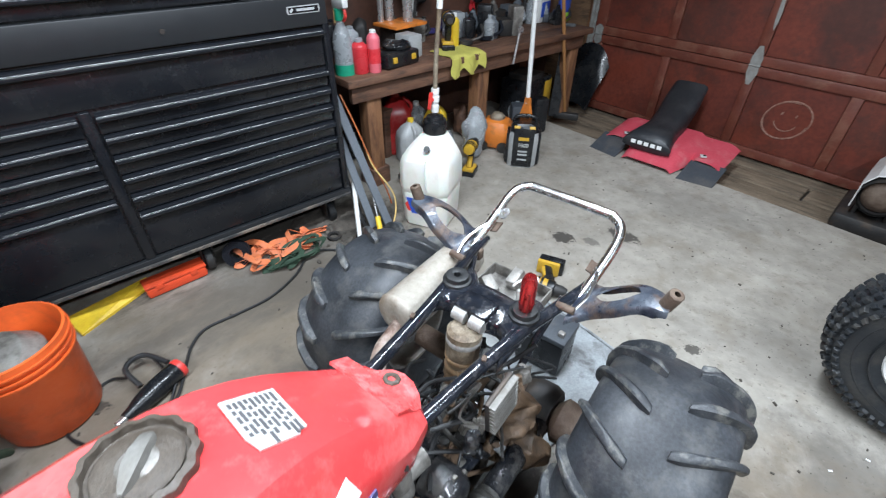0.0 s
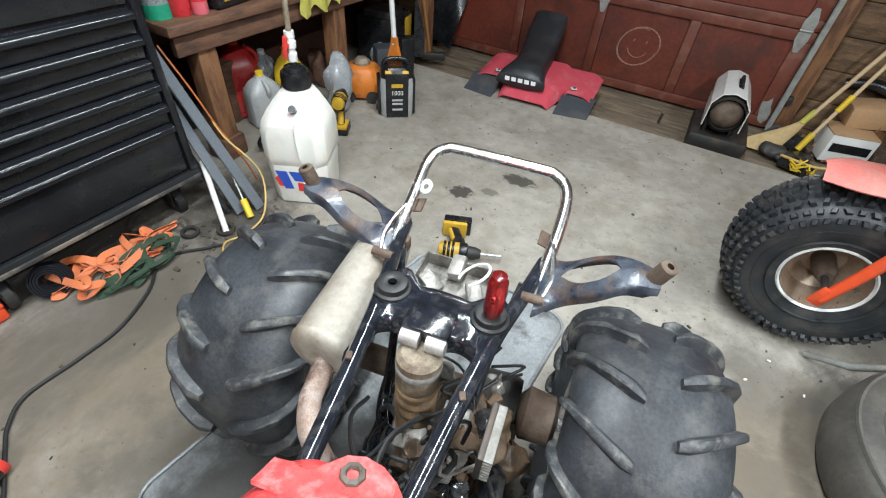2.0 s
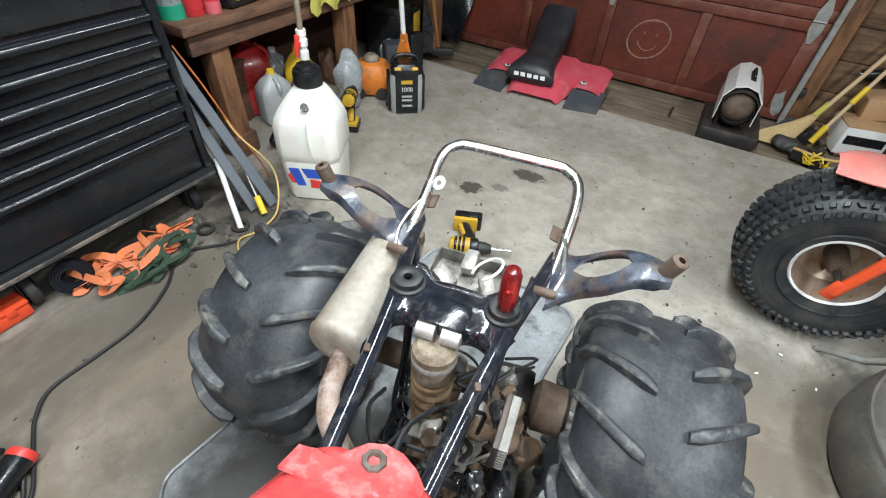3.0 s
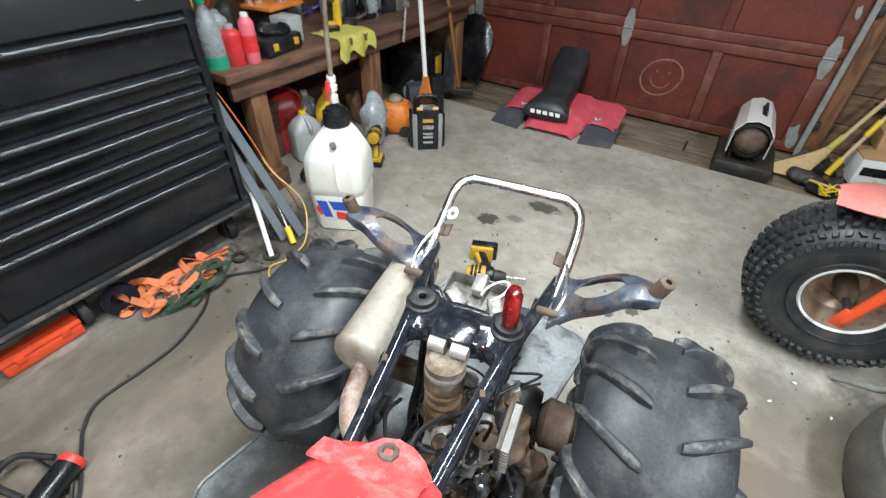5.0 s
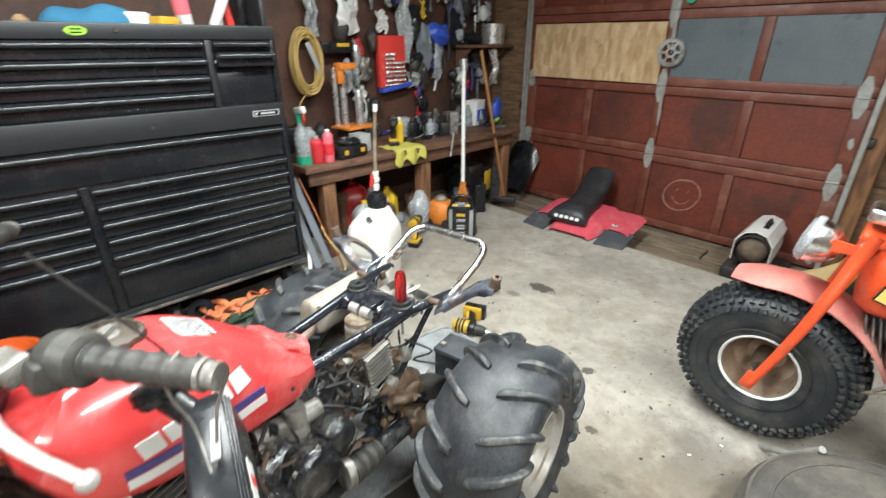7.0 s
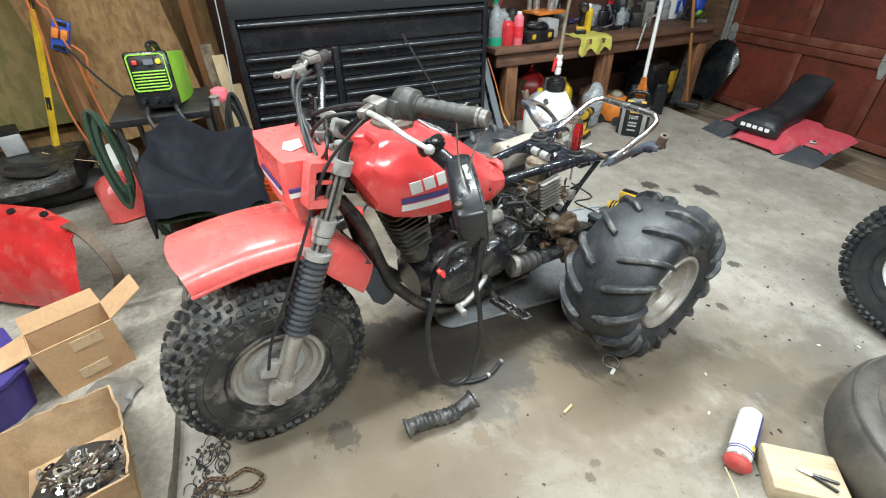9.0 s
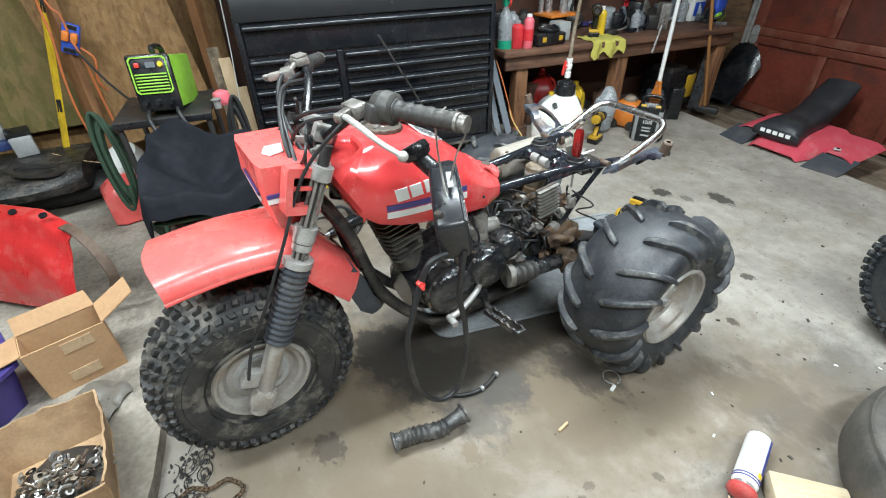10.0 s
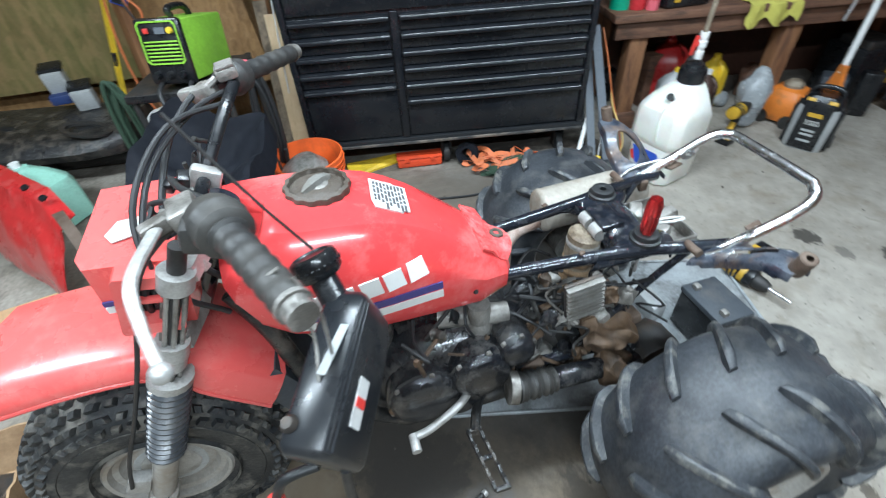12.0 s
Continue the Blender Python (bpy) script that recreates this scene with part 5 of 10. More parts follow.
for sgn in (1, -1):
    for i, outline in enumerate(MARKS):
        u, z = 0.818 - 0.043 * i, 0.757
        d = (tank_side(u + 0.015, z) - tank_side(u - 0.015, z)) / 0.03
        e = (tank_side(u, z + 0.015) - tank_side(u, z - 0.015)) / 0.03
        flip = Matrix(((-1, 0, 0, u), (-d * sgn, e * sgn, sgn, sgn * (tank_side(u, z) - 0.001)), (0, 1, 0, z), (0, 0, 0, 1))) if sgn > 0 else Matrix(((1, 0, 0, u), (d * sgn, e * sgn, sgn, sgn * (tank_side(u, z) - 0.001)), (0, 1, 0, z), (0, 0, 0, 1)))
        bm = shell()
        slab(bm, outline, 0.003, flip)
        part("brand_mark", bm, WHITE, TANK, "white block brand mark")
for dz, mat, h in ((0.0, NAVY, 0.016), (-0.022, WHITE, 0.018)):
    bm = shell()
    rows = [[(0.862 - 0.26 * i / 10, tank_side(0.862 - 0.26 * i / 10, 0.728 - 0.1 * (0.26 * i / 10) + dz + k * h / 2) + 0.0015, 0.728 - 0.1 * (0.26 * i / 10) + dz + k * h / 2) for k in (-1, 0, 1)] for i in range(11)]
    sheet(bm, rows, 0.003)
    part("stripe", bm, mat, TANK)

# frame: top rails, cross plate, down tubes
for sgn in (1, -1):
    bm = shell()
    tube(bm, [(0.47, sgn * 0.068, 0.632), (0.3, sgn * 0.086, 0.638), (0.165, sgn * 0.104, 0.641), (0.05, sgn * 0.128, 0.638), (-0.06, sgn * 0.148, 0.632)], 0.0145, 12)
    rail = part("top_rail", bm, FRAME_PAINT, TRIKE, "chipped black frame rail")
    bm = shell()
    box(bm, (0.29, sgn * 0.09, 0.66), (0.014, 0.01, 0.005), (0, 0, 20), 0.002)
    part("weld_tab", bm, RUST, rail)
    bm = shell()
    tube(bm, [(0.02, sgn * 0.122, 0.64), (0.1, sgn * 0.1, 0.52), (0.2, sgn * 0.085, 0.36), (0.28, sgn * 0.085, 0.26)], 0.009, 10)
    part("rear_stay", bm, FRAME_PAINT, TRIKE)
    bm = shell()
    tube(bm, [(0.985, sgn * 0.03, 0.72), (0.94, sgn * 0.055, 0.625), (0.89, sgn * 0.085, 0.44), (0.815, sgn * 0.098, 0.325), (0.74, sgn * 0.1, 0.25), (0.67, sgn * 0.1, 0.224), (0.5, sgn * 0.1, 0.22), (0.3, sgn * 0.095, 0.235), (0.24, sgn * 0.09, 0.28)], 0.0185, 12)
    part("down_tube", bm, FRAME_MUD, TRIKE, "muddy black down tube")
    bm = shell()
    tube(bm, [(0.06, sgn * 0.125, 0.65), (0.06, sgn * 0.165, 0.652)], 0.009, 12, False)
    part("mount_peg", bm, RUST, TRIKE, "rusty mounting peg")
bm = shell()
tube(bm, [(0.95, 0, 0.74), (0.75, 0, 0.66), (0.5, 0, 0.6), (0.45, 0, 0.59)], 0.022, 12)
part("backbone", bm, FRAME_PAINT, TRIKE)
bm = shell()
secs = []
for k in range(33):
    v = -0.112 + 0.224 * k / 32
    a = abs(v)
    arch = max(0.0, 1 - ((a - 0.058) / 0.034) ** 2)
    fore = 0.228 + 0.05 * max(0, (a - 0.085) / 0.027) - 0.034 * arch ** 0.7 - (0.022 if a < 0.03 else 0)
    aft = 0.108 - 0.035 * min(1, max(0, (a - 0.05) / 0.03))
    top = 0.655 + 0.004 * math.cos(v * 28) - 0.02 * max(0, (a - 0.095) / 0.017)
    dip = 0.03 + 0.012 * arch
    secs.append([Vector((u, v, z)) for u, z in ((aft, top - dip), (aft - 0.003, top - 0.008), (aft + 0.006, top), ((aft + fore) / 2, top + 0.003), (fore - 0.008, top), (fore + 0.002, top - 0.01), (fore, top - dip), (fore - 0.005, top - dip), (fore - 0.006, top - 0.012), (aft + 0.008, top - 0.008), (aft + 0.005, top - dip))])
loft(bm, secs)
CROSS = part("cross_plate", bm, FRAME_PAINT, TRIKE, "welded glossy black cross plate", smooth=55)
bm = shell()
box(bm, (0.185, 0, 0.662), (0.055, 0.08, 0.018), (0, 4, 0), 0.004)
part("shock_tower", bm, FRAME_PAINT, CROSS)
for sgn in (1, -1):
    bm = shell()
    lathe(bm, [(0.008, 0.002), (0.008, 0.014), (0.016, 0.017), (0.026, 0.014), (0.028, 0.004), (0.033, 0.002), (0.033, -0.006), (0.008, -0.006)], 24, pose(0.138, sgn * 0.088, 0.659))
    part("rubber_mount", bm, BLACK_RUBBER, CROSS, "black rubber mount")
# grey box, ring and lines behind the cross plate
bm = shell()
box(bm, (0.035, 0.0, 0.585), (0.1, 0.16, 0.004))
for c, s in (((-0.015, 0, 0.6), (0.004, 0.16, 0.034)), ((0.035, 0.08, 0.6), (0.1, 0.004, 0.034)), ((0.035, -0.08, 0.6), (0.1, 0.004, 0.034))):
    box(bm, c, s, None, 0.001)
part("battery_tray", bm, DIRTY_ALLOY, TRIKE, "grey metal tray behind the cross plate")
bm = shell()
tube(bm, [(0.03 + 0.03 * math.cos(a), 0.03 + 0.028 * math.sin(a), 0.635 + 0.02 * math.sin(a)) for a in [0.4 * i for i in range(13)]], 0.0028, 8)
part("tube_ring", bm, WHITE, TRIKE, "thin white plastic line in a loop")
for i, (u, v, z) in enumerate(((0.0, -0.01, 0.61), (0.05, 0.04, 0.605), (0.06, -0.045, 0.61))):
    bm = shell()
    box(bm, (u, v, z), (0.05, 0.03, 0.03), (10, 15, 30 * i), 0.006)
    part("connector", bm, DIRTY_ALLOY, TRIKE)

# fender brackets: pressed steel arms with an oval hole and turned-down edges
for sgn in (1, -1):
    bm = shell()
    mid = [(-0.012, 0.15, 0.642), (-0.01, 0.19, 0.66), (0.0, 0.235, 0.70), (0.012, 0.28, 0.735), (0.024, 0.33, 0.742)] if sgn > 0 else [(-0.018, 0.15, 0.642), (-0.02, 0.19, 0.656), (-0.018, 0.235, 0.685), (-0.013, 0.285, 0.712), (-0.009, 0.337, 0.717)]
    line = spline(mid, 5)
    half = [0.078, 0.074, 0.068, 0.062, 0.057, 0.053, 0.051, 0.05, 0.05, 0.05, 0.05, 0.049, 0.047, 0.044, 0.04, 0.036, 0.033, 0.031, 0.028, 0.025, 0.02]
    hole = [0, 0, 0, 0, 0, 0.01, 0.019, 0.025, 0.028, 0.029, 0.028, 0.026, 0.021, 0.013, 0, 0, 0, 0, 0, 0, 0]
    for s2 in (1, -1):
        rows = []
        for i, p in enumerate(line):
            e = [hole[i] + (half[i] - hole[i]) * q for q in (0, 0.5, 0.92, 1, 1, 1)]
            drop = [0.0, 0.0, 0.002, 0.008, 0.016, 0.023 if 2 < i < 19 else 0.012]
            rows.append([(p.x + s2 * w, sgn * p.y, p.z - 0.007 * (w / 0.05) ** 2 - d + (0.004 if q == 0 and hole[i] else 0)) for q, (w, d) in enumerate(zip(e, drop))])
        sheet(bm, rows, 0.0035)
    br = part("fender_bracket", bm, BRACKET, TRIKE, "scraped blue steel fender bracket with an oval hole", smooth=50)
    bm = shell()
    tip = line[-1]
    lathe(bm, [(0.006, -0.012), (0.0135, -0.012), (0.0145, -0.008), (0.0145, 0.032), (0.012, 0.034), (0.006, 0.034)], 18, pose(tip.x, sgn * (tip.y - 0.008), tip.z + 0.002, -16 * sgn, 8, 0))
    part("sleeve", bm, RUST, br, "rusty sleeve")
    bm = shell()
    tube(bm, [(-0.09, sgn * 0.15, 0.67), (-0.05, sgn * 0.162, 0.664), (0.0, sgn * 0.168, 0.652), (0.04, sgn * 0.16, 0.64)], 0.0045, 8)
    part("rod_guide", bm, CHROME, br, "thin bright rod along the bracket root")
    bm = shell()
    sheet(bm, [[(-0.085 - 0.03 * a, sgn * (0.125 + 0.03 * b), 0.655 + 0.012 * a - 0.01 * b) for a in (0, 0.5, 1)] for b in (0, 0.5, 1)], 0.004)
    part("rear_tab", bm, RUST, br, "rusty bent tab")

# chrome grab bar
bm = shell()
tube(bm, [(0.0, 0.15, 0.63), (-0.06, 0.154, 0.652), (-0.135, 0.158, 0.682), (-0.185, 0.156, 0.703), (-0.215, 0.145, 0.717), (-0.231, 0.122, 0.726), (-0.236, 0.09, 0.729), (-0.236, -0.09, 0.73), (-0.231, -0.122, 0.729),
          (-0.215, -0.145, 0.72), (-0.185, -0.154, 0.706), (-0.135, -0.153, 0.684), (-0.06, -0.152, 0.652), (0.0, -0.15, 0.63)], 0.0125, 16, k=6)
GRAB = part("grab_bar", bm, CHROME, TRIKE, "bent chrome grab bar")
bm = shell()
ring_plate(bm, [(0.018 * math.cos(i * 0.628), 0.014 * math.sin(i * 0.628)) for i in range(10)], [(0.006 * math.cos(i * 0.628), 0.006 * math.sin(i * 0.628)) for i in range(10)], 0.004, pose(-0.13, -0.132, 0.686, 0, 30, 0))
part("tab", bm, CHROME, GRAB)

# silencer and exhaust pipe
bm = shell()
a, b = Vector((0.262, -0.172, 0.578)), Vector((-0.055, -0.18, 0.585))
rot = (b - a).to_track_quat("Z", "Y").to_matrix().to_4x4()
L = (b - a).length
lathe(bm, [(0.0, 0.004), (0.02, -0.004), (0.045, -0.002), (0.055, 0.004), (0.0575, 0.01), (0.0585, 0.014), (0.057, 0.018), (0.057, L - 0.05), (0.05, L - 0.015), (0.03, L), (0, L)], 36, Matrix.Translation(a) @ rot)
SIL = part("silencer", bm, SILENCER, TRIKE, "sooty beige exhaust silencer")
bm = shell()
box(bm, a.lerp(b, 0.86) + Vector((0, 0.05, 0.04)), (0.022, 0.02, 0.03), None, 0.004)
part("silencer_mount", bm, RUST, SIL)
bm = shell()
tube(bm, [(0.255, -0.165, 0.555), (0.29, -0.158, 0.55), (0.33, -0.15, 0.545), (0.368, -0.128, 0.53), (0.385, -0.1, 0.49), (0.39, -0.09, 0.42), (0.5, -0.11, 0.35), (0.72, -0.1, 0.4), (0.78, -0.05, 0.46)], 0.019, 14)
part("exhaust_pipe", bm, PIPE, TRIKE, "whitish rusty peeling exhaust pipe")

# shock absorber with a canister top
bm = shell()
a, b = Vector((0.226, 0.0, 0.632)), Vector((0.25, 0.0, 0.35))
rot = (b - a).to_track_quat("Z", "Y").to_matrix().to_4x4()
lathe(bm, [(0, 0), (0.03, 0.0), (0.0385, 0.008), (0.0385, 0.06), (0.036, 0.075), (0.034, 0.1), (0.0, 0.1)], 28, Matrix.Translation(a) @ rot)
SHOCK = part("shock_absorber", bm, TAN_DIRTY, TRIKE, "dirty tan shock absorber")
bm = shell()
lathe(bm, [(0.03, 0.07)] + [(0.036 + 0.0028 * math.sin(i * 1.25) - 0.00012 * i, 0.075 + 0.0055 * i) for i in range(27)] + [(0.028, 0.225), (0.0, 0.225)], 28, Matrix.Translation(a) @ rot)
part("spring_cover", bm, SHOCK_BROWN, SHOCK, "rust brown spring cover")
bm = shell()
lathe(bm, [(0.0375, 0.02), (0.0395, 0.024), (0.0395, 0.034), (0.0375, 0.038)], 24, Matrix.Translation(a) @ rot)
part("band", bm, ALLOY, SHOCK)
bm = shell()
tube(bm, [(0.1, 0.07, 0.38), (0.14, 0.072, 0.38), (0.22, 0.072, 0.38), (0.255, 0.05, 0.38), (0.262, -0.02, 0.38), (0.25, -0.06, 0.38), (0.2, -0.085, 0.38), (0.12, -0.1, 0.38)], 0.012, 10)
part("swing_arm_loop", bm, FRAME_PAINT, TRIKE)
bm = shell()
tube(bm, [a.lerp(b, 0.3), b], 0.022, 14, False)
box(bm, b, (0.05, 0.04, 0.05), None, 0.01)
part("damper", bm, RUST, SHOCK)
bm = shell()
for v in (0.022, -0.022):
    tube(bm, [(0.212, v - 0.016, 0.645), (0.212, v + 0.016, 0.645)], 0.0165, 14, False)
part("clevis", bm, ALLOY, SHOCK)

# swingarm and axle housing
bm = shell()
tube(bm, [(0.06, -0.27, 0.285), (0.06, 0.27, 0.285)], 0.034, 18, False)
AX = part("axle_housing", bm, RUST, TRIKE, "rusty rear axle tube")
bm = shell()
tube(bm, [(0.06, -0.5, 0.285), (0.06, 0.5, 0.285)], 0.016, 12, False)
part("axle", bm, STEEL, AX)
for sgn in (1, -1):
    bm = shell()
    tube(bm, [(0.44, sgn * 0.085, 0.28), (0.25, sgn * 0.08, 0.29), (0.08, sgn * 0.1, 0.285)], 0.021, 10)
    part("swingarm", bm, FRAME_PAINT, TRIKE)
bm = shell()
lathe(bm, [(0, -0.05), (0.065, -0.05), (0.072, -0.03), (0.075, 0.0), (0.07, 0.03), (0.055, 0.055), (0, 0.06)], 26, pose(0.06, 0.13, 0.285, 90, 0, 0))
crumple(bm, 0.006, 30)
part("final_drive", bm, DARK_METAL, TRIKE, "oily black axle carrier")
bm = shell()
lathe(bm, [(0.035, -0.04), (0.055, -0.03), (0.06, 0.03), (0.035, 0.05)], 20, pose(0.06, 0.23, 0.285, 90, 0, 0))
part("bearing_flange", bm, RUST, TRIKE, "rusty bearing flange")

# engine
bm = shell()
loft(bm, [oval((u, v, z), a, b, 22, 2.6) for u, v, z, a, b in ((0.34, 0, 0.35, 0.07, 0.06), (0.38, 0, 0.36, 0.1, 0.1), (0.5, 0, 0.37, 0.115, 0.125), (0.62, 0, 0.365, 0.12, 0.125), (0.72, 0, 0.355, 0.115, 0.105), (0.78, 0, 0.34, 0.08, 0.06))])
ENGINE = part("engine", bm, ENGINE_BLACK, TRIKE, "oily black air-cooled engine")
for u, z, r, v, d in ((0.665, 0.36, 0.088, 0.118, 0.045), (0.53, 0.4, 0.075, 0.118, 0.05), (0.445, 0.45, 0.045, 0.112, 0.05), (0.58, 0.3, 0.055, 0.118, 0.03)):
    bm = shell()
    mm = pose(u, v, z, -90, 0, 0)
    lathe(bm, [(r, -0.03), (r * 1.04, d * 0.2), (r * 1.04, d * 0.35), (r * 0.97, d * 0.42), (r * 0.92, d * 0.7), (r * 0.78, d * 0.88), (r * 0.5, d * 0.97), (r * 0.3, d * 1.0), (0, d * 1.0)], 32, mm)
    cover = part("side_cover", bm, ENGINE_BLACK, ENGINE, "oily black side cover")
    for i in range(6):
        t = i * math.pi / 3 + 0.3
        bm = shell()
        lathe(bm, [(0, d * 0.55), (0.007, d * 0.55), (0.007, d * 0.4), (0, d * 0.3)], 6, mm @ pose(r * 0.96 * math.cos(t), r * 0.96 * math.sin(t), 0))
        part("bolt", bm, DIRTY_ALLOY, ENGINE)
    bm = shell()
    lathe(bm, [(r, -0.02), (r * 1.0, d * 0.4), (r * 0.75, d), (0, d)], 28, pose(u, -v, z, 90, 0, 0))
    part("side_cover", bm, ENGINE_BLACK, ENGINE)
bm = shell()
cyl = Matrix.Translation((0.745, 0, 0.43)) @ pose(0, 0, 0, 0, 14, 0)
lathe(bm, [(0, 0), (0.05, 0), (0.05, 0.22), (0, 0.22)], 24, cyl)
CYL = part("cylinder", bm, FIN_GREY, ENGINE)
for i in range(9):
    bm = shell()
    w = 0.108 + 0.003 * i
    slab(bm, [(x * w / 2, y * w * 0.54) for x, y in ((-0.75, -1), (0.75, -1), (1, -0.7), (1, 0.7), (0.75, 1), (-0.75, 1), (-1, 0.7), (-1, -0.7))], 0.0045, cyl @ pose(0, 0, 0.055 + 0.019 * i))
    part("fin", bm, FIN_GREY, CYL)
bm = shell()
box(bm, cyl @ Vector((0, 0, 0.245)), (0.12, 0.11, 0.03), (0, 14, 0), 0.012)
part("cylinder_head", bm, DIRTY_ALLOY, ENGINE)
# carburettor and intake side
bm = shell()
tube(bm, [(0.6, 0.03, 0.5), (0.52, 0.05, 0.5), (0.44, 0.06, 0.495)], 0.026, 14, False)
lump(bm, (0.51, 0.06, 0.47), (0.07, 0.06, 0.09), 0.004, 30)
lathe(bm, [(0, 0.05), (0.026, 0.05), (0.028, 0.02), (0.028, 0), (0, 0)], 16, pose(0.51, 0.06, 0.5))
CARB = part("carburettor", bm, DIRTY_ALLOY, ENGINE)
bm = shell()
line = [Vector((0.458, 0.176, 0.358)).lerp(Vector((0.36, 0.174, 0.345)), i / 24) for i in range(25)]
sweep(bm, line, circle(0.034, 18), [(1.08 if i % 4 < 2 else 0.9) * (1 - 0.12 * i / 24) * (1 + 0.04 * math.sin(i * 2.3)) for i in range(25)])
part("bellows", bm, GREY_RUBBER, TRIKE, "black ribbed rubber bellows")
bm = shell()
tube(bm, [(0.36, 0.172, 0.342), (0.24, 0.168, 0.325), (0.12, 0.165, 0.3)], 0.027, 16)
part("drive_shaft_cover", bm, ENGINE_BLACK, TRIKE)
bm = shell()
tube(bm, [(0.456, 0.176, 0.358), (0.476, 0.172, 0.361)], 0.039, 18, False)
part("bellows_clamp", bm, DIRTY_ALLOY, TRIKE, "dull bellows clamp")
bm = shell()
lump(bm, (0.19, 0.17, 0.315), (0.1, 0.1, 0.1), 0.03, 22, 3, 4)
lump(bm, (0.2, 0.13, 0.4), (0.16, 0.1, 0.06), 0.03, 26, 5, 4)
part("gear_case", bm, BROWN_GUNK, TRIKE, "gear case caked in brown grease")
# regulator with fins
bm = shell()
box(bm, (0.301, 0.138, 0.579), (0.086, 0.01, 0.104), (0, 8, 0), 0.003)
REG = part("regulator", bm, DARK_METAL, TRIKE, "grey finned regulator")
for i in range(8):
    bm = shell()
    box(bm, (0.301 + 0.0019 * (i - 3.5), 0.149, 0.579 + 0.0132 * (i - 3.5)), (0.084, 0.014, 0.0052), (0, 8, 0), 0.0015)
    part("fin", bm, REG_GREY, REG)
# loose lines and connectors round the engine
rnd = random.Random(11)
for i in range(64):
    u0, v0, z0 = rnd.uniform(0.1, 0.7), rnd.uniform(-0.05, 0.15), rnd.uniform(0.36, 0.58)
    pts = [(u0, v0, z0)]
    for k in range(3):
        u0, v0, z0 = u0 + rnd.uniform(-0.08, 0.08), min(0.17, max(-0.08, v0 + rnd.uniform(-0.05, 0.06))), max(0.3, z0 + rnd.uniform(-0.08, 0.04))
        pts.append((u0, v0, z0))
    bm = shell()
    tube(bm, pts, rnd.uniform(0.0025, 0.006), 7, k=4)
    part("wire", bm, rnd.choice((CORD_BLACK, CORD_BLACK, CORD_BLACK, BLACK_RUBBER, DIRTY_ALLOY, BROWN_GUNK, GREY_RUBBER)), TRIKE)
for i in range(40):
    bm = shell()
    lump(bm, (rnd.uniform(0.1, 0.62), rnd.uniform(0.03, 0.15), rnd.uniform(0.3, 0.56)), (rnd.uniform(0.02, 0.05), rnd.uniform(0.02, 0.04), rnd.uniform(0.02, 0.055)), 0.014, 60, i, 3)
    part("fitting", bm, rnd.choice((DIRTY_ALLOY, ENGINE_BLACK, ENGINE_BLACK, DIRTY_ALLOY, BROWN_GUNK, BLACK_RUBBER)), TRIKE)
for i in range(22):
    bm = shell()
    box(bm, (rnd.uniform(0.08, 0.5), rnd.uniform(-0.06, 0.1), rnd.uniform(0.27, 0.46)), (rnd.uniform(0.03, 0.08), rnd.uniform(0.02, 0.05), rnd.uniform(0.02, 0.06)), (rnd.uniform(0, 60), rnd.uniform(0, 60), 0), 0.006)
    part("bracket", bm, rnd.choice((RUST, DIRTY_ALLOY, ENGINE_BLACK, BROWN_GUNK)), TRIKE)
bm = shell()
loft(bm, [[(0.62, -0.11, 0.2), (0.62, 0.11, 0.2), (0.62, 0.11, 0.206), (0.62, -0.11, 0.206)], [(0.3, -0.1, 0.2), (0.3, 0.1, 0.2), (0.3, 0.1, 0.206), (0.3, -0.1, 0.206)]])
part("skid_plate", bm, DIRTY_ALLOY, TRIKE)
# gear pedal and footpeg
bm = shell()
tube(bm, [(0.565, 0.15, 0.355), (0.6, 0.175, 0.35), (0.67, 0.195, 0.325), (0.712, 0.2, 0.318)], 0.0095, 12)
tube(bm, [(0.714, 0.195, 0.32), (0.714, 0.235, 0.318)], 0.011, 10, False)
part("gear_pedal", bm, ALLOY, TRIKE)
for sgn in (1, -1):
    bm = shell()
    tube(bm, [(0.5, sgn * 0.09, 0.26), (0.545, sgn * 0.15, 0.28), (0.574, sgn * 0.218, 0.292)], 0.012, 8)
    PEG = part("footpeg", bm, FRAME_MUD, TRIKE, "dirty serrated footpeg")
    teeth = [(0.0, -0.009)] + [(0.145, -0.009)] + [(0.145 - 0.0145 * k, 0.012 if k % 2 else 0.006) for k in range(11)]
    for du in (-0.014, 0.014):
        bm = shell()
        slab(bm, teeth, 0.006, Matrix(((-0.1, 0, 1, 0.574 + du), (sgn * 0.99, 0, sgn * 0.1, sgn * 0.212), (0.1, 1, 0, 0.294), (0, 0, 0, 1))))
        part("toothed_plate", bm, FRAME_MUD, PEG)
    for k in (0, 0.5, 1):
        bm = shell()
        box(bm, (0.574 - 0.0145 * k, sgn * (0.213 + 0.144 * k), 0.293 + 0.0145 * k), (0.034, 0.01, 0.013), None, 0.002)
        part("cross_bar", bm, FRAME_MUD, PEG)

# spare fuel tank hung askew from the grip, with its tap and looped hose
AX = Vector((-0.4107, -0.8687, 0.277)).normalized()
SX = Vector((-0.8758, 0.4604, 0.1451))
SX = (SX - AX * SX.dot(AX)).normalized()
SY = Vector((0.2536, 0.183, 0.9498))
SY = (SY - AX * SY.dot(AX) - SX * SY.dot(SX)).normalized()
FOOT = Vector((0.8356, 0.4233, 0.7726))


def spare_at(x, y, h):
    """A place on the hung tank: x across, y out of its upper face, h along it from its foot."""
    return FOOT + SX * x + SY * y + AX * h


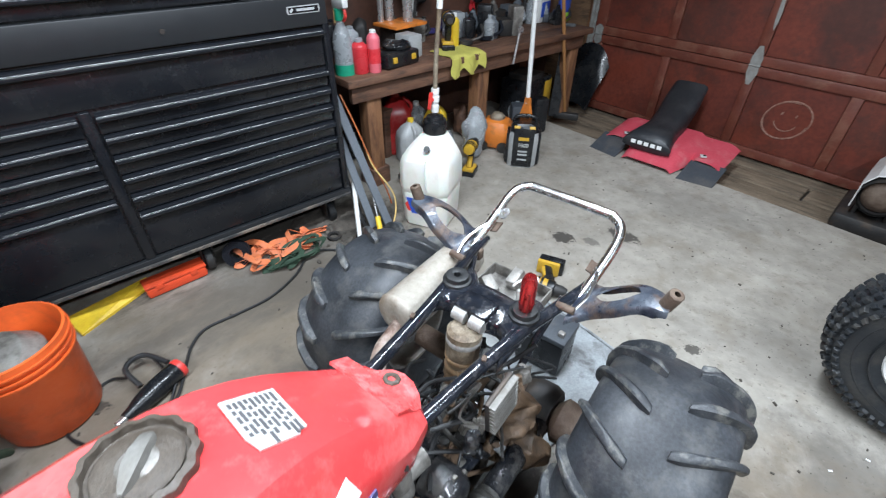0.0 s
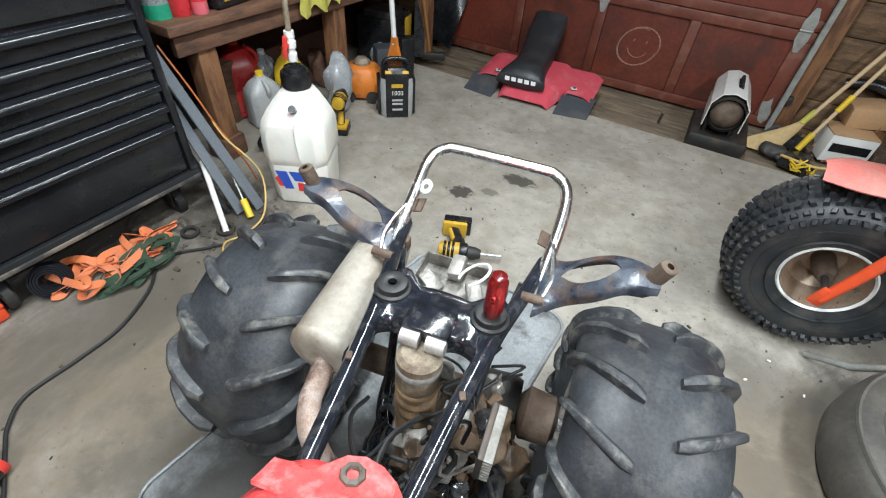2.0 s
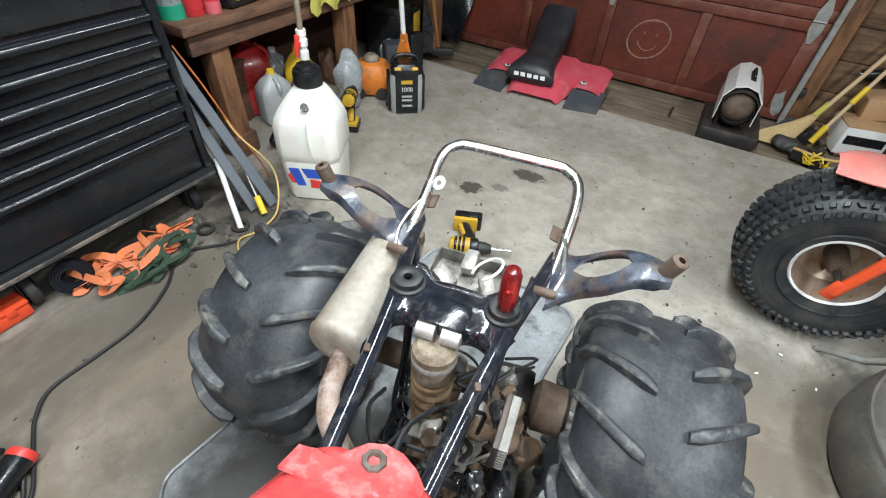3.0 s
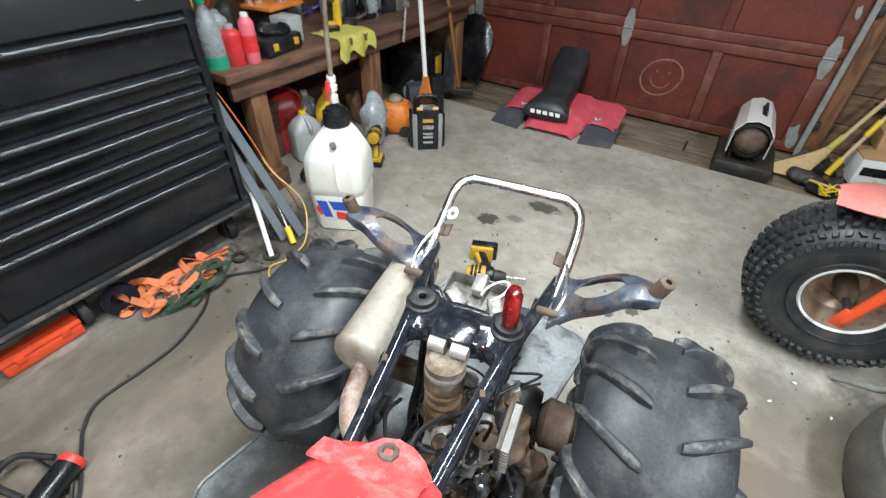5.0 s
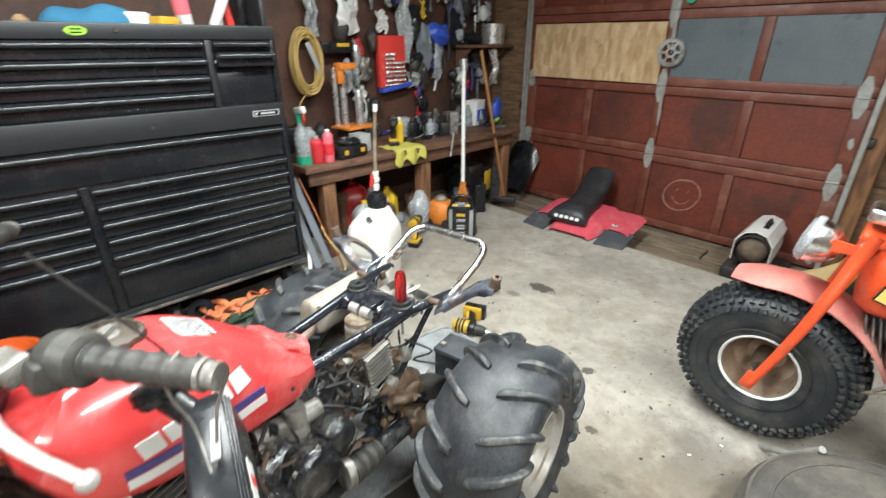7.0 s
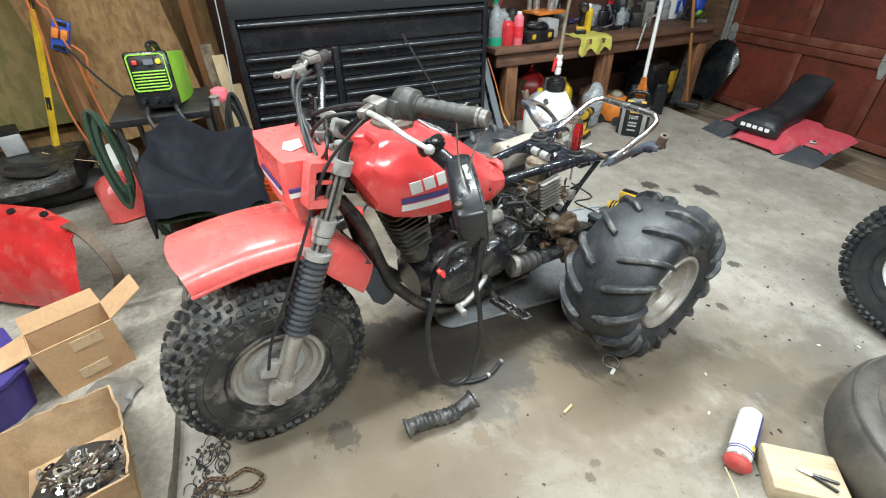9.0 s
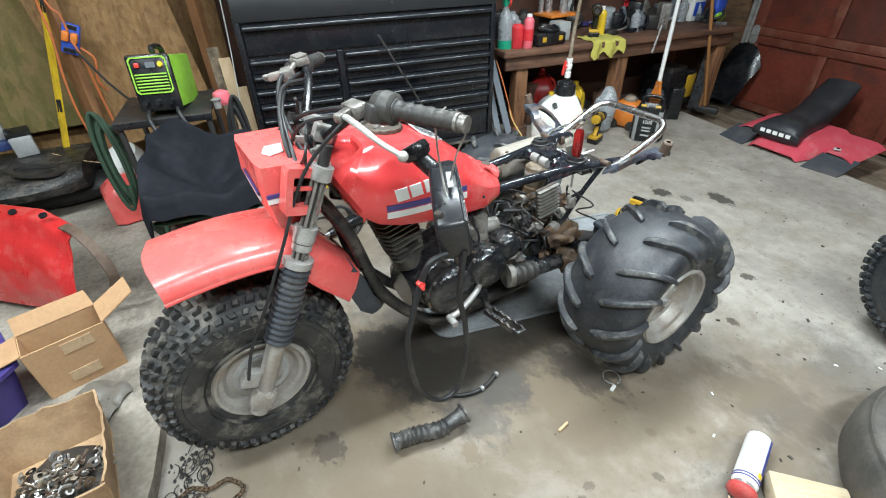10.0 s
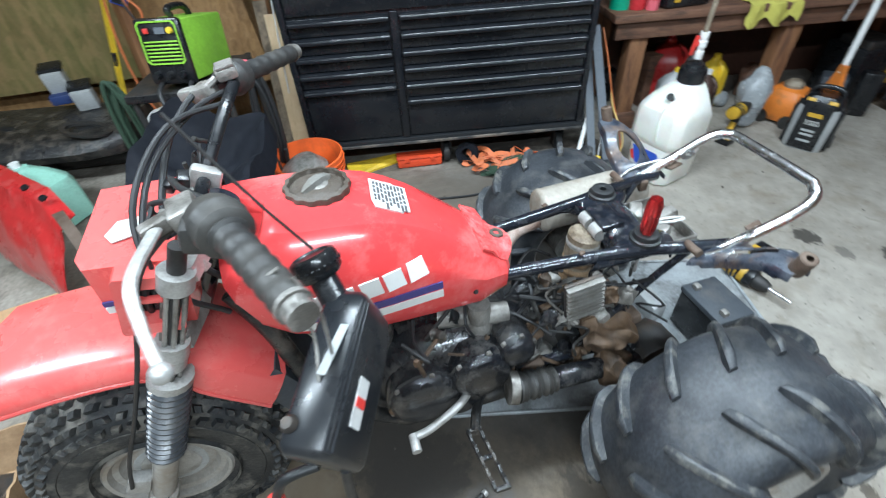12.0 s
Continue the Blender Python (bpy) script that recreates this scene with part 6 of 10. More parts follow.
SPARE_M = Matrix(((SX.x, SY.x, AX.x, FOOT.x), (SX.y, SY.y, AX.y, FOOT.y), (SX.z, SY.z, AX.z, FOOT.z), (0, 0, 0, 1)))
bm = shell()
corner = ((-0.8, -1), (0.8, -1), (0.95, -0.95), (1, -0.8), (1, 0.7), (0.96, 0.82), (0.84, 0.95), (0.7, 1), (-0.7, 1), (-0.86, 0.95), (-0.96, 0.85), (-1, 0.7), (-1, -0.8), (-0.95, -0.95))
loft(bm, [[spare_at(sx * cx + dx, sy * cy + dy, h) for cx, cy in corner]
          for h, sx, sy, dx, dy in ((-0.003, 0.027, 0.046, 0, 0), (0.0, 0.031, 0.052, 0, 0), (0.008, 0.034, 0.056, 0, 0), (0.1, 0.0345, 0.055, 0, 0), (0.175, 0.033, 0.052, 0, 0.001), (0.196, 0.031, 0.047, -0.002, 0.003), (0.207, 0.025, 0.036, -0.004, 0.006), (0.211, 0.014, 0.02, -0.006, 0.008))])
SPARE = part("spare_tank", bm, GLOSS_BLACK, TRIKE, "glossy black plastic spare fuel tank hung from the grip", smooth=40)
neck = spare_at(-0.014, 0.03, 0.185)
cap_at = spare_at(-0.05, 0.048, 0.232)
lean = (AX * 0.55 + SY * 0.8 - SX * 0.3).normalized()
bm = shell()
tube(bm, [neck, neck.lerp(cap_at, 0.6), cap_at], 0.02, 16)
part("neck", bm, GLOSS_BLACK, SPARE)
bm = shell()
cap_m = Matrix.Translation(cap_at) @ lean.to_track_quat("Z", "Y").to_matrix().to_4x4()
lathe(bm, [(0, -0.004), (0.029, -0.004), (0.034, 0.002), (0.035, 0.02), (0.033, 0.027), (0.027, 0.03), (0.025, 0.027), (0, 0.027)], 32, cap_m)
for i in range(24):
    q = i * math.tau / 24
    box(bm, cap_m @ Vector((0.035 * math.cos(q), 0.035 * math.sin(q), 0.012)), (0.003, 0.003, 0.003))
part("cap", bm, BLACK_PLASTIC, SPARE, "black screw cap")
for k in range(3):
    bm = shell()
    x, y = 0.0275 + 0.0028 * k, 0.0545 - 0.005 * k
    tube(bm, [spare_at(x, y, 0.006), spare_at(x, y, 0.1), spare_at(x * 0.95, y * 0.93, 0.19)], 0.002, 8)
    part("moulded_rib", bm, GLOSS_BLACK, SPARE)
bm = shell()
lathe(bm, [(0, 0.01), (0.007, 0.01), (0.011, 0.004), (0.011, -0.004), (0, -0.004)], 14, Matrix.Translation(spare_at(-0.022, 0.054, 0.03)) @ SPARE_M.to_3x3().to_4x4() @ pose(0, 0, 0, -90, 0, 0))
part("lug", bm, DARK_METAL, SPARE)
for h, w in ((0.07, 0.06),):
    bm = shell()
    mm = Matrix.Translation(spare_at(0.0348, 0.008, h)) @ SPARE_M.to_3x3().to_4x4()
    slab(bm, [(-0.014, -w / 2), (0.014, -w / 2), (0.014, w / 2), (-0.014, w / 2)], 0.0012, mm @ pose(0, 0, 0, 0, 90, 0) @ pose(0, 0, 0, 0, 0, 90))
    part("sticker", bm, PAPER_WHITE, SPARE, "white sticker with red print")
    bm = shell()
    mm = Matrix.Translation(spare_at(0.0358, 0.008, h)) @ SPARE_M.to_3x3().to_4x4()
    slab(bm, [(-0.012, -w * 0.1), (0.012, -w * 0.1), (0.012, w * 0.1), (-0.012, w * 0.1)], 0.0012, mm @ pose(0, 0, 0, 0, 90, 0) @ pose(0, 0, 0, 0, 0, 90))
    part("print_bar", bm, RED_PRINT, SPARE)
bm = shell()
tube(bm, [(0.812, 0.36, 1.03), (0.834, 0.362, 1.015), (0.83, 0.352, 0.97), (0.81, 0.33, 0.9), spare_at(0.0, 0.056, 0.08)], 0.0022, 7)
tube(bm, [(0.80, 0.375, 1.028), (0.786, 0.388, 0.99), (0.79, 0.36, 0.93), spare_at(0.01, 0.056, 0.11)], 0.0022, 7)
part("hanging_wire", bm, DIRTY_ALLOY, SPARE)
bm = shell()
slab(bm, [(-0.006, -0.05), (0.006, -0.05), (0.006, 0.05), (-0.006, 0.05)], 0.0016, Matrix.Translation(spare_at(0.012, 0.06, 0.13)) @ SPARE_M.to_3x3().to_4x4() @ pose(0, 0, 0, -72, 0, 0))
part("strap", bm, SILVER_GREY, SPARE, "pale plastic strap")
bm = shell()
box(bm, (0.913, 0.41, 0.687), (0.016, 0.014, 0.02), (0, 20, 10), 0.004)
tube(bm, [(0.913, 0.413, 0.687), (0.918, 0.43, 0.69)], 0.004, 8, False)
part("fuel_tap", bm, RED_PRINT, SPARE, "red fuel tap")
bm = shell()
tube(bm, [spare_at(-0.02, -0.03, -0.001), (0.889, 0.412, 0.735), (0.913, 0.41, 0.687), (0.943, 0.418, 0.612), (0.961, 0.42, 0.53), (0.943, 0.42, 0.38), (0.887, 0.42, 0.29), (0.828, 0.42, 0.3), (0.802, 0.42, 0.42), (0.806, 0.42, 0.525), (0.822, 0.42, 0.625), spare_at(0.018, -0.03, -0.001)], 0.0068, 10)
part("fuel_hose", bm, BLACK_RUBBER, SPARE, "black rubber fuel hose in a long loop")
bm = shell()
tube(bm, [(0.79, 0.262, 0.965), (0.806, 0.265, 1.0), (0.83, 0.262, 1.045), (0.883, 0.245, 1.145)], 0.0019, 8)
part("vent_tube", bm, DARK_METAL, SPARE, "thin stiff dark vent tube")

# ---------------- tool chest ----------------
FX = -0.845                                   # front face
Y0, Y1 = -4.05, -2.635                        # south and north ends
CHEST = thing_at("tool_chest", "large black steel roller tool chest with many drawers", "tool chest", -1.14, -3.34)


def chest_box(name, y0, y1, z0, z1, x0=-1.45, x1=FX, mat=None, parent=None, label="", bev=0.006):
    bm = shell()
    box(bm, ((x0 + x1) / 2, (y0 + y1) / 2, (z0 + z1) / 2), (x1 - x0, y1 - y0, z1 - z0), None, bev)
    return wpart(name, bm, mat or CHEST_BLACK, parent or CHEST, label)


body = chest_box("lower_cabinet", Y0, Y1, 0.15, 0.985, x1=FX - 0.014)
chest_box("upper_cabinet", Y0 + 0.01, Y1 - 0.01, 1.0, 1.36, x1=FX - 0.018)
for y in (Y0 + 0.015, Y1 - 0.015):
    chest_box("corner_post", y - 0.015, y + 0.015, 0.17, 0.985, FX - 0.03, FX + 0.004)
    chest_box("corner_post", y - 0.013, y + 0.013, 1.0, 1.40, FX - 0.03, FX + 0.0)
    chest_box("side_panel", y - 0.012, y + 0.012, 1.33, 1.56 if y > -3 else 1.44, -1.45, FX - 0.06, CHEST_GREY)
chest_box("bottom_lip", Y0 + 0.002, Y1 - 0.002, 0.158, 0.196, FX - 0.02, FX + 0.008, CHEST_GREY, None, "", 0.004)
chest_box("lip_edge", Y0 + 0.003, Y1 - 0.003, 0.162, 0.176, FX - 0.01, FX + 0.016, LIP_SCUFF, None, "scuffed grey bottom lip", 0.003)
chest_box("top_rail", Y0 + 0.004, Y1 - 0.004, 1.352, 1.412, FX - 0.03, FX + 0.004, CHEST_GREY)
chest_box("middle_rail", Y0 + 0.004, Y1 - 0.004, 0.955, 1.062, FX - 0.03, FX + 0.006, CHEST_GREY)
chest_box("divider", -3.572, -3.536, 0.196, 0.795, FX - 0.03, FX + 0.004)
chest_box("divider", -2.968, -2.94, 1.062, 1.352, FX - 0.03, FX + 0.003, CHEST_GREY)


def drawer(y0, y1, z0, z1, lip=True, pull=0.0):
    """A drawer front with a rolled pull along its upper edge."""
    d = chest_box("drawer", y0 + 0.004, y1 - 0.004, z0 + 0.004, z1 - 0.012, FX - 0.03, FX - 0.004 + pull, CHEST_BLACK, None, "", 0.004)
    if lip:
        bm = shell()
        prof = [(-0.012, 0.0), (0.004, -0.002), (0.012, -0.005), (0.017, -0.01), (0.0195, -0.016), (0.0195, -0.022), (0.017, -0.027), (0.013, -0.029), (0.01, -0.026), (-0.012, -0.03)]
        loft(bm, [[(FX + pull + px, y, z1 + pz) for px, pz in prof] for y in (y0 + 0.006, y1 - 0.006)])
        part("pull", bm, CHEST_PULL, d, smooth=60)


YL, YM0, YM1, YR = Y0 + 0.032, -3.574, -3.534, Y1 - 0.032
drawer(YL, YR, 0.795, 0.945)
for k in range(5):
    drawer(YM1, YR, 0.785 - 0.0765 * (k + 1), 0.785 - 0.0765 * k)
drawer(YM1, YR, 0.2, 0.402)
for k in range(4):
    drawer(YL, YM0, 0.785 - 0.0765 * (k + 1), 0.785 - 0.0765 * k)
drawer(YL, YM0, 0.2, 0.479)
for k in range(4):
    drawer(YL, -2.97, 1.35 - 0.0715 * (k + 1), 1.35 - 0.0715 * k)
drawer(-2.938, YR, 1.302, 1.35)
drawer(-2.938, YR, 1.235, 1.302, True, 0.035)
drawer(-2.938, YR, 1.066, 1.225, False, -0.012)
bm = shell()
slab(bm, [(-0.066, -0.014), (0.066, -0.014), (0.07, 0), (0.066, 0.014), (-0.066, 0.014), (-0.07, 0)], 0.004, pose(FX + 0.004, -2.739, 1.018, 90, 0, 90))
bd = wpart("badge", bm, SILVER_GREY, CHEST, "silver framed name badge")
bm = shell()
slab(bm, [(-0.062, -0.010), (0.062, -0.010), (0.062, 0.010), (-0.062, 0.010)], 0.002, pose(FX + 0.0075, -2.739, 1.018, 90, 0, 90))
part("badge_field", bm, CHEST_BLACK, bd)
bm = shell()
box(bm, (FX + 0.0105, -2.732, 1.018), (0.002, 0.075, 0.009))
box(bm, (FX + 0.0105, -2.79, 1.018), (0.002, 0.016, 0.009), (45, 0, 0))
part("badge_mark", bm, SILVER_GREY, bd)
bm = shell()
lathe(bm, [(0, 0.004), (0.026, 0.004), (0.028, 0), (0, 0)], 24, pose(FX + 0.003, -3.42, 1.382, 0, 90, 0) @ Matrix.Diagonal((0.62, 1.35, 1, 1)))
st = wpart("sticker", bm, GREEN_LIME, CHEST, "oval lime green sticker")
for dz in (0.006, -0.006):
    bm = shell()
    box(bm, (FX + 0.0075, -3.42, 1.382 + dz), (0.001, 0.036, 0.005))
    part("print_bar", bm, CHEST_BLACK, st)
for y, z in ((-3.29, 1.385), (-3.25, 1.0), (-2.93, 1.26)):
    bm = shell()
    lathe(bm, [(0, 0.008), (0.008, 0.008), (0.01, 0), (0, 0)], 14, pose(FX + 0.002, y, z, 0, 90, 0))
    wpart("lock", bm, STEEL if z > 1.2 and z < 1.3 else DARK_METAL, CHEST)
for y in (-3.95, -3.35, -2.73):
    for x in (-0.92, -1.38):
        bm = shell()
        lathe(bm, [(0.0, -0.018), (0.05, -0.018), (0.055, -0.012), (0.055, 0.012), (0.05, 0.018), (0, 0.018)], 22, pose(x, y, 0.056, 90, 0, 0))
        c = wpart("caster", bm, BLACK_RUBBER, CHEST)
        bm = shell()
        box(bm, (x, y - 0.024, 0.095), (0.05, 0.005, 0.11), None, 0.002)
        box(bm, (x, y + 0.024, 0.095), (0.05, 0.005, 0.11), None, 0.002)
        box(bm, (x, y, 0.148), (0.08, 0.07, 0.006))
        part("fork", bm, DARK_METAL, c)

# things on the chest
rnd = random.Random(5)
bm = shell()
lump(bm, (-1.0, -3.32, 1.405), (0.2, 0.36, 0.13), 0.05, 7, 3, 4)
single("folded_cloth", bm, BLUE_CLOTH, "crumpled teal blue cloth on the tool chest", "cloth")


def can(name, x, y, z, r, h, mat, cap_mat, label, category, cap_h=0.02, lean=(0, 0, 0), band=None):
    ob = thing(name, label, category, pose(x, y, z, *lean))
    bm = shell()
    lathe(bm, [(0, 0), (r * 0.94, 0), (r, 0.004), (r, h * 0.86), (r * 0.96, h * 0.9), (r * 0.62, h * 0.97), (r * 0.5, h), (0, h)], 24)
    b = part("body", bm, mat, ob)
    if band:
        bm = shell()
        lathe(bm, [(r + 0.0006, h * 0.25), (r + 0.0012, h * 0.25), (r + 0.0012, h * 0.62), (r + 0.0006, h * 0.62)], 24, closed=True)
        part("label", bm, band, b)
    bm = shell()
    lathe(bm, [(r * 0.5, h * 0.98), (r * 0.5, h + cap_h), (r * 0.4, h + cap_h + 0.003), (0, h + cap_h + 0.003)], 18)
    part("cap", bm, cap_mat, ob)
    return ob


can("aerosol_can", -0.98, -2.985, 1.41, 0.033, 0.2, WHITE, PINK_RED, "white and pink aerosol can on the tool chest", "aerosol can", 0.03, (8, 10, 0), PINK)
can("glue_bottle", -0.99, -2.86, 1.41, 0.024, 0.16, WHITE, WHITE, "white glue bottle lying slanted on the tool chest", "bottle", 0.04, (-24, 12, 0))
can("marker_tube", -1.02, -2.77, 1.41, 0.02, 0.15, RED_PRINT, BLACK_PLASTIC, "red and black tube on the tool chest", "tube", 0.02, (10, 0, 0))
can("spray_tube", -1.02, -2.71, 1.41, 0.022, 0.18, BLACK_PLASTIC, SILVER_GREY, "black tube on the tool chest", "tube")
for i in range(26):
    y = rnd.uniform(-3.95, -2.72)
    s = (rnd.uniform(0.05, 0.14), rnd.uniform(0.05, 0.16), rnd.uniform(0.02, 0.1))
    bm = shell()
    kind = i % 4
    mat = rnd.choice((WHITE, BLACK_PLASTIC, SILVER_GREY, DARK_METAL, TOOL_YELLOW, CARDBOARD, GREY_RUBBER, PAPER_WHITE))
    c = (rnd.uniform(-1.3, -0.93), y, 1.362 + s[2] / 2)
    if kind == 0:
        box(bm, c, s, (0, 0, rnd.uniform(0, 90)), 0.008)
        single("small_box", bm, mat, "small box among the clutter on the tool chest", "box")
    elif kind == 1:
        tube(bm, [(c[0], y - s[1], 1.385), (c[0] + 0.02, y, 1.395), (c[0] - 0.02, y + s[1], 1.39)], 0.014, 10)
        single("hand_tool", bm, mat, "hand tool lying on the tool chest", "hand tool")
    elif kind == 2:
        lump(bm, c, s, 0.015, 20, i, 3)
        single("rag", bm, mat, "crumpled rag on the tool chest", "rag")
    else:
        lathe(bm, [(0, 0), (0.03, 0), (0.032, 0.01), (0.03, s[2]), (0.012, s[2] + 0.02), (0, s[2] + 0.02)], 18, pose(c[0], y, 1.362))
        single("small_bottle", bm, mat, "small bottle on the tool chest", "bottle")

# ---------------- work bench ----------------
BZ = 0.645
BENCH = thing_at("work_bench", "dark brown timber work bench with thick square posts", "work bench", -1.37, -1.45)
for k, x in enumerate((-1.11, -1.28, -1.45, -1.61)):
    bm = shell()
    box(bm, (x, -1.42, BZ - 0.02), (0.165 if k < 3 else 0.15, 2.1, 0.04), None, 0.006)
    wpart("plank", bm, BENCH_WOOD, BENCH)
bm = shell()
box(bm, (-1.075, -1.44, BZ - 0.085), (0.035, 2.0, 0.085), None, 0.004)
wpart("apron", bm, BENCH_WOOD, BENCH)
for x, y in ((-1.12, -2.3), (-1.12, -1.46), (-1.12, -0.5), (-1.6, -2.3), (-1.6, -0.5)):
    bm = shell()
    box(bm, (x, y, BZ / 2 - 0.02), (0.092, 0.092, BZ - 0.04), None, 0.006)
    wpart("post", bm, POST_WOOD, BENCH)
bm = shell()
box(bm, (-1.12, -2.3, 0.055), (0.13, 0.13, 0.11), (0, 0, 5), 0.012)
wpart("foot_block", bm, BENCH_WOOD, BENCH)

# spray bottle, bottles and cans on the bench
SPRAY = thing("spray_bottle", "clear spray bottle with a green and white trigger", "spray bottle", pose(-1.16, -2.405, BZ) @ Matrix.Scale(1.3, 4))
bm = shell()
lathe(bm, [(0, 0), (0.034, 0), (0.037, 0.006), (0.037, 0.12), (0.03, 0.15), (0.014, 0.185), (0.014, 0.2), (0, 0.2)], 22)
part("bottle", bm, CLEAR, SPRAY)
bm = shell()
lathe(bm, [(0, 0.195), (0.018, 0.195), (0.018, 0.23), (0.012, 0.235), (0, 0.235)], 18)
part("collar", bm, GREEN, SPRAY)
bm = shell()
box(bm, (0.012, 0, 0.25), (0.085, 0.026, 0.034), (0, -8, 0), 0.008)
part("head", bm, WHITE, SPRAY)
bm = shell()
tube(bm, [(0.04, 0, 0.24), (0.045, 0, 0.215), (0.03, 0, 0.195)], 0.006, 8)
part("trigger", bm, RED_PRINT, SPRAY)
bm = shell()
lathe(bm, [(0.0375, 0.0), (0.0382, 0.0), (0.0382, 0.04), (0.0375, 0.04)], 22, closed=True)
part("label", bm, GREEN, SPRAY)
can("liquid_bottle", -1.13, -2.33, BZ, 0.042, 0.15, PINK_RED, CLEAR, "red liquid bottle with a clear top on the bench", "bottle", 0.015)
can("wash_bottle", -1.2, -2.34, BZ, 0.05, 0.2, CLEAR, CLEAR, "clear wide plastic bottle on the bench", "bottle", 0.01)
can("aerosol_can", -1.095, -2.265, BZ, 0.033, 0.19, PINK, WHITE, "pink aerosol can on the bench edge", "aerosol can", 0.012, band=PINK_RED)
can("yellow_bottle", -1.24, -1.58, BZ, 0.032, 0.17, YELLOW, WHITE, "yellow spray bottle on the bench", "bottle", 0.02)
CASE = thing("tool_case", "black hard plastic tool case on the bench", "tool case", pose(-1.15, -2.1, BZ, 0, 0, 8))
bm = shell()
box(bm, (0, 0, 0.04), (0.16, 0.24, 0.075), None, 0.014)
part("case", bm, BLACK_PLASTIC, CASE)
for y in (-0.07, 0.07):
    bm = shell()
    box(bm, (0.082, y, 0.045), (0.012, 0.03, 0.03), None, 0.003)
    part("latch", bm, TOOL_YELLOW, CASE)
bm = shell()
lump(bm, (0, 0.02, 0.095), (0.13, 0.18, 0.05), 0.02, 18, 4)
single("black_tool", bm, BLACK_PLASTIC, "black tool lying on the tool case", "tool", m=pose(-1.15, -2.1, BZ, 0, 0, 8))
bm = shell()
box(bm, (0, 0, 0.06), (0.12, 0.1, 0.12), None, 0.006)
single("white_box", bm, SILVER_GREY, "pale grey plastic box on the bench", "box", m=pose(-1.24, -1.93, BZ, 0, 0, 6))

# drill press pump stand with an orange foot
PRESS = thing("drill_stand", "orange and steel drill stand on the bench", "drill stand", pose(-1.46, -1.86, BZ))
bm = shell()
box(bm, (0.05, 0, 0.14), (0.2, 0.26, 0.018), (0, 0, 8), 0.004)
part("base_plate", bm, ORANGE_TOOL, PRESS)
for x, y, r, h in ((-0.03, -0.02, 0.026, 0.42), (0.06, 0.05, 0.03, 0.25), (-0.02, -0.09, 0.018, 0.4)):
    bm = shell()
    lathe(bm, [(0, 0.14), (r, 0.14), (r, 0.14 + h * 0.8), (r * 0.6, 0.14 + h), (0, 0.14 + h)], 16, pose(x, y, 0))
    part("column", bm, STEEL, PRESS)
bm = shell()
box(bm, (0.0, -0.06, 0.5), (0.06, 0.05, 0.14), None, 0.01)
box(bm, (0.02, -0.01, 0.545), (0.05, 0.14, 0.045), None, 0.01)
part("head", bm, ORANGE_TOOL, PRESS)
bm = shell()
box(bm, (0.01, 0.0, 0.07), (0.14, 0.16, 0.14), None, 0.01)
part("block", bm, DARK_METAL, PRESS)

# drills
def drill(name, m, label, bit=True):
    ob = thing(name, label, "cordless drill", m)
    bm = shell()
    box(bm, (0, 0, 0.019), (0.115, 0.078, 0.038), None, 0.007)
    part("battery", bm, BLACK_PLASTIC, ob)
    bm = shell()
    box(bm, (-0.01, 0, 0.045), (0.1, 0.07, 0.02), None, 0.006)
    part("foot", bm, TOOL_YELLOW, ob)
    bm = shell()
    loft(bm, [oval((0, 0, 0), 0.02, 0.022, 14, 2.4, pose(-0.012 + 0.012 * k, 0, 0.05 + 0.035 * k, 0, -90, 0)) for k in range(4)])
    part("handle", bm, BLACK_PLASTIC, ob)
    bm = shell()
    lathe(bm, [(0, -0.085), (0.03, -0.08), (0.036, -0.05), (0.036, 0.01), (0.03, 0.03), (0, 0.03)], 20, pose(0.02, 0, 0.18, 0, 90, 0))
    house = part("motor_housing", bm, TOOL_YELLOW, ob)
    for k in range(3):
        bm = shell()
        lathe(bm, [(0.0365, -0.062 + 0.016 * k), (0.038, -0.06 + 0.016 * k), (0.038, -0.054 + 0.016 * k), (0.0365, -0.052 + 0.016 * k)], 20, pose(0.02, 0, 0.18, 0, 90, 0))
        part("vent_band", bm, BLACK_PLASTIC, house)
    bm = shell()
    lathe(bm, [(0.0365, 0.0), (0.0385, 0.004), (0.036, 0.03), (0.029, 0.034)], 20, pose(0.02, 0, 0.18, 0, 90, 0))
    part("nose_collar", bm, BLACK_PLASTIC, house)
    bm = shell()
    loft(bm, [oval((0, 0, 0), 0.017, 0.0235, 14, 2.4, pose(-0.016 + 0.012 * k, 0, 0.06 + 0.03 * k, 0, -90, 0)) for k in range(3)])
    part("grip_back", bm, TOOL_YELLOW, ob)
    bm = shell()
    lathe(bm, [(0, 0.03), (0.027, 0.03), (0.026, 0.06), (0.017, 0.085), (0, 0.085)], 18, pose(0.02, 0, 0.18, 0, 90, 0))
    part("chuck", bm, DARK_METAL, ob)
    if bit:
        bm = shell()
        lathe(bm, [(0, 0.08), (0.0075, 0.08), (0.0075, 0.165), (0, 0.165)], 12, pose(0.02, 0, 0.18, 0, 90, 0))
        part("bit_holder", bm, STEEL, ob)
    bm = shell()
    box(bm, (0.03, 0, 0.125), (0.018, 0.022, 0.035), (0, 15, 0), 0.005)
    part("trigger", bm, BLACK_PLASTIC, ob)
    return ob


drill("cordless_drill", pose(-1.2, -1.665, BZ, 0, 0, -35), "yellow and black cordless drill upright on the bench", False)
drill("cordless_drill", pose(-0.83, -1.79, 0, 0, 0, 120), "yellow and black cordless drill standing on the floor", False)
drill("cordless_drill", pose(0.105, -2.155, 0.036, 90, 0, 24), "yellow and black impact driver lying on the floor")

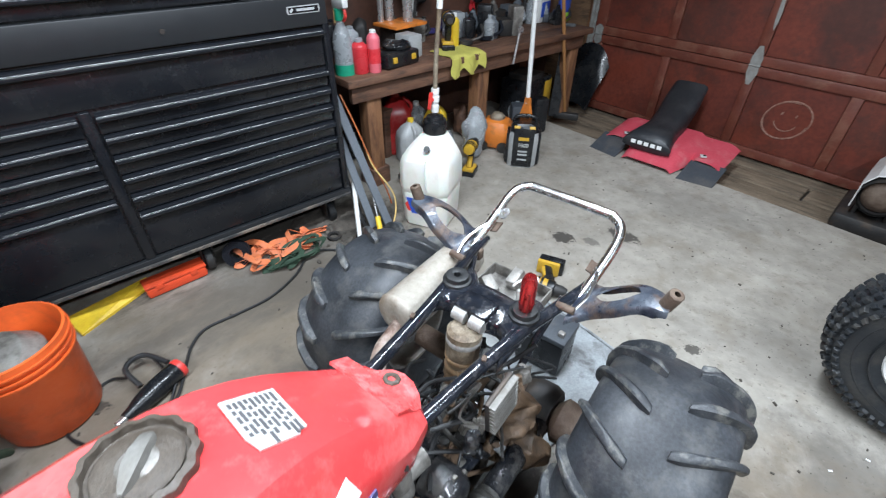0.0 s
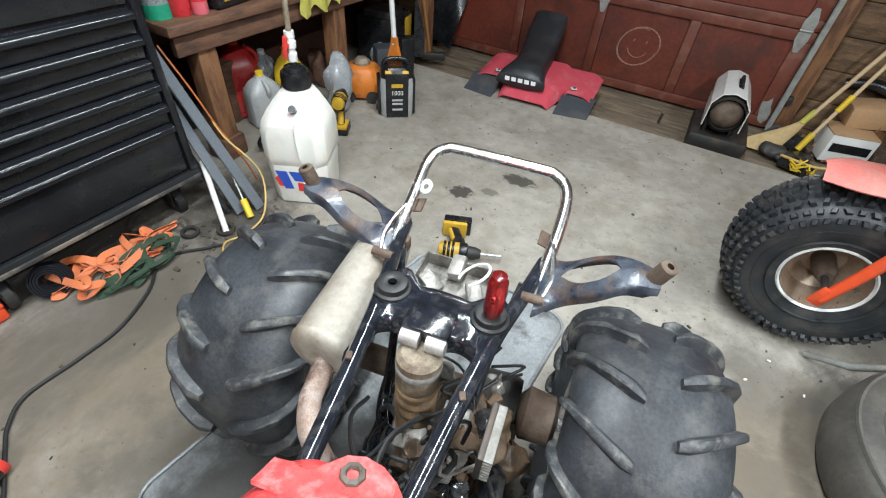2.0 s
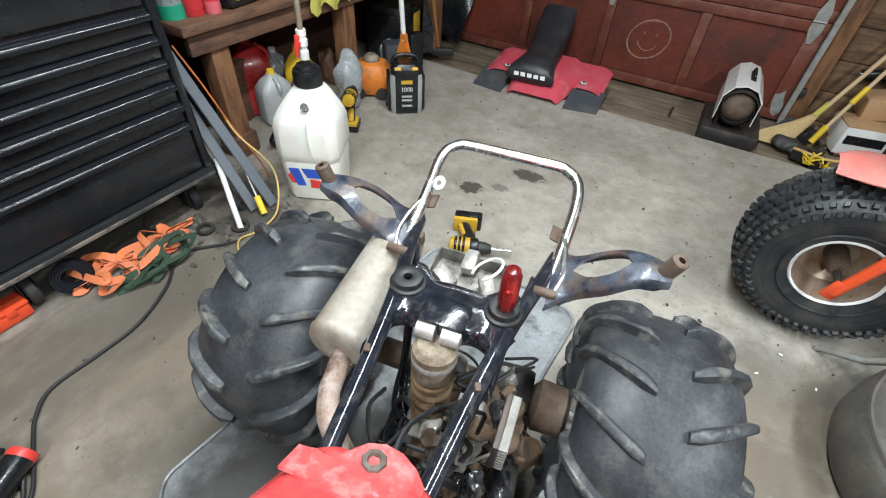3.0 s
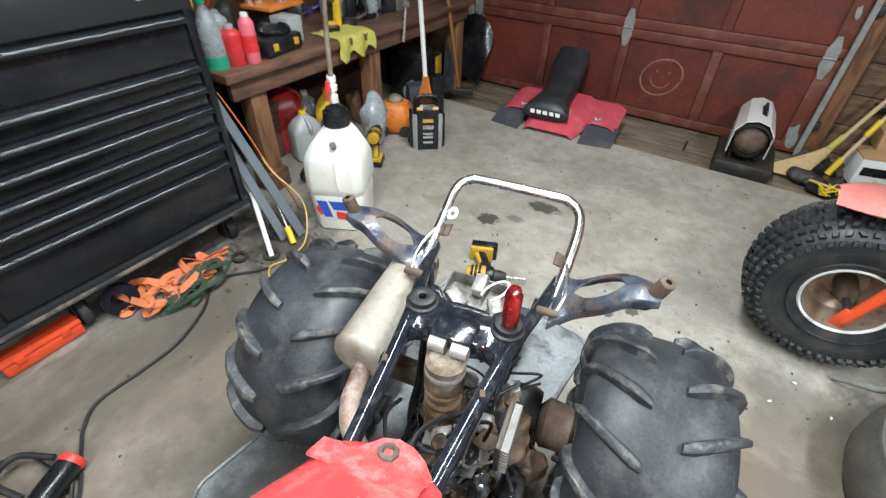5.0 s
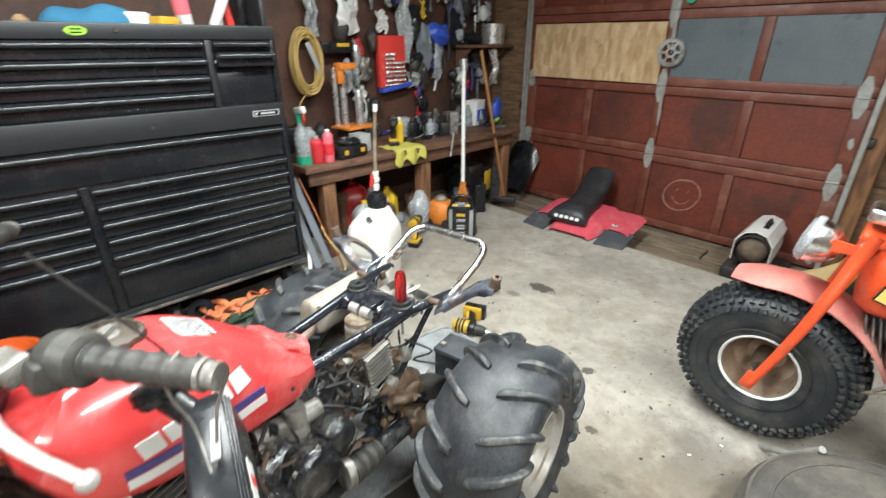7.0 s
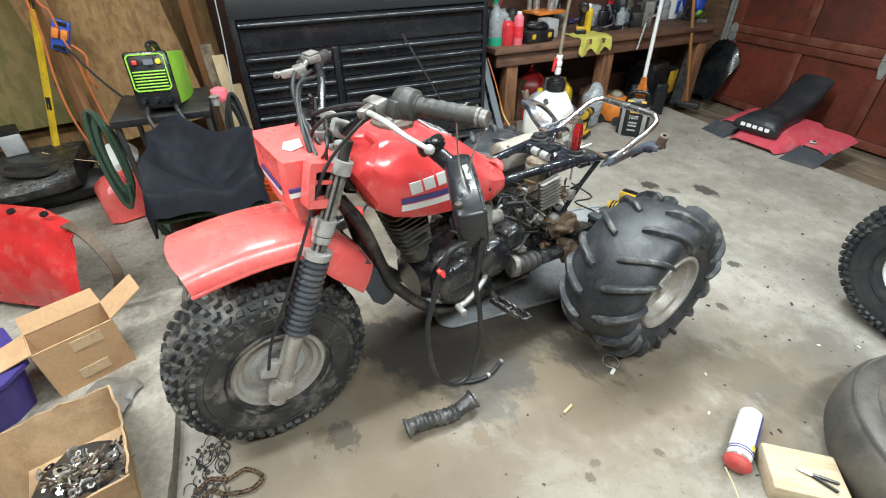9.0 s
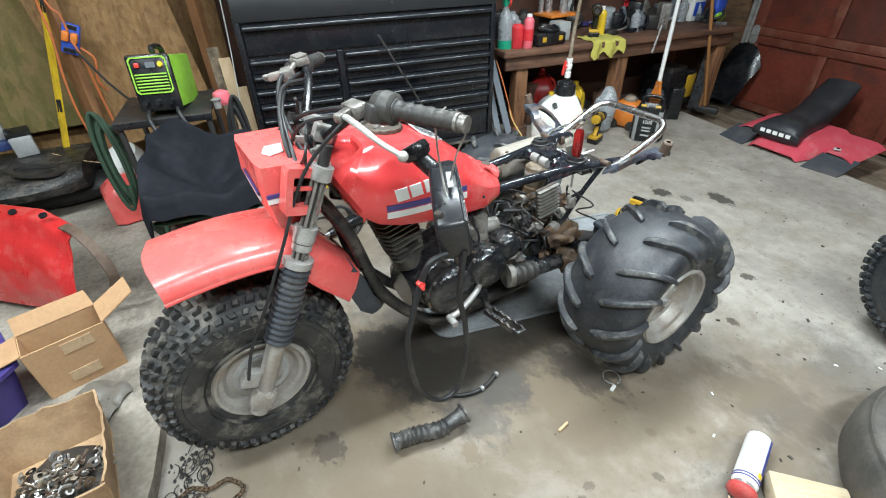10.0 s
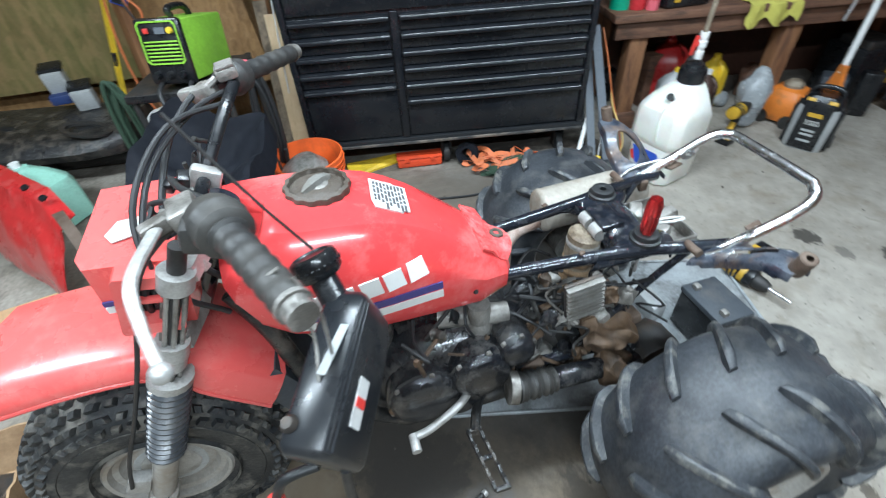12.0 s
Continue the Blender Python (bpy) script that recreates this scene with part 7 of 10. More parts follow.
# yellow cloth over the bench edge
bm = shell()
rows = []
for i in range(13):
    s = i / 12
    row = []
    for j in range(15):
        y = -1.79 + 0.27 * j / 14
        if s < 0.55:
            x, z = -1.22 + 0.2 * s / 0.55, BZ + 0.008
        else:
            x, z = -1.022 + 0.012 * math.sin(j), BZ + 0.006 - 0.12 * (s - 0.55) / 0.45 * (0.8 + 0.2 * math.sin(j * 0.9))
        row.append((x + 0.006 * math.sin(3 * j + i), y, z + 0.004 * math.sin(2 * j + 1.3 * i)))
    rows.append(row)
sheet(bm, rows, 0.004)
single("shop_cloth", bm, CLOTH_YELLOW, "yellow cloth draped over the bench edge", "cloth", smooth=60)
WRENCH = thing("wrench", "steel wrench hanging from the bench edge", "wrench", pose(-1.02, -1.22, BZ - 0.02))
bm = shell()
tube(bm, [(0, 0, 0.1), (0.005, -0.04, -0.09)], 0.008, 10, False)
part("shank", bm, STEEL, WRENCH)
bm = shell()
ring_plate(bm, circle(0.02, 16), circle(0.011, 16), 0.014, pose(0, 0, 0.11, 0, 90, 0))
part("ring", bm, STEEL, WRENCH)

# clutter at the back of the bench
for i in range(46):
    y = rnd.uniform(-1.62, -0.45) if i < 34 else rnd.uniform(-2.4, -1.6)
    x = rnd.uniform(-1.62, -1.22 if y > -1.5 else -1.4)
    s = (rnd.uniform(0.05, 0.13), rnd.uniform(0.05, 0.16), rnd.uniform(0.05, 0.2))
    mat = rnd.choice((BLACK_PLASTIC, DARK_METAL, BLACK_CLOTH, GREY_FLAP, DIRTY_ALLOY, DARK_METAL, BLACK_PLASTIC, CLEAR, NAVY, GREY_TRIM))
    bm = shell()
    if i % 4 == 0:
        box(bm, (x, y, BZ + s[2] / 2), s, (0, 0, rnd.uniform(0, 90)), 0.01)
        single("parts_box", bm, mat, "dark box among the clutter on the bench", "box")
    elif i % 4 == 1:
        lathe(bm, [(0, 0), (0.035, 0), (0.037, 0.004), (0.037, s[2] * 0.7), (0.015, s[2] * 0.85), (0.015, s[2]), (0, s[2])], 18, pose(x, y, BZ))
        single("bottle", bm, mat, "bottle standing at the back of the bench", "bottle")
    elif i % 4 == 2:
        lump(bm, (x, y, BZ + s[2] * 0.42), s, 0.02, 16, i)
        single("machine_part", bm, mat, "greasy machine part on the bench", "machine part")
    else:
        ring_plate(bm, circle(0.05, 24), circle(0.03, 24), 0.02, pose(x, y, BZ + 0.01, 0, 0, 0))
        tube(bm, [(x, y, BZ + 0.012), (x + 0.05, y + 0.1, BZ + 0.05), (x, y + 0.14, BZ + 0.1)], 0.01, 8)
        single("hose_piece", bm, mat, "coiled hose piece on the bench", "hose")

# ---------------- on the west wall ----------------
WX = -1.66
bm = shell()
pts = []
for i in range(240):
    a, k = i * 0.4189, i / 15
    r = 0.15 + 0.024 * math.sin(k * 2.1)
    pts.append((WX + 0.035 + 0.004 * k + 0.008 * math.sin(a * 2 + k), -2.08 + (r * 0.62 + 0.01 * math.sin(k)) * math.cos(a), 1.22 + (r + 0.035 + 0.012 * math.sin(k * 1.3)) * math.sin(a) - 0.01 * math.sin(k * 3.1)))
pts += [(WX + 0.06, -2.12, 1.0), (WX + 0.06, -2.18, 0.92), (WX + 0.08, -2.2, 0.8)]
tube(bm, pts, 0.0055, 7, k=2)
single("power_cable", bm, HOSE_YELLOW, "coil of yellow power cable hung on the wall", "cable")
bm = shell()
box(bm, (WX + 0.08, -2.03, 1.24), (0.006, 0.035, 0.22), (22, 0, 0), 0.002)
single("metal_strip", bm, SILVER_GREY, "bright metal strip hung through the cord coil", "metal strip")
GUN = thing("rivet_gun", "black tool with a yellow mark hung on the wall", "power tool", pose(WX, -1.84, 1.28))
bm = shell()
box(bm, (0.05, 0, 0.03), (0.09, 0.26, 0.08), None, 0.012)
part("body", bm, BLACK_PLASTIC, GUN)
bm = shell()
box(bm, (0.097, 0.04, 0.045), (0.006, 0.1, 0.024), None, 0.002)
part("mark", bm, TOOL_YELLOW, GUN)
SOCKETS = thing("socket_set", "red and blue tray of bright sockets hung on the wall", "socket set", pose(WX, -1.33, 1.2))
bm = shell()
box(bm, (0.03, 0, 0), (0.05, 0.26, 0.38), None, 0.006)
part("tray", bm, RED_PRINT, SOCKETS)
bm = shell()
box(bm, (0.05, 0.02, -0.19), (0.07, 0.3, 0.03), (8, 0, 0), 0.004)
part("edge", bm, BLUE, SOCKETS)
for i in range(8):
    for j in range(6 if i < 6 else 3):
        bm = shell()
        lathe(bm, [(0, 0.0), (0.013, 0), (0.013, 0.03), (0.008, 0.03), (0.008, 0.02), (0, 0.02)], 10, pose(0.055, -0.085 + 0.034 * j + 0.01 * (i % 2), -0.165 + 0.032 * i, 0, 90, 0))
        part("socket", bm, CHROME, SOCKETS)
# hanging bags and packs
def hung(name, y, z, w, h, mat, label, category, d=0.04, seed=0, x=WX):
    bm = shell()
    rows = [[(x + 0.025 * noise.noise((5 * a + seed, 6 * b, seed)) + d * (0.5 + 0.5 * math.sin(3 * a + seed)) * math.sin(math.pi * (b + 0.15) / 1.3) + 0.02, y + w * (a - 0.5) + 0.01 * math.sin(9 * b + seed), z + h * (b - 0.5) + 0.012 * math.sin(7 * a + seed)) for a in [i / 8 for i in range(9)]]
            for b in [j / 10 for j in range(11)]]
    sheet(bm, rows, 0.006)
    return single(name, bm, mat, label, category, smooth=30)


hung("plastic_bag", -1.72, 1.52, 0.2, 0.24, WHITE, "white crumpled plastic bag hung on the wall", "bag", 0.09, 1)
hung("blister_pack", -2.0, 1.5, 0.11, 0.26, CLEAR, "clear blister pack hung on the wall", "blister pack", 0.06, 2)
hung("paper_card", -1.4, 1.49, 0.09, 0.14, PAPER_WHITE, "pale card pinned on the wall", "card", 0.02, 3)
hung("clear_pouch", -1.2, 1.42, 0.1, 0.44, CLEAR, "long clear pouch of parts hung on the wall", "pouch", 0.08, 4)
hung("clear_pouch", -1.0, 1.3, 0.1, 0.36, GREY_TRIM, "grey pouch hung on the wall", "pouch", 0.08, 5)
hung("mesh_cap", -0.85, 1.4, 0.18, 0.16, BLUE, "blue cap hung on the wall", "cap", 0.12, 6)
hung("filter_bag", -0.85, 1.2, 0.14, 0.3, CLEAR, "translucent filter bag hung on the wall", "bag", 0.1, 7)
hung("yellow_tag", -0.98, 1.58, 0.06, 0.12, YELLOW, "yellow tag hung on the wall", "tag", 0.03, 8)
hung("foil_bag", -0.28, 1.13, 0.13, 0.3, STEEL, "silvery foil bag hung by the bench end", "bag", 0.1, 9, -1.5)
hung("shop_rag", -0.65, 1.45, 0.16, 0.3, BLACK_CLOTH, "dark rag hung on the wall", "rag", 0.08, 10)
for i in range(104):
    y, z = rnd.uniform(-1.8, -0.2), rnd.uniform(0.84, 1.85)
    if -1.5 < y < -1.15 and z < 1.45:
        continue
    w, h = rnd.uniform(0.05, 0.12), rnd.uniform(0.08, 0.26)
    mat = rnd.choice((BLACK_PLASTIC, DARK_METAL, CLEAR, BLACK_CLOTH, GREY_TRIM, NAVY, DIRTY_ALLOY, BLACK_RUBBER, PINK_RED, STEEL, BLACK_PLASTIC, SILVER_GREY, PAPER_WHITE, BLACK_CLOTH, DARK_METAL))
    if i % 3 == 0:
        bm = shell()
        tube(bm, [(WX + 0.02, y, z + h / 2), (WX + 0.035, y + rnd.uniform(-0.02, 0.02), z), (WX + 0.03, y, z - h / 2)], 0.011, 9)
        box(bm, (WX + 0.03, y, z + h / 2), (0.03, 0.05, 0.03), (rnd.uniform(0, 40), 0, 0), 0.006)
        single("hanging_tool", bm, mat, "hand tool hung on the wall above the bench", "hand tool")
    elif i % 3 == 1:
        hung("hanging_pack", y, z, w, h, mat, "small pack hung on the wall above the bench", "pack", 0.05, i)
    else:
        bm = shell()
        lump(bm, (WX + 0.05, y, z), (0.09, w, h), 0.02, 16, i)
        single("hanging_part", bm, mat, "spare part hung on the wall above the bench", "spare part")
# shelf by the door end with a pan
SHELF = thing_at("wall_shelf", "dark wall shelf with pans beside the garage door", "shelf", -1.52, -0.35, 1.3)
bm = shell()
box(bm, (-1.55, -0.32, 1.31), (0.24, 0.58, 0.025), None, 0.004)
wpart("board", bm, BENCH_WOOD, SHELF)
for y in (-0.55, -0.1):
    bm = shell()
    slab(bm, [(0, 0), (0.2, 0), (0, -0.18)], 0.02, pose(-1.66, y, 1.298, 90, 0, 0))
    wpart("bracket", bm, BENCH_WOOD, SHELF)
bm = shell()
lathe(bm, [(0, 0), (0.1, 0), (0.105, 0.005), (0.108, 0.17), (0.104, 0.17), (0.1, 0.01), (0, 0.01)], 30, pose(-1.53, -0.22, 1.3235))
single("steel_pot", bm, STEEL, "bright steel pot on the wall shelf", "pot")
bm = shell()
lump(bm, (-1.52, -0.48, 1.37), (0.16, 0.17, 0.09), 0.02, 15, 2)
single("cloth_bundle", bm, BLACK_CLOTH, "dark bundle on the wall shelf", "bundle")
PACK = thing("cleaner_pack", "white pack with a blue label on the bench end", "pack", pose(-1.45, -0.52, BZ, 0, 0, 12))
bm = shell()
box(bm, (0, 0, 0.11), (0.12, 0.16, 0.22), None, 0.01)
part("carton", bm, WHITE, PACK)
bm = shell()
box(bm, (0.062, 0, 0.09), (0.004, 0.13, 0.1), None, 0.001)
part("label", bm, BLUE, PACK)
BAGP = thing("seed_bag", "blue and green printed bag on the bench end", "bag", pose(-1.33, -0.36, BZ, 0, 0, 25))
bm = shell()
lump(bm, (0, 0, 0.11), (0.09, 0.19, 0.26), 0.015, 14, 3)
part("bag", bm, BLUE, BAGP)
bm = shell()
lump(bm, (0.01, 0, 0.045), (0.085, 0.17, 0.1), 0.01, 14, 5)
part("print_band", bm, GREEN_LIME, BAGP)

# ---------------- round the bench foot ----------------
JUG = thing("fuel_jug", "white square plastic fuel jug with a filler hose", "fuel jug", pose(-0.6, -2.295, 0, 0, 0, 27) @ Matrix.Diagonal((1.02, 1.02, 1.06, 1)))
bm = shell()


def rounded(sx, sy, z, k=0.66, dx=0.0, dy=0.0):
    e = k + (1 - k) * 0.12
    return [Vector((dx + x * sx, dy + y * sy, z)) for x, y in ((-k, -1), (k, -1), (e, -0.985), (0.985, -e), (1, -k), (1, k), (0.985, e), (e, 0.985), (k, 1), (-k, 1), (-e, 0.985), (-0.985, e), (-1, k), (-1, -k), (-0.985, -e), (-e, -0.985))]


JX, JY = -0.012, 0.075
loft(bm, [rounded(0.1, 0.1, 0.0), rounded(0.114, 0.114, 0.008), rounded(0.118, 0.118, 0.03), rounded(0.122, 0.12, 0.14, 0.7), rounded(0.124, 0.122, 0.17, 0.7), rounded(0.121, 0.118, 0.182, 0.72), rounded(0.128, 0.127, 0.2, 0.72), rounded(0.13, 0.129, 0.22, 0.7), rounded(0.128, 0.128, 0.315, 0.68),
          rounded(0.121, 0.121, 0.345, 0.62), rounded(0.104, 0.104, 0.372, 0.58, JX * 0.3, JY * 0.25), rounded(0.075, 0.075, 0.405, 0.55, JX * 0.8, JY * 0.75), rounded(0.058, 0.058, 0.42, 0.5, JX, JY), rounded(0.05, 0.05, 0.424, 0.45, JX, JY), rounded(0.044, 0.044, 0.43, 0.42, JX, JY)])
jb = part("body", bm, JUG_WHITE, JUG, smooth=32)
bm = shell()
loft(bm, [oval((0.022 + 0.004 * k, y, z), a, b, 14, 2.4) for k, y, z, a, b in ((0, -0.085, 0.366, 0.008, 0.008), (0, -0.115, 0.345, 0.013, 0.014), (1, -0.127, 0.31, 0.014, 0.014), (2, -0.129, 0.25, 0.014, 0.012), (3, -0.127, 0.215, 0.006, 0.006))])
part("moulded_grip", bm, JUG_WHITE, jb, smooth=60)
bm = shell()
n = 40
loft(bm, [[Vector((JX + r * (1.03 if i % 2 and 0.44 < z < 0.478 else 1) * math.cos(2 * math.pi * i / n), JY + r * (1.03 if i % 2 and 0.44 < z < 0.478 else 1) * math.sin(2 * math.pi * i / n), z)) for i in range(n)]
          for r, z in ((0.052, 0.423), (0.057, 0.428), (0.057, 0.443), (0.056, 0.475), (0.053, 0.485), (0.044, 0.488), (0.04, 0.5), (0.022, 0.503), (0.014, 0.508))])
part("cap", bm, BLACK_PLASTIC, JUG, "black screw cap")
bm = shell()
tube(bm, [(JX, JY, 0.5), (JX, JY, 0.53)], 0.012, 12, False)
part("hose_fitting", bm, DARK_METAL, JUG)
bm = shell()
lathe(bm, [(0.0, 0.52), (0.018, 0.52), (0.019, 0.55), (0.015, 0.552), (0.015, 0.565), (0.02, 0.568), (0.021, 0.59), (0.017, 0.593), (0.017, 0.602), (0.019, 0.604), (0.019, 0.625), (0, 0.625)], 18, pose(JX, JY, 0))
valve = part("valve", bm, WHITE, JUG, "white ball valve")
bm = shell()
box(bm, (JX - 0.012, JY - 0.03, 0.575), (0.018, 0.014, 0.08), (0, 8, 0), 0.005)
box(bm, (JX - 0.006, JY - 0.018, 0.58), (0.016, 0.03, 0.016), None, 0.004)
part("valve_handle", bm, RED_PRINT, valve)
bm = shell()
tube(bm, [(JX, JY, 0.62), (JX + 0.004, JY + 0.004, 0.77), (JX + 0.014, JY + 0.012, 0.945)], 0.0105, 12)
part("hose", bm, TAN_DIRTY, JUG, "amber stained filler hose")
bm = shell()
tube(bm, [(JX + 0.014, JY + 0.012, 0.94), (JX + 0.016, JY + 0.013, 0.975)], 0.0135, 12, False)
part("hose_end", bm, WHITE, JUG)
bm = shell()
tube(bm, [(0.01, -0.06, 0.385), (0.012, -0.08, 0.4)], 0.012, 12, False)
tube(bm, [(0.012, -0.08, 0.4), (0.013, -0.085, 0.404)], 0.015, 12, False)
part("vent_cap", bm, BLACK_PLASTIC, JUG)
for pts, mat in (([(-0.085, 0.158), (-0.04, 0.158), (-0.02, 0.078), (-0.055, 0.076)], BLUE), ([(-0.03, 0.158), (0.05, 0.158), (0.064, 0.14), (0.056, 0.116), (-0.01, 0.116)], BLUE),
                 ([(0.0, 0.108), (0.075, 0.1), (0.068, 0.066), (0.0, 0.07)], RED_PRINT), ([(-0.092, 0.122), (-0.076, 0.138), (-0.062, 0.086), (-0.078, 0.088)], RED_PRINT)):
    bm = shell()
    slab(bm, [(x, z) for x, z in pts], 0.003, pose(0.0, -0.1193, 0, 90, 0, 0))
    part("logo_shape", bm, mat, JUG)

# jump starter
START = thing("jump_starter", "grey and black portable jump starter on the floor", "jump starter", pose(-0.73, -1.42, 0, 0, 0, 40) @ Matrix.Diagonal((0.85, 0.85, 0.95, 1)))
bm = shell()
loft(bm, [rounded(0.1, 0.09, 0.0), rounded(0.105, 0.095, 0.02), rounded(0.108, 0.095, 0.2), rounded(0.1, 0.085, 0.26), rounded(0.085, 0.07, 0.285)])
part("body", bm, SILVER_GREY, START, smooth=30)
bm = shell()
box(bm, (0, -0.0935, 0.14), (0.15, 0.012, 0.265), None, 0.006)
panel = part("front_panel", bm, BLACK_PLASTIC, START)
bm = shell()
box(bm, (0, -0.101, 0.205), (0.075, 0.003, 0.022))
part("name_bar", bm, TOOL_YELLOW, panel)
bm = shell()
loft(bm, [rounded(0.1, 0.088, 0.235), rounded(0.104, 0.092, 0.245), rounded(0.098, 0.083, 0.272), rounded(0.08, 0.066, 0.296)])
part("top_shell", bm, BLACK_PLASTIC, START, smooth=30)
bm = lettering("1000", 0.04)
part("number", bm, WHITE, panel, "white printed 1000", smooth=0, m=pose(0, -0.1008, 0.16, 90, 0, 0))
for dz in (0.118, 0.095, 0.06):
    bm = shell()
    box(bm, (0, -0.1005, dz), (0.07, 0.002, 0.012))
    part("print_bar", bm, SILVER_GREY, panel)
for x in (-0.055, 0.055):
    bm = shell()
    box(bm, (x, -0.07, 0.268), (0.045, 0.04, 0.022), (-35, 0, 0), 0.006)
    part("clamp_dock", bm, TOOL_YELLOW, START)
bm = shell()
tube(bm, [(-0.085, 0, 0.27), (-0.075, 0, 0.315), (-0.03, 0, 0.33), (0.03, 0, 0.33), (0.075, 0, 0.315), (0.085, 0, 0.27)], 0.013, 12)
part("handle", bm, BLACK_PLASTIC, START)
for x in (-0.112, 0.112):
    bm = shell()
    box(bm, (x, 0.01, 0.12), (0.03, 0.13, 0.22), None, 0.012)
    part("side_clamp", bm, BLACK_PLASTIC, START)
    bm = shell()
    lathe(bm, [(0, -0.012), (0.035, -0.012), (0.035, 0.012), (0, 0.012)], 20, pose(x * 1.1, 0.05, 0.035, 0, 90, 0))
    part("wheel", bm, BLACK_RUBBER, START)

# poles: white paint pole on an orange foot, brown broom handle
WP = thing("extension_pole", "white pole with an orange scraper foot leaning on the bench", "pole", pose(-0.76, -1.36, 0))
bm = shell()
tube(bm, [(-0.02, 0.0, 0.36), (-0.24, 0.215, 1.20)], 0.0145, 12, False)
part("pole", bm, PAPER_WHITE, WP)
bm = shell()
loft(bm, [[Vector((-0.02 + x, y, z)) for x, y in ((-w, -0.012), (w, -0.012), (w, 0.012), (-w, 0.012))] for w, z in ((0.055, 0.0), (0.045, 0.28), (0.02, 0.36), (0.016, 0.4))])
part("foot", bm, ORANGE_TOOL, WP)
bm = shell()
tube(bm, [(-0.225, 0.2, 1.15), (-0.245, 0.22, 1.23)], 0.017, 12, False)
part("tip", bm, SILVER_GREY, WP)
BP = thing("broom", "orange brown broom leaning by the bench end", "broom", pose(-1.07, -0.5, -0.03))
bm = shell()
tube(bm, [(0, 0, 0.06), (0.062, -0.45, 1.315)], 0.0125, 12, False)
part("handle", bm, HANDLE_BROWN, BP)
bm = shell()
box(bm, (0.02, -0.005, 0.035), (0.2, 0.05, 0.055), (0, 0, 30), 0.012)
part("brush", bm, DARK_METAL, BP)
# black curved panel leaning in the corner
bm = shell()
sheet(bm, [[(-1.36 + 0.34 * i / 8, -0.3 + 0.24 * z + 0.1 * math.sin(i / 8 * math.pi) * (1 - z), 0.01 + 0.46 * z * (1 - 0.35 * (abs(i - 4) / 4) ** 3)) for z in [j / 8 for j in range(9)]] for i in range(9)], 0.02)
single("seat_shell", bm, BLACK_PLASTIC, "black curved plastic shell leaning in the corner", "plastic shell")
bm = shell()
sheet(bm, [[(-1.14 + 0.06 * i / 4 - 0.06 * z, -0.62 + 0.05 * i / 4 + 0.12 * z, 0.005 + 0.66 * z) for z in [j / 6 for j in range(7)]] for i in range(5)], 0.012)
single("metal_strip", bm, BLACK_PLASTIC, "glossy black strip leaning on the bench end", "trim strip")

# under the bench
CASE2 = thing("battery_case", "black and yellow tool case under the bench", "tool case", pose(-1.32, -0.72, 0, 0, 0, 10))
bm = shell()
box(bm, (0, 0, 0.15), (0.26, 0.34, 0.3), None, 0.015)
part("case", bm, BLACK_PLASTIC, CASE2)
bm = shell()
box(bm, (0.0, 0.12, 0.17), (0.265, 0.13, 0.2), None, 0.012)
part("side", bm, TOOL_YELLOW, CASE2)
bm = shell()
box(bm, (0.02, -0.05, 0.32), (0.2, 0.2, 0.05), None, 0.01)
part("lid", bm, DARK_METAL, CASE2)
VAC = thing("shop_vacuum", "small orange shop vacuum on the floor", "shop vacuum", pose(-1.02, -1.36, 0, 0, 0, 30))
bm = shell()
loft(bm, [rounded(0.1, 0.085, 0.02), rounded(0.12, 0.1, 0.05), rounded(0.115, 0.095, 0.14), rounded(0.08, 0.07, 0.19), rounded(0.05, 0.05, 0.2)])
part("tub", bm, ORANGE_TOOL, VAC, smooth=30)
for x in (-0.07, 0.07):
    bm = shell()
    lathe(bm, [(0, -0.012), (0.036, -0.012), (0.036, 0.012), (0, 0.012)], 18, pose(x, -0.1, 0.036, 90, 0, 0))
    part("wheel", bm, GREY_RUBBER, VAC)
bm = shell()
lathe(bm, [(0, 0.19), (0.05, 0.19), (0.052, 0.215), (0.03, 0.235), (0, 0.235)], 20)
part("lid", bm, TAN_DIRTY, VAC)


def jugs(name, x, y, s, mat, cap_mat, label, rz=0, cat="container"):
    ob = thing(name, label, cat, pose(x, y, 0, 0, 0, rz))
    bm = shell()
    loft(bm, [[Vector((v.x * s[0] * k, v.y * s[1] * k, z * s[2])) for v in rounded(1, 1, 0)]
              for k, z in ((0.85, 0), (1, 0.05), (1, 0.6), (0.92, 0.72), (0.6, 0.86), (0.3, 0.93), (0.26, 0.97))])
    part("body", bm, mat, ob, smooth=30)
    bm = shell()
    lathe(bm, [(0, s[2] * 0.95), (0.02, s[2] * 0.95), (0.02, s[2] * 1.04), (0, s[2] * 1.04)], 16)
    part("cap", bm, cap_mat, ob)
    bm = shell()
    tube(bm, [(s[0] * 0.8, 0, s[2] * 0.55), (s[0] * 1.05, 0, s[2] * 0.75), (s[0] * 0.5, 0, s[2] * 0.9)], 0.012, 10)
    part("handle", bm, mat, ob)
    return ob


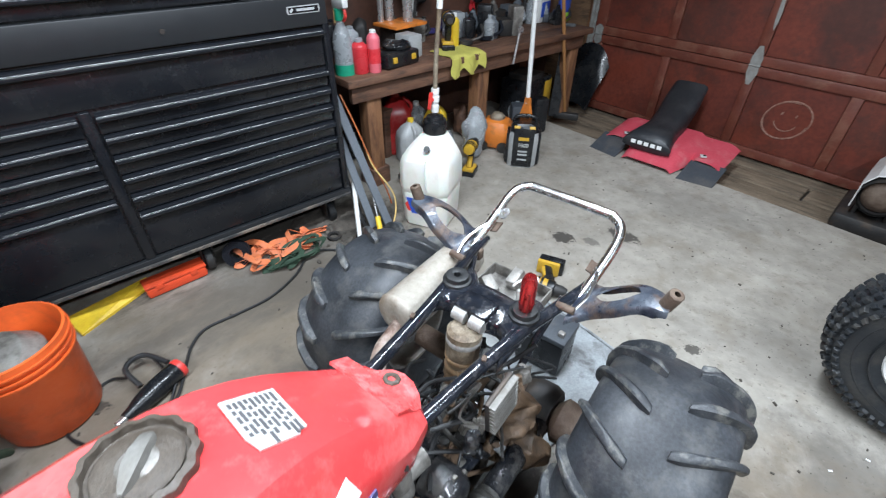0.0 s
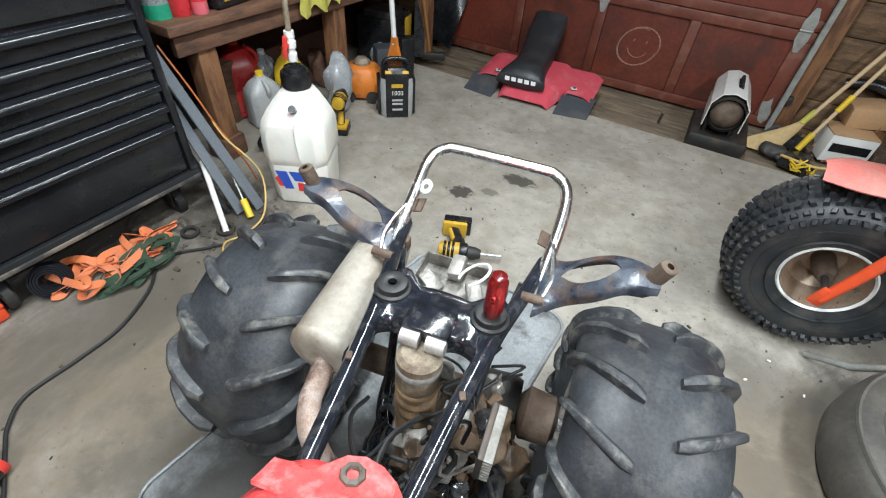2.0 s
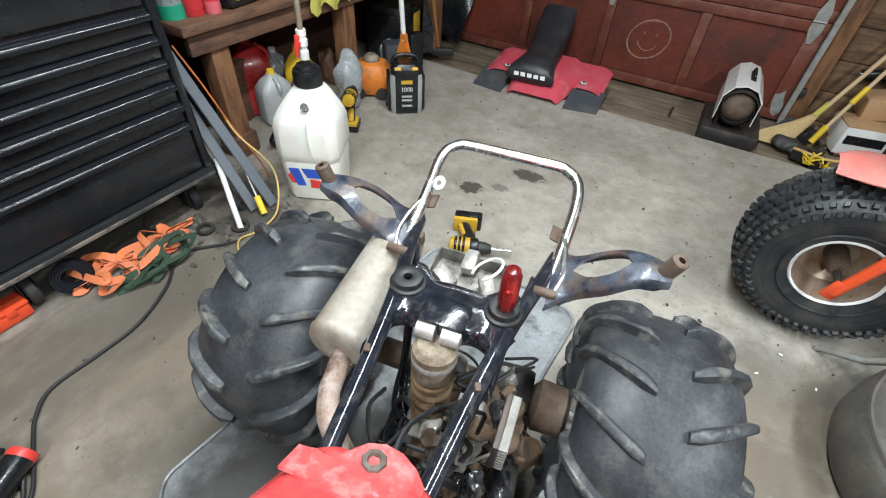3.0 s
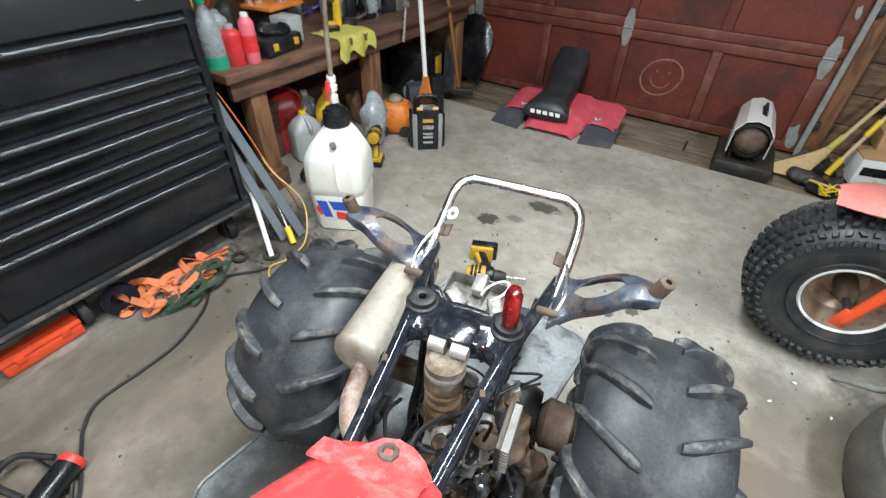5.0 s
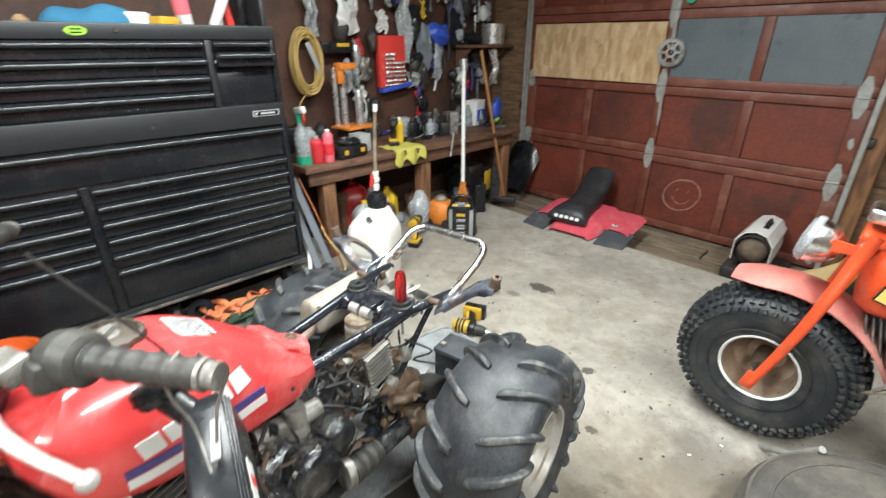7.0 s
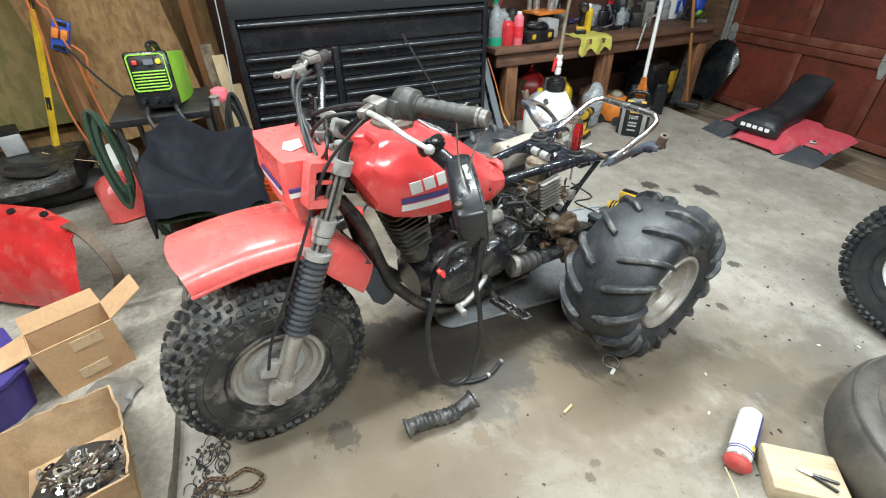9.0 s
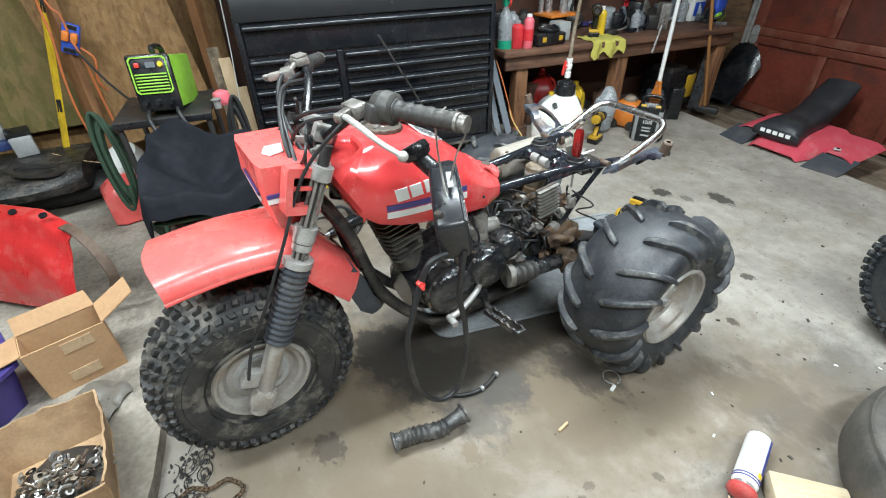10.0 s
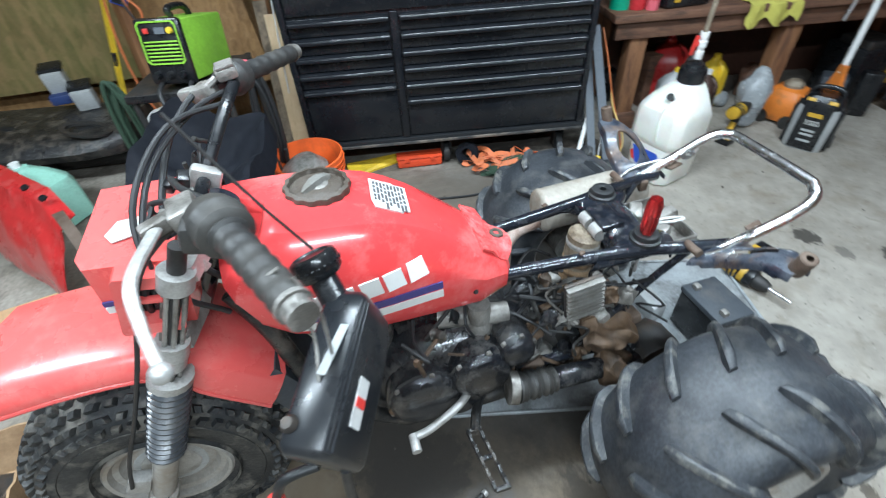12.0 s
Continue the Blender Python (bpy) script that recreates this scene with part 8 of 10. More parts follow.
jugs("oil_jug", -1.3, -1.68, (0.06, 0.09, 0.3), YELLOW, YELLOW, "yellow oil jug under the bench", 20, "oil jug")
jugs("oil_jug", -1.22, -1.95, (0.07, 0.09, 0.27), SILVER_GREY, YELLOW, "grey plastic jug under the bench", -15, "jug")
jugs("oil_jug", -1.13, -1.82, (0.06, 0.075, 0.28), OIL_BROWN, WHITE, "dark brown oil bottle with a white cap under the bench", 35, "oil jug")
jugs("oil_jug", -1.42, -1.75, (0.06, 0.08, 0.28), CLEAR, WHITE, "clear jug under the bench", 5, "jug")
jugs("gas_can", -1.41, -1.93, (0.1, 0.11, 0.4), RED_DEEP, RED_DEEP, "dark red plastic gas can under the bench", 60, "gas can")
bm = shell()
box(bm, (-1.45, -1.98, 0.16), (0.2, 0.24, 0.32), (0, 0, 12), 0.012)
single("storage_box", bm, BENCH_WOOD, "dark storage box under the bench", "box")
bm = shell()
lump(bm, (-0.98, -1.62, 0.17), (0.14, 0.16, 0.34), 0.03, 14, 7)
single("dusty_bag", bm, CLEAR, "clear dusty bag of parts under the bench", "bag")
for i in range(15):
    x, y = rnd.uniform(-1.5, -0.98), rnd.uniform(-2.3, -0.9)
    s = (rnd.uniform(0.07, 0.16), rnd.uniform(0.07, 0.16), rnd.uniform(0.08, 0.26))
    mat = rnd.choice((BLACK_PLASTIC, DARK_METAL, GREY_FLAP, BENCH_WOOD, CLEAR, GREY_RUBBER))
    bm = shell()
    if i % 2:
        box(bm, (x, y, s[2] / 2), s, (0, 0, rnd.uniform(0, 90)), 0.012)
        single("stored_box", bm, mat, "dark box stored under the bench", "box")
    else:
        lump(bm, (x, y, s[2] * 0.45), s, 0.02, 14, i)
        single("stored_part", bm, mat, "dusty spare part stored under the bench", "spare part")

# strips leaning between chest and bench
for k, (x0, y0, x1, y1, z1, w, mat) in enumerate(((-0.66, -2.53, -1.0, -2.58, 0.62, 0.045, GREY_TRIM), (-0.7, -2.6, -1.02, -2.6, 0.55, 0.04, GREY_TRIM), (-0.74, -2.63, -1.02, -2.61, 0.4, 0.018, BLACK_PLASTIC))):
    bm = shell()
    sweep(bm, [(x0, y0, 0.01), (x1, y1, z1)], [(-w / 2, -0.004), (w / 2, -0.004), (w / 2, 0.004), (-w / 2, 0.004)])
    single("trim_strip", bm, mat, "grey trim strip leaning between chest and bench", "trim strip", group="leaning trim strips")
bm = shell()
tube(bm, [(-0.645, -2.72, 0.012), (-0.86, -2.60, 0.2)], 0.0115, 12, False)
single("plastic_pipe", bm, WHITE, "white plastic pipe leaning by the tool chest", "pipe")
SCR = thing("screwdriver", "long screwdriver with a yellow handle leaning by the trim", "screwdriver", pose(-0.64, -2.6, 0))
bm = shell()
tube(bm, [(0, 0, 0.012), (-0.05, 0.02, 0.07)], 0.014, 10, False)
part("handle", bm, YELLOW, SCR)
bm = shell()
tube(bm, [(-0.05, 0.02, 0.07), (-0.2, 0.08, 0.24)], 0.004, 8, False)
part("blade", bm, STEEL, SCR)
bm = shell()
tube(bm, [(-1.02, -2.53, 0.6), (-0.95, -2.5, 0.45), (-0.9, -2.47, 0.3), (-0.84, -2.42, 0.12), (-0.82, -2.4, 0.02)], 0.004, 8)
single("orange_cable", bm, CORD_ORANGE, "orange cord hanging beside the bench", "cord")
bm = shell()
tube(bm, [(-0.93, -2.47, 0.33), (-0.85, -2.48, 0.26), (-0.7, -2.46, 0.14), (-0.6, -2.56, 0.03), (-0.58, -2.68, 0.008), (-0.6, -2.77, 0.008), (-0.5, -2.83, 0.008), (-0.36, -2.8, 0.008)], 0.0042, 8)
single("yellow_cable", bm, HOSE_YELLOW, "yellow cord lying from the bench to the floor", "cord")
bm = shell()
tube(bm, [(-0.6, -2.775, 0.009), (-0.63, -2.82, 0.009), (-0.715, -2.95, 0.009), (-0.614, -3.077, 0.008), (-0.545, -3.225, 0.008), (-0.535, -3.36, 0.008), (-0.535, -3.5, 0.008), (-0.48, -3.57, 0.008), (-0.41, -3.61, 0.008), (-0.29, -3.67, 0.008), (-0.24, -3.72, 0.008), (-0.29, -3.69, 0.01), (-0.36, -3.645, 0.03)], 0.0055, 8)
single("floor_cable", bm, CORD_BLACK, "black power cord lying over the floor", "cord")
bm = shell()
tube(bm, [(-0.38, -3.76, 0.03), (-0.46, -3.78, 0.06), (-0.5, -3.72, 0.05), (-0.42, -3.66, 0.04)], 0.009, 8)
tube(bm, [(-0.46, -3.79, 0.02), (-0.5, -3.84, 0.008), (-0.46, -3.92, 0.008), (-0.36, -3.98, 0.008), (-0.25, -3.93, 0.008)], 0.005, 8)
single("looped_cable", bm, CORD_BLACK, "black looped tool cord on the floor", "cord")
HEATGUN = thing("heat_gun", "black heat gun with a red ring lying on the floor", "heat gun", pose(-0.33, -3.72, 0.036, 0, 0, -62))
bm = shell()
lathe(bm, [(0, -0.095), (0.03, -0.095), (0.034, -0.08), (0.036, 0.0), (0.03, 0.06), (0.02, 0.1), (0.018, 0.12), (0, 0.12)], 22, pose(0, 0, 0, 0, 90, 0))
part("barrel", bm, BLACK_PLASTIC, HEATGUN)
bm = shell()
lathe(bm, [(0, -0.1), (0.034, -0.1), (0.036, -0.09), (0.034, -0.08), (0, -0.08)], 22, pose(0, 0, 0, 0, 90, 0))
part("end_ring", bm, RED_PRINT, HEATGUN)
bm = shell()
lathe(bm, [(0, 0.12), (0.012, 0.12), (0.012, 0.15), (0, 0.15)], 14, pose(0, 0, 0, 0, 90, 0))
part("nozzle", bm, STEEL, HEATGUN)
bm = shell()
loft(bm, [oval((0, 0, 0), 0.02, 0.016, 14, 2.4, pose(-0.06 - 0.012 * k, -0.02 - 0.036 * k, -0.01, 90, 0, 0)) for k in range(4)])
part("grip", bm, BLACK_PLASTIC, HEATGUN)

# orange box, yellow wedge, straps, bucket
OB = thing("toolbox", "flat red orange plastic box under the chest edge", "toolbox", pose(-0.9, -3.502, 0, 0, 0, 2))
bm = shell()
box(bm, (0, 0, 0.026), (0.075, 0.245, 0.048), None, 0.01)
part("box", bm, ORANGE_BOX, OB)
bm = shell()
box(bm, (0, 0, 0.0565), (0.078, 0.25, 0.014), None, 0.006)
part("lid", bm, ORANGE_BOX, OB)
for dy in (-0.07, 0.07):
    bm = shell()
    box(bm, (0.04, dy, 0.048), (0.006, 0.028, 0.024), None, 0.002)
    part("latch", bm, ORANGE_BOX, OB)
bm = shell()
loft(bm, [[(-0.912, -3.91, 0.0), (-0.805, -3.872, 0.0), (-0.805, -3.872, 0.01), (-0.91, -3.905, 0.036)], [(-0.985, -3.6, 0.0), (-0.95, -3.59, 0.0), (-0.95, -3.59, 0.012), (-0.98, -3.6, 0.036)]])
single("yellow_wedge", bm, YELLOW, "yellow plastic ramp lying under the chest edge", "ramp")
rs = random.Random(21)
for k in range(7):
    a0, cx, cy = rs.uniform(0, 6.28), -0.84 + 0.05 * (k % 3), -3.17 + 0.042 * k
    pts = []
    for i in range(15):
        a = a0 + i * rs.uniform(0.6, 1.15)
        r = rs.uniform(0.03, 0.1)
        pts.append(Vector((cx + r * math.cos(a), cy + 1.15 * r * math.sin(a), max(0.008, 0.02 + 0.045 * abs(math.sin(a * 0.8 + k)) * (0.5 + 0.5 * math.sin(i))))))
    pts[0].z = pts[-1].z = 0.006
    line = spline(pts, 8)
    bm = shell()
    rows = []
    for i, p in enumerate(line):
        d = (line[min(i + 1, len(line) - 1)] - line[max(i - 1, 0)]).normalized()
        tilt = 0.9 * math.sin(i * 0.11 + k)
        across = (d.cross(Vector((0, 0, 1))).normalized() * math.cos(tilt) + Vector((0, 0, 1)) * abs(math.sin(tilt))).normalized() * 0.013
        rows.append([p - across, p, p + across])
    for row in rows:
        for p in row:
            p.z = max(0.003, p.z)
    sheet(bm, rows, 0.0016)
    single("ratchet_strap", bm, STRAP_GREEN if k in (2, 5) else STRAP_ORANGE, "crumpled dark green tie-down strap on the floor" if k in (2, 5) else "crumpled faded orange tie-down strap on the floor", "strap", group="tie-down straps", smooth=60)
bm = shell()
for k in range(4):
    lathe(bm, [(0.03 + 0.008 * k, -0.02), (0.036 + 0.008 * k, -0.02), (0.036 + 0.008 * k, 0.02), (0.03 + 0.008 * k, 0.02)], 26, pose(-0.86, -3.24, 0.06, 70, 0, 60), True)
single("strap_roll", bm, BLACK_CLOTH, "rolled black strap on the floor", "strap")
BUCKET = thing("bucket", "orange plastic bucket with a round piece of metal in it", "bucket", pose(-0.485, -3.995, 0) @ Matrix.Diagonal((1.05, 1.05, 0.95, 1)))
bm = shell()
lathe(bm, [(0, 0.004), (0.12, 0.004), (0.125, 0.01), (0.148, 0.33), (0.152, 0.335), (0.152, 0.36), (0.145, 0.362), (0.142, 0.33), (0.12, 0.014), (0, 0.014)], 40)
part("pail", bm, ORANGE, BUCKET)
for z in (0.285, 0.31, 0.335):
    bm = shell()
    r = 0.1215 + 0.0268 * z / 0.36 + 0.003
    lathe(bm, [(r, z - 0.004), (r + 0.006, z - 0.003), (r + 0.006, z + 0.003), (r, z + 0.004)], 40)
    part("rim_rib", bm, ORANGE, BUCKET)
bm = shell()
lathe(bm, [(0, 0.0), (0.1, 0.01), (0.115, 0.05), (0.09, 0.11), (0.04, 0.13), (0.0, 0.135)], 30, pose(-0.485, -3.995, 0.2, 20, 14, 0))
single("hub_casting", bm, DIRTY_ALLOY, "dull round metal casting in the bucket", "metal casting")
bm = shell()
for i in range(150):
    c = (rs.uniform(-1.02, -0.6), rs.uniform(-3.0, -2.45), 0.003)
    s = rs.uniform(0.005, 0.02)
    lump(bm, c, (s * rs.uniform(1, 2), s, s * rs.uniform(0.3, 0.7)), 0.004, 40, i, 1)
for x, y, s in ((-0.97, -2.78, 0.2), (-0.94, -2.6, 0.16), (-0.84, -2.68, 0.14)):
    lump(bm, (x, y, 0.0), (s, s * 1.5, 0.045), 0.02, 14, x * 9, 3)
single("debris", bm, DIRT, "dirt, chips and small scrap beside the chest", "debris", kind="stuff")
for i in range(2):
    bm = shell()
    lathe(bm, [(0.022, -0.006), (0.034, -0.006), (0.036, 0), (0.034, 0.006), (0.022, 0.006)], 24, pose(-0.76 + 0.1 * i, -2.8 + 0.09 * i, 0.01, 0, 6, 0), True)
    single("washer", bm, DARK_METAL, "dark ring on the dirty floor", "ring", group="rings on the floor")

# ---------------- floor marks ----------------
bm = shell()
tube(bm, [(1.0 + 0.03 * math.cos(a), -3.05 + 0.028 * math.sin(a), 0.004) for a in [i * 0.45 for i in range(14)]], 0.0025, 6)
single("wire_ring", bm, STEEL, "small wire ring on the floor", "wire ring")
bm = shell()
box(bm, (1.04, -3.075, 0.004), (0.012, 0.03, 0.006), (0, 0, 30), 0.002)
single("white_scrap", bm, WHITE, "small white scrap on the floor", "scrap")
bm = shell()
box(bm, (1.105, -3.315, 0.005), (0.009, 0.045, 0.008), (0, 0, 20), 0.002)
single("match_stick", bm, PALE_WOOD, "pale wood splinter on the floor", "splinter")
for i, (x, y) in enumerate(((1.316, -2.153), (1.25, -2.28), (1.42, -2.24), (1.3, -2.9), (1.18, -2.78))):
    bm = shell()
    box(bm, (x, y, 0.002), (0.012, 0.006, 0.003), (0, 0, 40 * i), 0.0008)
    single("paper_chip", bm, WHITE, "pale chip on the floor", "chip", group="chips on the floor")

# grit and small chips on the slab
rg = random.Random(33)
bm = shell()
for i in range(420):
    x, y = rg.uniform(-0.6, 2.1), rg.uniform(-4.45, -0.8)
    s = rg.uniform(0.0015, 0.005) * (1.6 if i % 9 == 0 else 1)
    box(bm, (x, y, s * 0.4), (s * rg.uniform(1, 2.4), s, s * 0.8), (0, 0, rg.uniform(0, 180)))
single("floor_grit", bm, DIRT, "dark grit and chips scattered over the concrete", "grit", kind="stuff", smooth=0)

# grey plate under the three-wheeler and what lies on it
PLATE = thing("drip_tray", "oily grey metal tray under the three-wheeler", "tray", pose(0, 0, 0))
bm = shell()
out = []
for cx, cy, a0 in ((0.03, -3.46, 180), (0.545, -3.485, 270), (0.605, -2.445, 0), (0.14, -2.42, 90)):
    for k in range(7):
        q = radians(a0 + 15 * k)
        out.append((cx + 0.07 * math.cos(q), cy + 0.07 * math.sin(q)))
slab(bm, out, 0.006, pose(0, 0, 0.003))
part("plate", bm, PAN_GREY, PLATE)
bm = shell()
tube(bm, [(x, y, 0.012) for x, y in out] + [(out[0][0], out[0][1], 0.012)], 0.006, 8, False)
part("rim", bm, PAN_GREY, PLATE)
bm = shell()
lump(bm, (0.3, -2.52, 0.05), (0.12, 0.1, 0.08), 0.02, 22, 4)
tube(bm, [(0.26, -2.55, 0.06), (0.3, -2.48, 0.1), (0.36, -2.5, 0.08), (0.37, -2.58, 0.03)], 0.006, 8)
single("throttle_part", bm, DIRTY_ALLOY, "dirty carburettor part lying on the tray", "engine part")
BAT = thing("battery_box", "black battery box standing behind the rear axle", "battery", pose(0.41, -2.60, 0.012, 0, 0, 12))
bm = shell()
box(bm, (0, 0, 0.075), (0.17, 0.125, 0.15), None, 0.008)
part("case", bm, BLACK_PLASTIC, BAT)
bm = shell()
box(bm, (0, 0, 0.16), (0.176, 0.131, 0.022), None, 0.005)
part("lid", bm, GREY_FLAP, BAT)
for x in (-0.06, 0.06):
    bm = shell()
    box(bm, (x, -0.03, 0.178), (0.022, 0.02, 0.018), None, 0.003)
    part("terminal", bm, DIRTY_ALLOY, BAT)
bm = shell()
box(bm, (0.27, -2.74, 0.045), (0.14, 0.06, 0.07), (0, 0, 14), 0.008)
single("metal_bracket", bm, SILVER_GREY, "pale metal bracket lying on the tray", "bracket")
DRIVER = thing("screwdriver", "screwdriver with a clear red handle standing in a frame mount", "screwdriver", pose(0.604, -3.042, 0.66))
bm = shell()
lathe(bm, [(0, 0.0), (0.011, 0.0), (0.012, 0.012), (0.0165, 0.03), (0.0165, 0.09), (0.012, 0.104), (0, 0.106)], 12)
part("handle", bm, GLASS_RED, DRIVER)
bm = shell()
lathe(bm, [(0, -0.1), (0.004, -0.1), (0.004, 0.06), (0, 0.06)], 10)
part("shank", bm, STEEL, DRIVER)

# ---------------- by the garage door ----------------
# rear plastics with the seat on them: local x right, y towards the door
PLAST = thing("rear_fender", "faded pink red rear fender plastics lying on the floor", "rear fender", pose(-0.18, -0.62, -0.03, 0, 0, 4) @ Matrix.Diagonal((1.04, 1.12, 1, 1)))
bm = shell()
rows = []
for i in range(25):
    x = -0.38 + 0.76 * i / 24
    row = []
    for j in range(13):
        t = j / 12
        y = -0.2 + 0.46 * t
        front = -0.2 if abs(x) < 0.17 else -0.04
        y = front + (0.26 - front) * t
        z = 0.10 + 0.035 * t - (0.06 * (1 - t / 0.3) if t < 0.3 and abs(x) < 0.2 else 0) - 0.05 * max(0, (abs(x) - 0.3) / 0.08) ** 2 * 0.6 + (0.02 if abs(x) < 0.13 else 0)
        row.append((x, y, z))
    rows.append(row)
sheet(bm, rows, 0.006)
part("fender", bm, RED_FADED, PLAST, smooth=45)
for sgn in (1, -1):
    bm = shell()
    sheet(bm, [[(sgn * (0.2 + 0.2 * k / 5), -0.22 + 0.19 * j / 5 + 0.03 * (k / 5), 0.055 + 0.03 * (j / 5) - 0.05 * (1 - j / 5) * 0.6) for j in range(6)] for k in range(6)], 0.006)
    part("flap", bm, GREY_FLAP, PLAST, "grey plastic fender flap")
    bm = shell()
    box(bm, (sgn * 0.25, -0.0, 0.121), (0.035, 0.035, 0.006), (0, 0, 30), 0.002)
    part("torn_hole", bm, PAPER_WHITE, PLAST)
    bm = shell()
    lathe(bm, [(0, 0.004), (0.008, 0.004), (0.008, 0), (0, 0)], 10, pose(sgn * 0.25 + 0.005, 0.0, 0.124))
    part("bolt_hole", bm, BLACK_PLASTIC, PLAST)
SEAT = thing("motorcycle_seat", "long black vinyl seat lying on the red plastics", "seat", pose(-0.215, -0.80, 0.075, 0, 0, 7) @ Matrix.Diagonal((1.0, 1.25, 1.05, 1)))
bm = shell()
sec = []
for k in range(12):
    t = k / 11
    w = 0.155 - 0.015 * t - 0.045 * math.sin(min(1, t * 1.25) * math.pi) * 0.6 - 0.03 * t
    y = 0.0 + 0.5 * t
    z = 0.045 + 0.03 * math.sin(t * math.pi) * 0 + 0.22 * max(0, t - 0.35) ** 1.4 * 1.9
    th = (0.042 + 0.045 * math.sin(min(1, 0.15 + t) * math.pi)) * (0.6 if k in (0, 11) else 1)
    sec.append([Vector((w * cx, y, z + th * cz)) for cx, cz in ((-1, -0.7), (-1.02, 0.0), (-0.94, 0.55), (-0.7, 0.92), (-0.3, 1.05), (0.3, 1.05), (0.7, 0.92), (0.94, 0.55), (1.02, 0), (1, -0.7), (0.5, -1), (-0.5, -1))])
loft(bm, sec)
part("cushion", bm, SEAT_VINYL, SEAT, smooth=60)
for i in range(5):
    bm = shell()
    slab(bm, [(-0.014, -0.011), (0.016, -0.011), (0.014, 0.011), (-0.016, 0.011)], 0.002, pose(-0.085 + 0.0425 * i, -0.003, 0.05, 78, 0, 0))
    part("brand_mark", bm, WHITE, SEAT, "white block brand mark")
for x in (-0.06, 0.06):
    bm = shell()
    tube(bm, [(x * 0.9, 0.495, 0.235), (x * 0.9, 0.515, 0.262)], 0.009, 8, False)
    part("mount_pin", bm, STEEL, SEAT)

# forced-air heater on its base
HEAT = thing("torpedo_heater", "off-white forced-air torpedo heater on a dark base", "heater", pose(0.95, -0.37, -0.03, 0, 0, 2))
bm = shell()
box(bm, (0.02, 0.0, 0.006), (0.33, 0.42, 0.1), None, 0.03)
part("fuel_base", bm, DARK_METAL, HEAT, "dark grimy fuel tank base")
n = 30
CASING = [(-0.098, -0.085), (-0.098, 0.045), (-0.058, 0.1), (0.0, 0.112), (0.058, 0.1), (0.098, 0.045), (0.098, -0.085)]
bm = shell()
rows = []
for y, k in ((-0.2, 1.0), (-0.195, 1.03), (-0.12, 1.03), (0.1, 1.0), (0.25, 0.96)):
    rows.append([(x * k, y - 0.02 * abs(x) / 0.1, 0.2 + z * k) for x, z in CASING])
sheet(bm, rows, 0.004)
part("casing", bm, HEATER_PAINT, HEAT, "faceted off-white sheet metal casing", smooth=20)
bm = shell()
loft(bm, [[Vector((r * math.cos(a), y, 0.195 + r * math.sin(a))) for a in [2 * math.pi * i / n for i in range(n)]] for r, y in ((0.094, -0.225), (0.099, -0.215), (0.099, 0.22), (0.09, 0.23), (0.082, 0.2), (0.088, -0.15), (0.088, -0.215))], False)
part("barrel", bm, DARK_METAL, HEAT, "dark round burner barrel")
bm = shell()
lathe(bm, [(0, 0.035), (0.045, 0.03), (0.075, 0.01), (0.084, -0.004), (0, -0.006)], 26, pose(0, -0.19, 0.195, 90, 0, 0))
part("burner_cone", bm, RUST, HEAT, "heat stained burner cone")
bm = shell()
tube(bm, [(0.02, 0.06, 0.305), (0.02, 0.06, 0.335), (0.02, -0.04, 0.335), (0.02, -0.05, 0.305)], 0.009, 10)
box(bm, (0.02, 0.0, 0.312), (0.03, 0.16, 0.012), None, 0.004)
part("handle", bm, BLACK_PLASTIC, HEAT)
for x in (-0.07, 0.07):
    bm = shell()
    box(bm, (x, 0.0, 0.085), (0.02, 0.3, 0.07), None, 0.006)
    part("saddle", bm, DARK_METAL, HEAT)

# broom, shovel handle and clutter east of the door
BROOM = thing("broom", "corn broom with a pale handle leaning on the wall", "broom", pose(1.3, -0.28, -0.06))
bm = shell()
tube(bm, [(0.07, 0.06, 0.14), (0.42, 0.22, 1.02)], 0.0125, 12, False)
part("handle", bm, PALE_WOOD, BROOM)
bm = shell()
loft(bm, [[Vector((cx + w * math.cos(a), -0.02 + cy + 0.02 * math.sin(a), z)) for a in [i * math.pi / 5 for i in range(10)]] for cx, cy, w, z in ((-0.12, -0.06, 0.12, 0.0), (-0.06, -0.03, 0.09, 0.05), (0.03, 0.04, 0.045, 0.12), (0.07, 0.06, 0.02, 0.17))])
part("bristles", bm, STRAW, BROOM)
bm = shell()
tube(bm, [(0.055, 0.055, 0.12), (0.11, 0.085, 0.24)], 0.018, 12, False)
part("ferrule", bm, CLOTH_YELLOW, BROOM)
POLE2 = thing("yellow_pole", "pale pole with yellow sleeves leaning on the wall", "pole", pose(1.42, -0.3, -0.06))
bm = shell()
tube(bm, [(0, 0, 0.06), (0.3, 0.23, 0.98)], 0.011, 12, False)
part("pole", bm, PALE_WOOD, POLE2)
bm = shell()
tube(bm, [(0.07, 0.055, 0.28), (0.1, 0.08, 0.37)], 0.016, 12, False)
part("sleeve", bm, YELLOW, POLE2)
bm = shell()
tube(bm, [(-0.005, -0.005, 0.04), (0.025, 0.02, 0.14)], 0.018, 12, False)
part("ferrule", bm, YELLOW, POLE2)
CARTON = thing("carton", "white and brown printed carton in the corner pile", "carton", pose(1.62, -0.2, -0.06, 0, 0, 14))
bm = shell()
box(bm, (0, 0, 0.1), (0.24, 0.2, 0.16), None, 0.004)
part("box", bm, WHITE, CARTON)
bm = shell()
box(bm, (0, 0, 0.184), (0.24, 0.2, 0.008), None, 0.002)
part("top", bm, CARDBOARD, CARTON)
bm = shell()
box(bm, (0, -0.1015, 0.11), (0.2, 0.003, 0.05))
